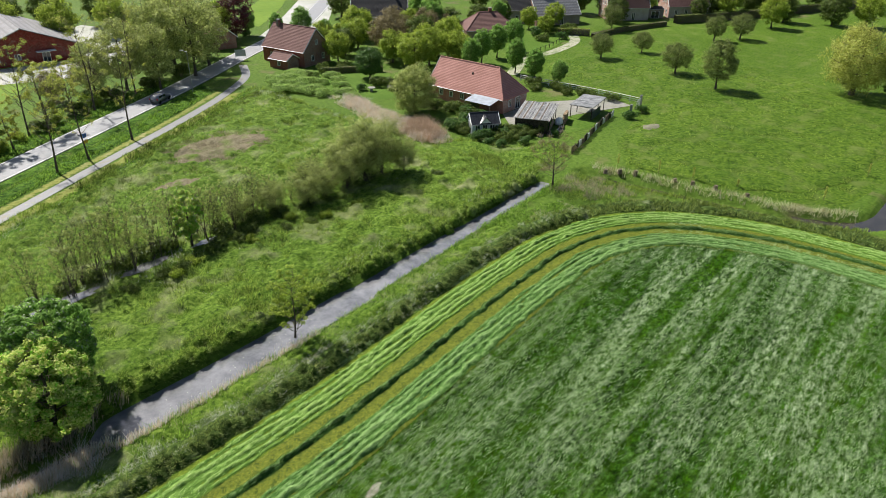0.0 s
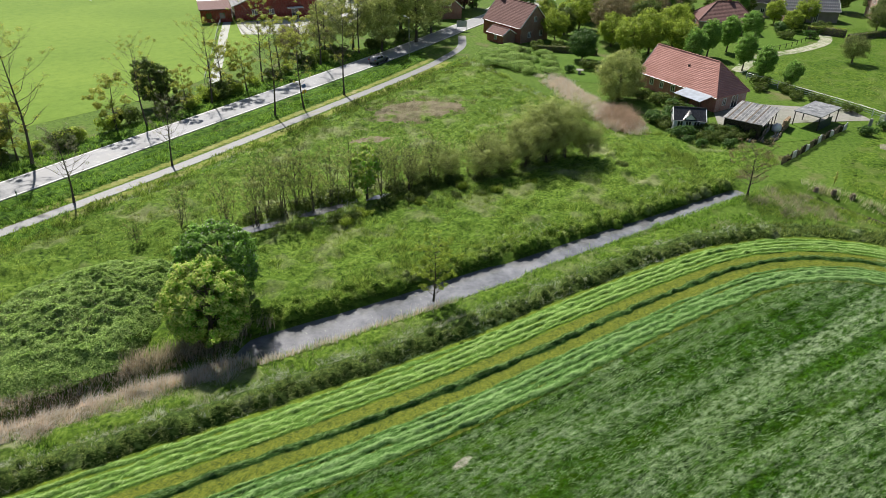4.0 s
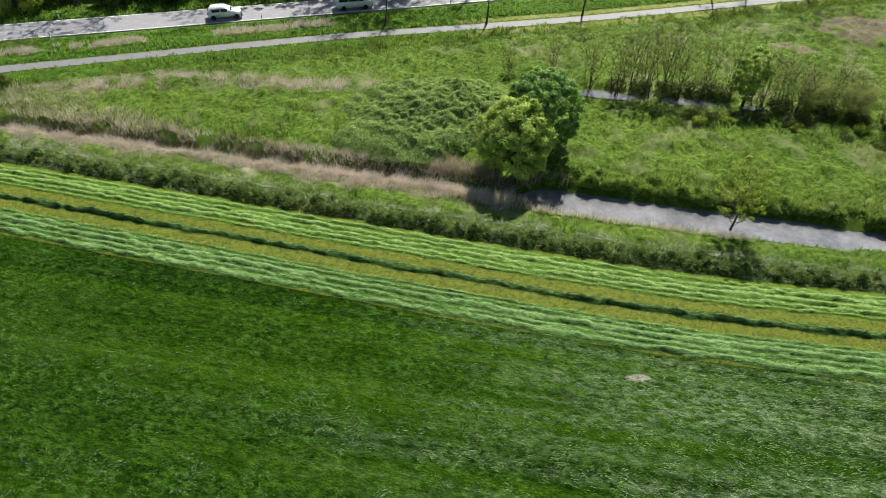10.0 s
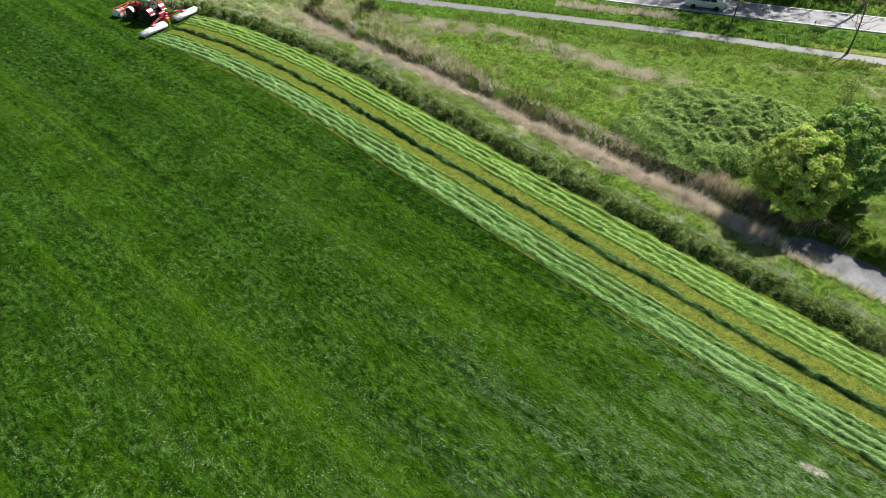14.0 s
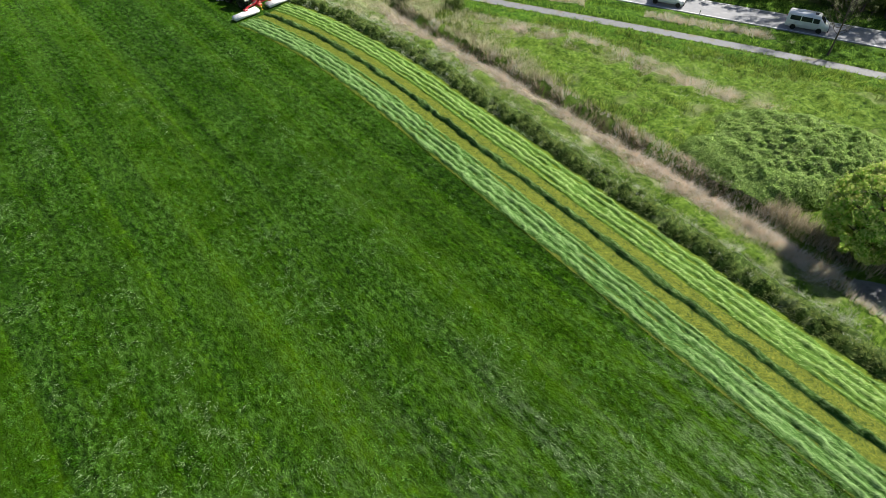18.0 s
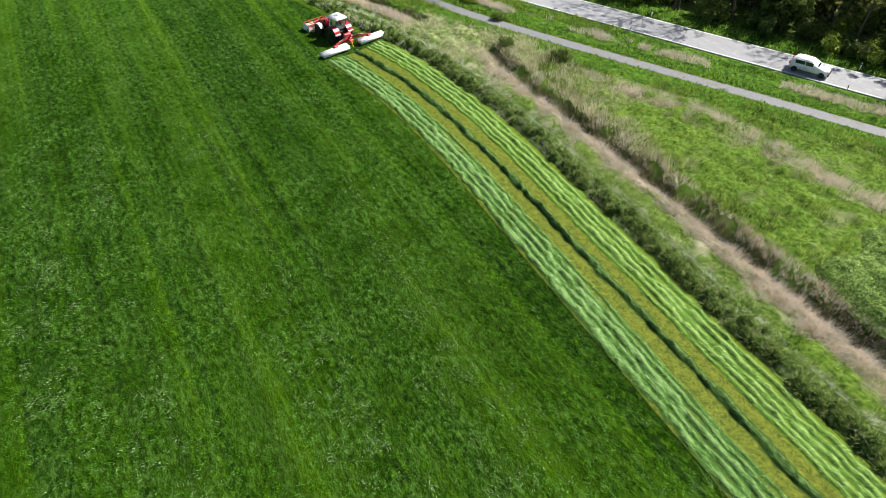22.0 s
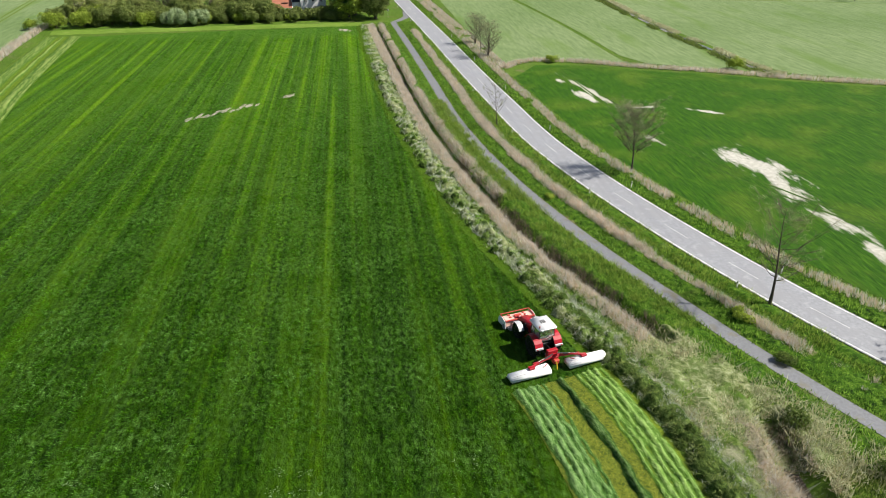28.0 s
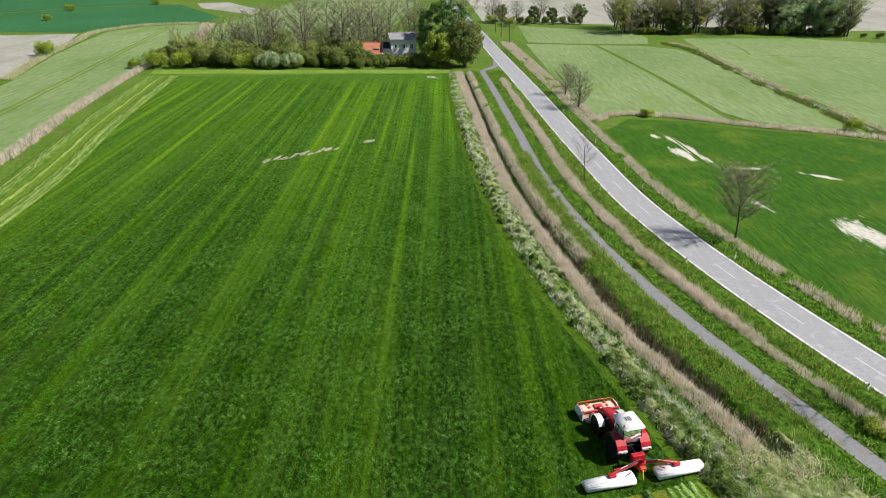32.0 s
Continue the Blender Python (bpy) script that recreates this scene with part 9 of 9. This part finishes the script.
# orchard and garden trees
orch = tree("apple_tree", "old apple tree in leaf on the meadow", "tree", 6.6, 0.2, 0.2, 3.3, 22, 5, 9000, 0.10, M_APPLE, 230, 0.5, 0.9, clump=0.22, m=at(131, 60.1), group="orchard trees")
plant(orch, [(133.2, 78.5, 0.85), (144.6, 73.9, 0.8), (176, 61.5, 1.0), (170, 66, 0.9), (165, 92, 0.95)], 14, "orchard trees")
tree("pear_tree", "taller dark pear tree on the meadow", "tree", 9.9, 0.2, 0.16, 3.2, 24, 5, 11000, 0.11, M_APPLE, 231, 0.6, 0.9, clump=0.22, m=at(124.5, 49.1), group="orchard trees")
tree("willow_tree", "large weeping willow with yellow-green leaves", "tree", 13.5, 0.45, 0.10, 6.2, 30, 5, 16000, 0.16, M_WILLOW, 232, 0.3, 1.0, clump=0.2, droop=0.7, m=at(138.0, 27.8))
tree("leafy_tree", "dark tree behind the weeping willow", "tree", 10, 0.3, 0.10, 4.2, 20, 3, 3600, 0.24, M_LEAFD, 233, 0.5, 1.0, clump=0.24, m=at(143, 21.5))
lime = tree("lime_tree", "egg-shaped clipped lime tree in green leaf", "tree", 6.6, 0.14, 0.2, 1.9, 18, 3, 13000, 0.10, M_CHESTD, 234, 0.5, 1.0, clump=0.24, m=at(106.6, 79.5), group="round garden trees")
plant(lime, [(109.5, 86.0, 1.05), (107.8, 74.4, 0.8), (111.9, 96.5, 1.05), (118.5, 97.0, 1.15), (126, 97.5, 1.2), (104.0, 93.5, 1.0)], 15, "round garden trees")
tree("garden_tree", "dark round evergreen on the garden lawn", "tree", 6.2, 0.16, 0.10, 3.1, 18, 2, 14000, 0.11, M_EVER, 235, 0.5, 1.0, clump=0.22, m=at(87.0, 106.4))
tree("garden_tree", "large grey-green bushy tree beside the farmhouse", "tree", 8.4, 0.2, 0.02, 3.9, 24, 4, 24000, 0.10, M_GREYLEAF, 236, 0.6, 1.0, clump=0.2, m=at(75.6, 84.4))
garden = tree("garden_tree", "bright green garden tree", "tree", 8.5, 0.2, 0.12, 3.6, 20, 3, 8000, 0.17, M_LEAF, 237, 0.5, 1.0, clump=0.24, m=at(97, 103), group="garden trees")
plant(garden, [(103, 104, 1.05), (92, 121, 0.8), (100, 112, 0.9), (108, 100, 0.9), (112, 106, 1.0), (120, 112, 0.8), (105, 128, 0.9), (112, 135, 1.0), (98, 133, 0.8), (152, 110, 0.7), (149, 103, 0.6), (160, 107, 0.7), (126, 130, 0.8), (88, 160, 1.1), (80, 165, 1.2), (70, 160, 1.1), (62, 185, 1.2), (52, 196, 1.3), (75, 185, 1.2), (197, 60, 1.0), (205, 75, 1.1), (190, 95, 1.0), (215, 40, 1.1)], 16, "garden trees")
rust = tree("garden_tree", "garden tree with brownish young leaves", "tree", 9.5, 0.2, 0.14, 4.2, 24, 5, 9000, 0.14, M_RUST, 238, 0.5, 1.0, clump=0.22, m=at(104, 117), group="garden trees")
plant(rust, [(111, 122, 0.9), (118, 118, 0.85), (46, 141, 0.7), (38, 138, 0.6), (126, 121, 0.75)], 17, "garden trees")
tree("copper_beech", "dark purple copper beech by the street", "tree", 12.5, 0.3, 0.08, 4.8, 22, 3, 9000, 0.19, M_COPPER, 239, 0.5, 1.0, clump=0.24, m=at(93.5, 160))
dark = tree("garden_tree", "dense dark green garden tree", "tree", 9, 0.22, 0.06, 3.6, 20, 2, 6500, 0.19, M_LEAFD, 240, 0.5, 1.0, clump=0.26, m=at(110, 112), group="garden trees")
plant(dark, [(98, 125, 0.7), (140, 118, 0.8), (132, 122, 0.8), (150, 118, 0.8), (185, 104, 0.9), (200, 88, 0.9), (208, 60, 0.9), (212, 48, 1.0), (220, 20, 1.0), (196, 105, 1.0), (170, 112, 0.6), (57, 203, 1.1), (68, 205, 1.2), (80, 200, 1.2), (100, 195, 1.1), (222, 70, 1.2), (228, 90, 1.2), (210, 110, 1.3), (190, 130, 1.2), (170, 140, 1.2), (150, 150, 1.2), (130, 160, 1.1)], 18, "garden trees")
gbush = shrub("garden_bush", "deep green garden bush by the summer house", "bush", 1.5, 1.4, 1.9, 1500, 0.11, M_EVER, 241, at(72.5, 66.5), "garden bushes")
plant(gbush, [(75.5, 65.5, 0.8), (78.5, 64.2, 0.9), (80.5, 76.5, 1.1), (73, 73.5, 1.2), (71, 62.5, 0.8), (74.5, 61.0, 0.8), (81, 59, 0.6), (85.5, 95, 0.8), (79.5, 101, 0.8), (97, 54, 0.9), (101, 53.5, 0.8), (146, 96, 1.1), (152, 98.5, 1.1)], 19, "garden bushes")
gdark = shrub("garden_bush", "dark evergreen garden bush", "bush", 1.6, 1.5, 1.7, 1500, 0.11, M_LEAFD, 242, at(77, 63.5), "garden bushes")
plant(gdark, [(79.5, 62.2, 0.9), (73.5, 64.0, 0.9), (82.0, 77.5, 1.2), (84, 117, 1.1), (88.5, 116, 1.0), (80, 116, 0.9), (98, 89, 1.2), (100, 81, 1.0), (101.5, 76, 0.9), (103, 70, 0.9), (104, 64, 0.8), (92, 98, 1.0), (141, 99, 1.2), (136, 106, 1.2), (158, 100, 1.0)], 20, "garden bushes")
plant(gdark, [(74.6, 66.6, 0.8), (76.4, 66.4, 0.9), (78.2, 65.4, 0.9), (79.6, 64.2, 1.0), (77.6, 62.2, 0.8), (75.6, 63.2, 0.8), (80.4, 62.6, 0.7), (72.4, 71.2, 0.9), (79.0, 75.4, 1.1), (80.6, 79.8, 1.2), (79.6, 83.0, 1.1), (102.6, 84.5, 1.3), (104.2, 78.0, 1.1), (104.6, 73.0, 1.0), (104.8, 67.0, 1.0), (104.6, 61.0, 0.9), (98.5, 92, 1.4), (94, 93, 1.3), (89, 94, 1.2), (86, 98, 1.2), (84, 101, 1.2)], 201, "garden bushes")
plant(gbush, [(73.8, 72.4, 1.0), (77.4, 74.4, 0.9), (71.4, 67.6, 0.9), (70.6, 65.0, 0.7), (82.4, 62.0, 0.6), (80.8, 73.4, 0.9)], 202, "garden bushes")
ivy = shrub("ground_cover", "low tangle of pale green creepers by the path", "creeper", 3.4, 2.8, 1.5, 3600, 0.11, M_BRAMBLE, 243, at(72, 116), "creepers by the path", 14)
plant(ivy, [(70, 112, 1.0), (75, 113, 1.0), (77, 118, 1.0), (74, 119.5, 0.9), (71, 108, 0.9), (74, 109, 0.9), (76.5, 115.5, 1.0), (73, 112.5, 1.1), (72, 105, 0.8), (79, 121, 0.8), (78, 111.5, 0.8), (81, 110, 0.7), (79, 106.5, 0.75), (76.5, 103, 0.75), (75.5, 99, 0.6), (82.5, 113, 0.7), (80, 117, 0.9)], 21, "creepers by the path")



def clipped_hedge(label, pts, h, w, seed, material=None):
    """A trimmed garden hedge: a woody core and a close coat of small leaves."""
    r_ = np.random.default_rng(seed)
    hd = thing("clipped_hedge", label, "hedge", None, "garden hedges")
    strip("core", pts, -w * 0.4, w * 0.4, h * 0.9, M_TWIG, parent=hd, thick=h * 0.9)
    x_, y_ = along(pts, -w / 2, w / 2, 26, seed)
    P_ = np.c_[x_, y_, h * r_.uniform(0.9, 1.04, len(x_))]
    for sd in (-0.5, 0.5):
        x_, y_ = along(pts, sd * w - 0.05, sd * w + 0.05, 260 * h, seed + 3)
        P_ = np.concatenate([P_, np.c_[x_, y_, r_.uniform(0.05, h, len(x_))]])
    V_, F_ = leaf_quads(P_, np.tile((0.0, -0.5, 0.7), (len(P_), 1)), 0.12, r_)
    link_mesh("foliage", mesh_np("foliage", V_, F_), material or M_LEAFD, hd)


clipped_hedge("low trimmed green hedge before brick houses", [(152.5, 91), (163, 89.5), (170, 87.5), (181, 83.6)], 1.3, 1.2, 270)
clipped_hedge("long dark hedge closing the orchard meadow", [(186, 83), (198, 75.5), (212, 68), (228, 60.5), (256, 45)], 2.4, 1.8, 271)
clipped_hedge("trimmed dark garden hedge beside a lawn", [(83.5, 116.5), (88, 113), (92.5, 108)], 1.3, 1.1, 272)
clipped_hedge("yellow-green round-topped hedge by a garden", [(150.5, 100), (153.5, 95.5), (154.5, 93)], 1.8, 1.3, 273, M_LEAF)
clipped_hedge("tall brown-green hedge between gardens", [(131, 128), (141, 117), (148, 110)], 2.0, 1.0, 274, M_RUST)
r = random.Random(80)
houses = [(121, 146), (127.5, 112.5), (133, 107), (154, 121), (156.5, 110.5), (92, 128), (162, 103), (128, 138), (115, 150), (162, 115)]
for n in range(70):
    a, b = r.random(), r.random()
    px, py = 96 + 62 * a, 148 - 48 * a + 26 * (b - 0.5)
    if min(math.hypot(px - hx, py - hy) for hx, hy in houses) < 7.5 or (px > 126 and py < 98):
        continue
    plant(r.choice((gbush, gdark, gdark, lime, bush_l)), [(px, py, r.uniform(0.8, 1.5))], 600 + n)
plant(dark, [(205, 80, 0.9), (217, 73, 0.9), (230, 66, 1.0), (243, 60, 1.0), (256, 54, 1.1), (176, 96, 0.8), (196, 80, 0.7), (212, 82, 1.0), (226, 76, 1.1), (240, 70, 1.1), (182, 112, 1.0), (168, 122, 1.0), (175, 116, 0.9)], 45, "garden trees")

plant(dark, [(-240, -33, 0.55), (-243, -47, 0.5), (-244, -22, 0.5), (-242, -55, 0.45), (-243, -9, 0.45)], 631, "trees round the white house")
# the wooded farm at the far end of the field
hedge = shrub("hedge_bush", "tall mixed green hedge bush at the field end", "bush", 3.6, 3.0, 5.2, 4600, 0.17, M_HEDGE, 250, at(-234, -30), "hedge at the field end", 11)
haze = tree("bare_tree", "tall grey tree with fine budding twigs", "tree", 14.5, 0.3, 0.10, 6.0, 56, 26, 12000, 0.07, M_BUD, 257, 0.7, clump=0.12, m=at(-245, -31, 0, 0.9), group="bare trees of the farm wood")
r = random.Random(78)
plant(haze, [(-243 - 16 * r.random(), -52 + 8.5 * i + r.uniform(-3, 3), 0.42 + 0.035 * i) for i in range(8)] + [(-262, 2, 0.9), (-268, 14, 0.9)], 61, "bare trees of the farm wood")
plant(hedge, [(-232.5 - 8 * r.random(), -58 + i * 2.4, r.uniform(0.7, 1.25) if i < 24 else r.uniform(0.5, 0.75)) for i in range(33)], 62, "hedge at the field end")
plant(haze, [(-268, -22.5, 1.15), (-256, -40, 0.7), (-259, -30, 0.75), (-262, -8, 0.85)], 611, "bare trees of the farm wood")
plant(leaf_a, [(-238, -53, 0.62), (-239, -44, 0.55), (-238.5, -36, 0.5), (-240, -49, 0.6), (-239, -20, 0.45), (-241, -15, 0.5)], 614, 'trees round the white house')
plant(leaf_d, [(-243, -8, 0.75), (-241, -27, 0.6)], 615, 'trees round the white house')
plant(hedge, [(-237.5 - r.random(), -8 + 3.0 * i, r.uniform(0.62, 0.8)) for i in range(9)], 612, "hedge at the field end")
plant(willow, [(-240 - 9 * r.random(), -56 + 4.4 * i, r.uniform(1.2, 1.7)) for i in range(11)], 616, "young growth of the farm wood")
tree("spruce_tree", "deep green conifer behind the annex", "tree", 9.5, 0.2, 0.04, 2.7, 18, 3, 6000, 0.16, M_EVER, 262, 0.5, 1.0, clump=0.24, m=at(-254, -10.0), group="trees round the white house")
plant(haze, [(-184, 53.2, 0.5), (-198, 52.6, 0.45)], 613, "trees along the road")
plant(hedge, [(-233, -22, 0.9), (-234.5, -14, 0.75), (-235, -6, 0.6), (-233, -38, 1.1), (-234, -46, 1.0), (-236, 2, 0.5), (-236, 20, 0.7), (-240, -40, 1.2), (-242, -26, 1.2), (-241, -12, 1.0), (-236.5, 8, 0.45), (-236.5, 14, 0.5)], 22, "hedge at the field end")
hedge_l = shrub("hedge_bush", "light green hedge bush at the field end", "bush", 3.4, 3.0, 5.0, 4400, 0.16, M_LEAF, 251, at(-232.5, -50), "hedge at the field end", 11)
plant(hedge_l, [(-231.5, -57, 0.95), (-233, -34, 0.9), (-233.5, -18, 0.7), (-230.5, -63.5, 0.6), (-234.5, -9, 0.6), (-235.5, -2, 0.55), (-238, -50, 1.1), (-235.5, 5, 0.4)], 23, "hedge at the field end")
hedge_g = shrub("hedge_bush", "silver grey bush at the field end", "bush", 3.0, 2.6, 5.0, 4200, 0.16, M_SILVERLEAF, 252, at(-230.6, -24.6), "hedge at the field end", 11)
plant(hedge_g, [(-231.0, -19.4, 0.95), (-231.5, -27.6, 0.75)], 24, "hedge at the field end")
tree("leafy_tree", "large dark dome-shaped tree beside the white house", "tree", 17.5, 0.5, 0.06, 7.6, 26, 3, 16000, 0.26, M_EVER, 253, 0.5, 1.0, clump=0.15, lobes=190, m=at(-243, 23.5), group="trees round the white house")
tree("leafy_tree", "tall green tree beside the road", "tree", 13.5, 0.4, 0.04, 4.6, 24, 3, 9000, 0.2, M_APPLE, 254, 0.5, 1.0, clump=0.22, m=at(-236, 29.5), group="trees round the white house")
tree("leafy_tree", "yellow-green tree in front of the dark dome", "tree", 10.5, 0.3, 0.04, 4.0, 24, 3, 8000, 0.2, M_LEAF, 255, 0.5, 1.0, clump=0.22, m=at(-235.5, 22), group="trees round the white house")
grey = tree("bare_tree", "tall bare tree in the farm wood", "tree", 15, 0.3, 0.14, 5.0, 40, 24, 6000, 0.08, M_BUD, 256, 0.9, clump=0.12, m=at(-246, -18), group="bare trees of the farm wood")
plant(grey, [(-252, -8, 1.0), (-250, -28, 0.85), (-256, -2, 0.9), (-248, -38, 0.75), (-254, 2, 1.0), (-260, -14, 1.0), (-245, -48, 0.6), (-258, -32, 0.8), (-262, 6, 1.0), (-265, 16, 1.0), (-252, -45, 0.65), (-270, -5, 1.0), (-275, 12, 1.0), (-290, 30, 1.0), (-268, 25, 1.1)], 25, "bare trees of the farm wood")
plant(leaf_d, [(-250, -9, 0.7), (-255, 12, 0.6), (-262, 26, 1.1), (-252, 32, 1.0)], 26, "trees round the white house")
plant(leaf_a, [(-248, -24, 0.6), (-253, -14, 0.65), (-250, 18, 0.7)], 27, "trees round the white house")
silverw = tree("willow_tree", "tall silvery willow at the edge of a far wood", "tree", 14.5, 0.35, 0.06, 6.0, 28, 4, 7000, 0.22, M_SILVERLEAF, 259, 0.6, 1.0, clump=0.2, m=at(-312, 168), group="far wood")
# far woods
r = random.Random(79)
for base_, k_, s0, s1, deep in ((haze, 30, 0.9, 1.25, 26), (grey, 8, 0.9, 1.15, 18), (silverw, 12, 0.9, 1.25, 14), (leaf_y, 22, 0.9, 1.25, 20), (leaf_d, 3, 0.9, 1.1, 10), (hedge, 14, 0.4, 0.7, 5), (hedge_l, 8, 0.6, 0.9, 6)):
    for n_ in range(k_):
        a_ = r.random()
        if base_ is silverw:
            a_ = 0.62 + 0.38 * a_
        plant(base_, [(-308 - 3 * math.sin(3.1 * a_) - deep * r.random(), 90 + 88 * a_, r.uniform(s0, s1))], 900 + k_ * 40 + n_, "far wood")
plant(hedge, [(-343 + 1.5 * math.sin(i * 2.1), 45 + i * 3.6, 0.45 + 0.2 * abs(math.sin(i * 1.3))) for i in range(11)], 33, "far wood")
plant(leaf_d, [(-347, 62, 0.75), (-349, 70, 0.7), (-352, 48, 0.8), (-350, 82, 0.9)], 28, "far wood")
plant(haze, [(-349, 44, 0.7), (-354, 55, 0.6), (-346, 78, 0.6), (-358, 66, 0.7)], 29, "far wood")
plant(hedge, [(-305 + 2 * math.sin(i), 182 + i * 5, 0.4 + 0.12 * math.sin(i * 2.2)) for i in range(9)], 30, "far wood")
plant(hedge_l, [(-249.4, -98.9, 0.95), (-385, -158, 0.7), (-345, -148, 0.6), (-177.5, 66.5, 0.4), (-166.5, 103.5, 0.55), (-420, -130, 0.8), (-335, 50, 0.7), (-345, 44, 0.8)], 34, "bushes between far fields")
plant(grey, [(-250, 190, 0.45), (-246, 205, 0.45), (-560 - 3 * 20, -40, 0.9)], 35, "far wood")
plant(leaf_d, [(-470 - 14 * math.sin(i * 3), -230 + i * 17, 0.75) for i in range(15)], 36, "far tree line")
plant(grey, [(-480 - 14 * math.sin(i * 2), -225 + i * 17, 0.7) for i in range(15)], 37, "far tree line")
plant(leaf_d, [(-640 - 20 * math.sin(i * 3), 40 + i * 22, 0.8) for i in range(16)], 38, "far tree line")
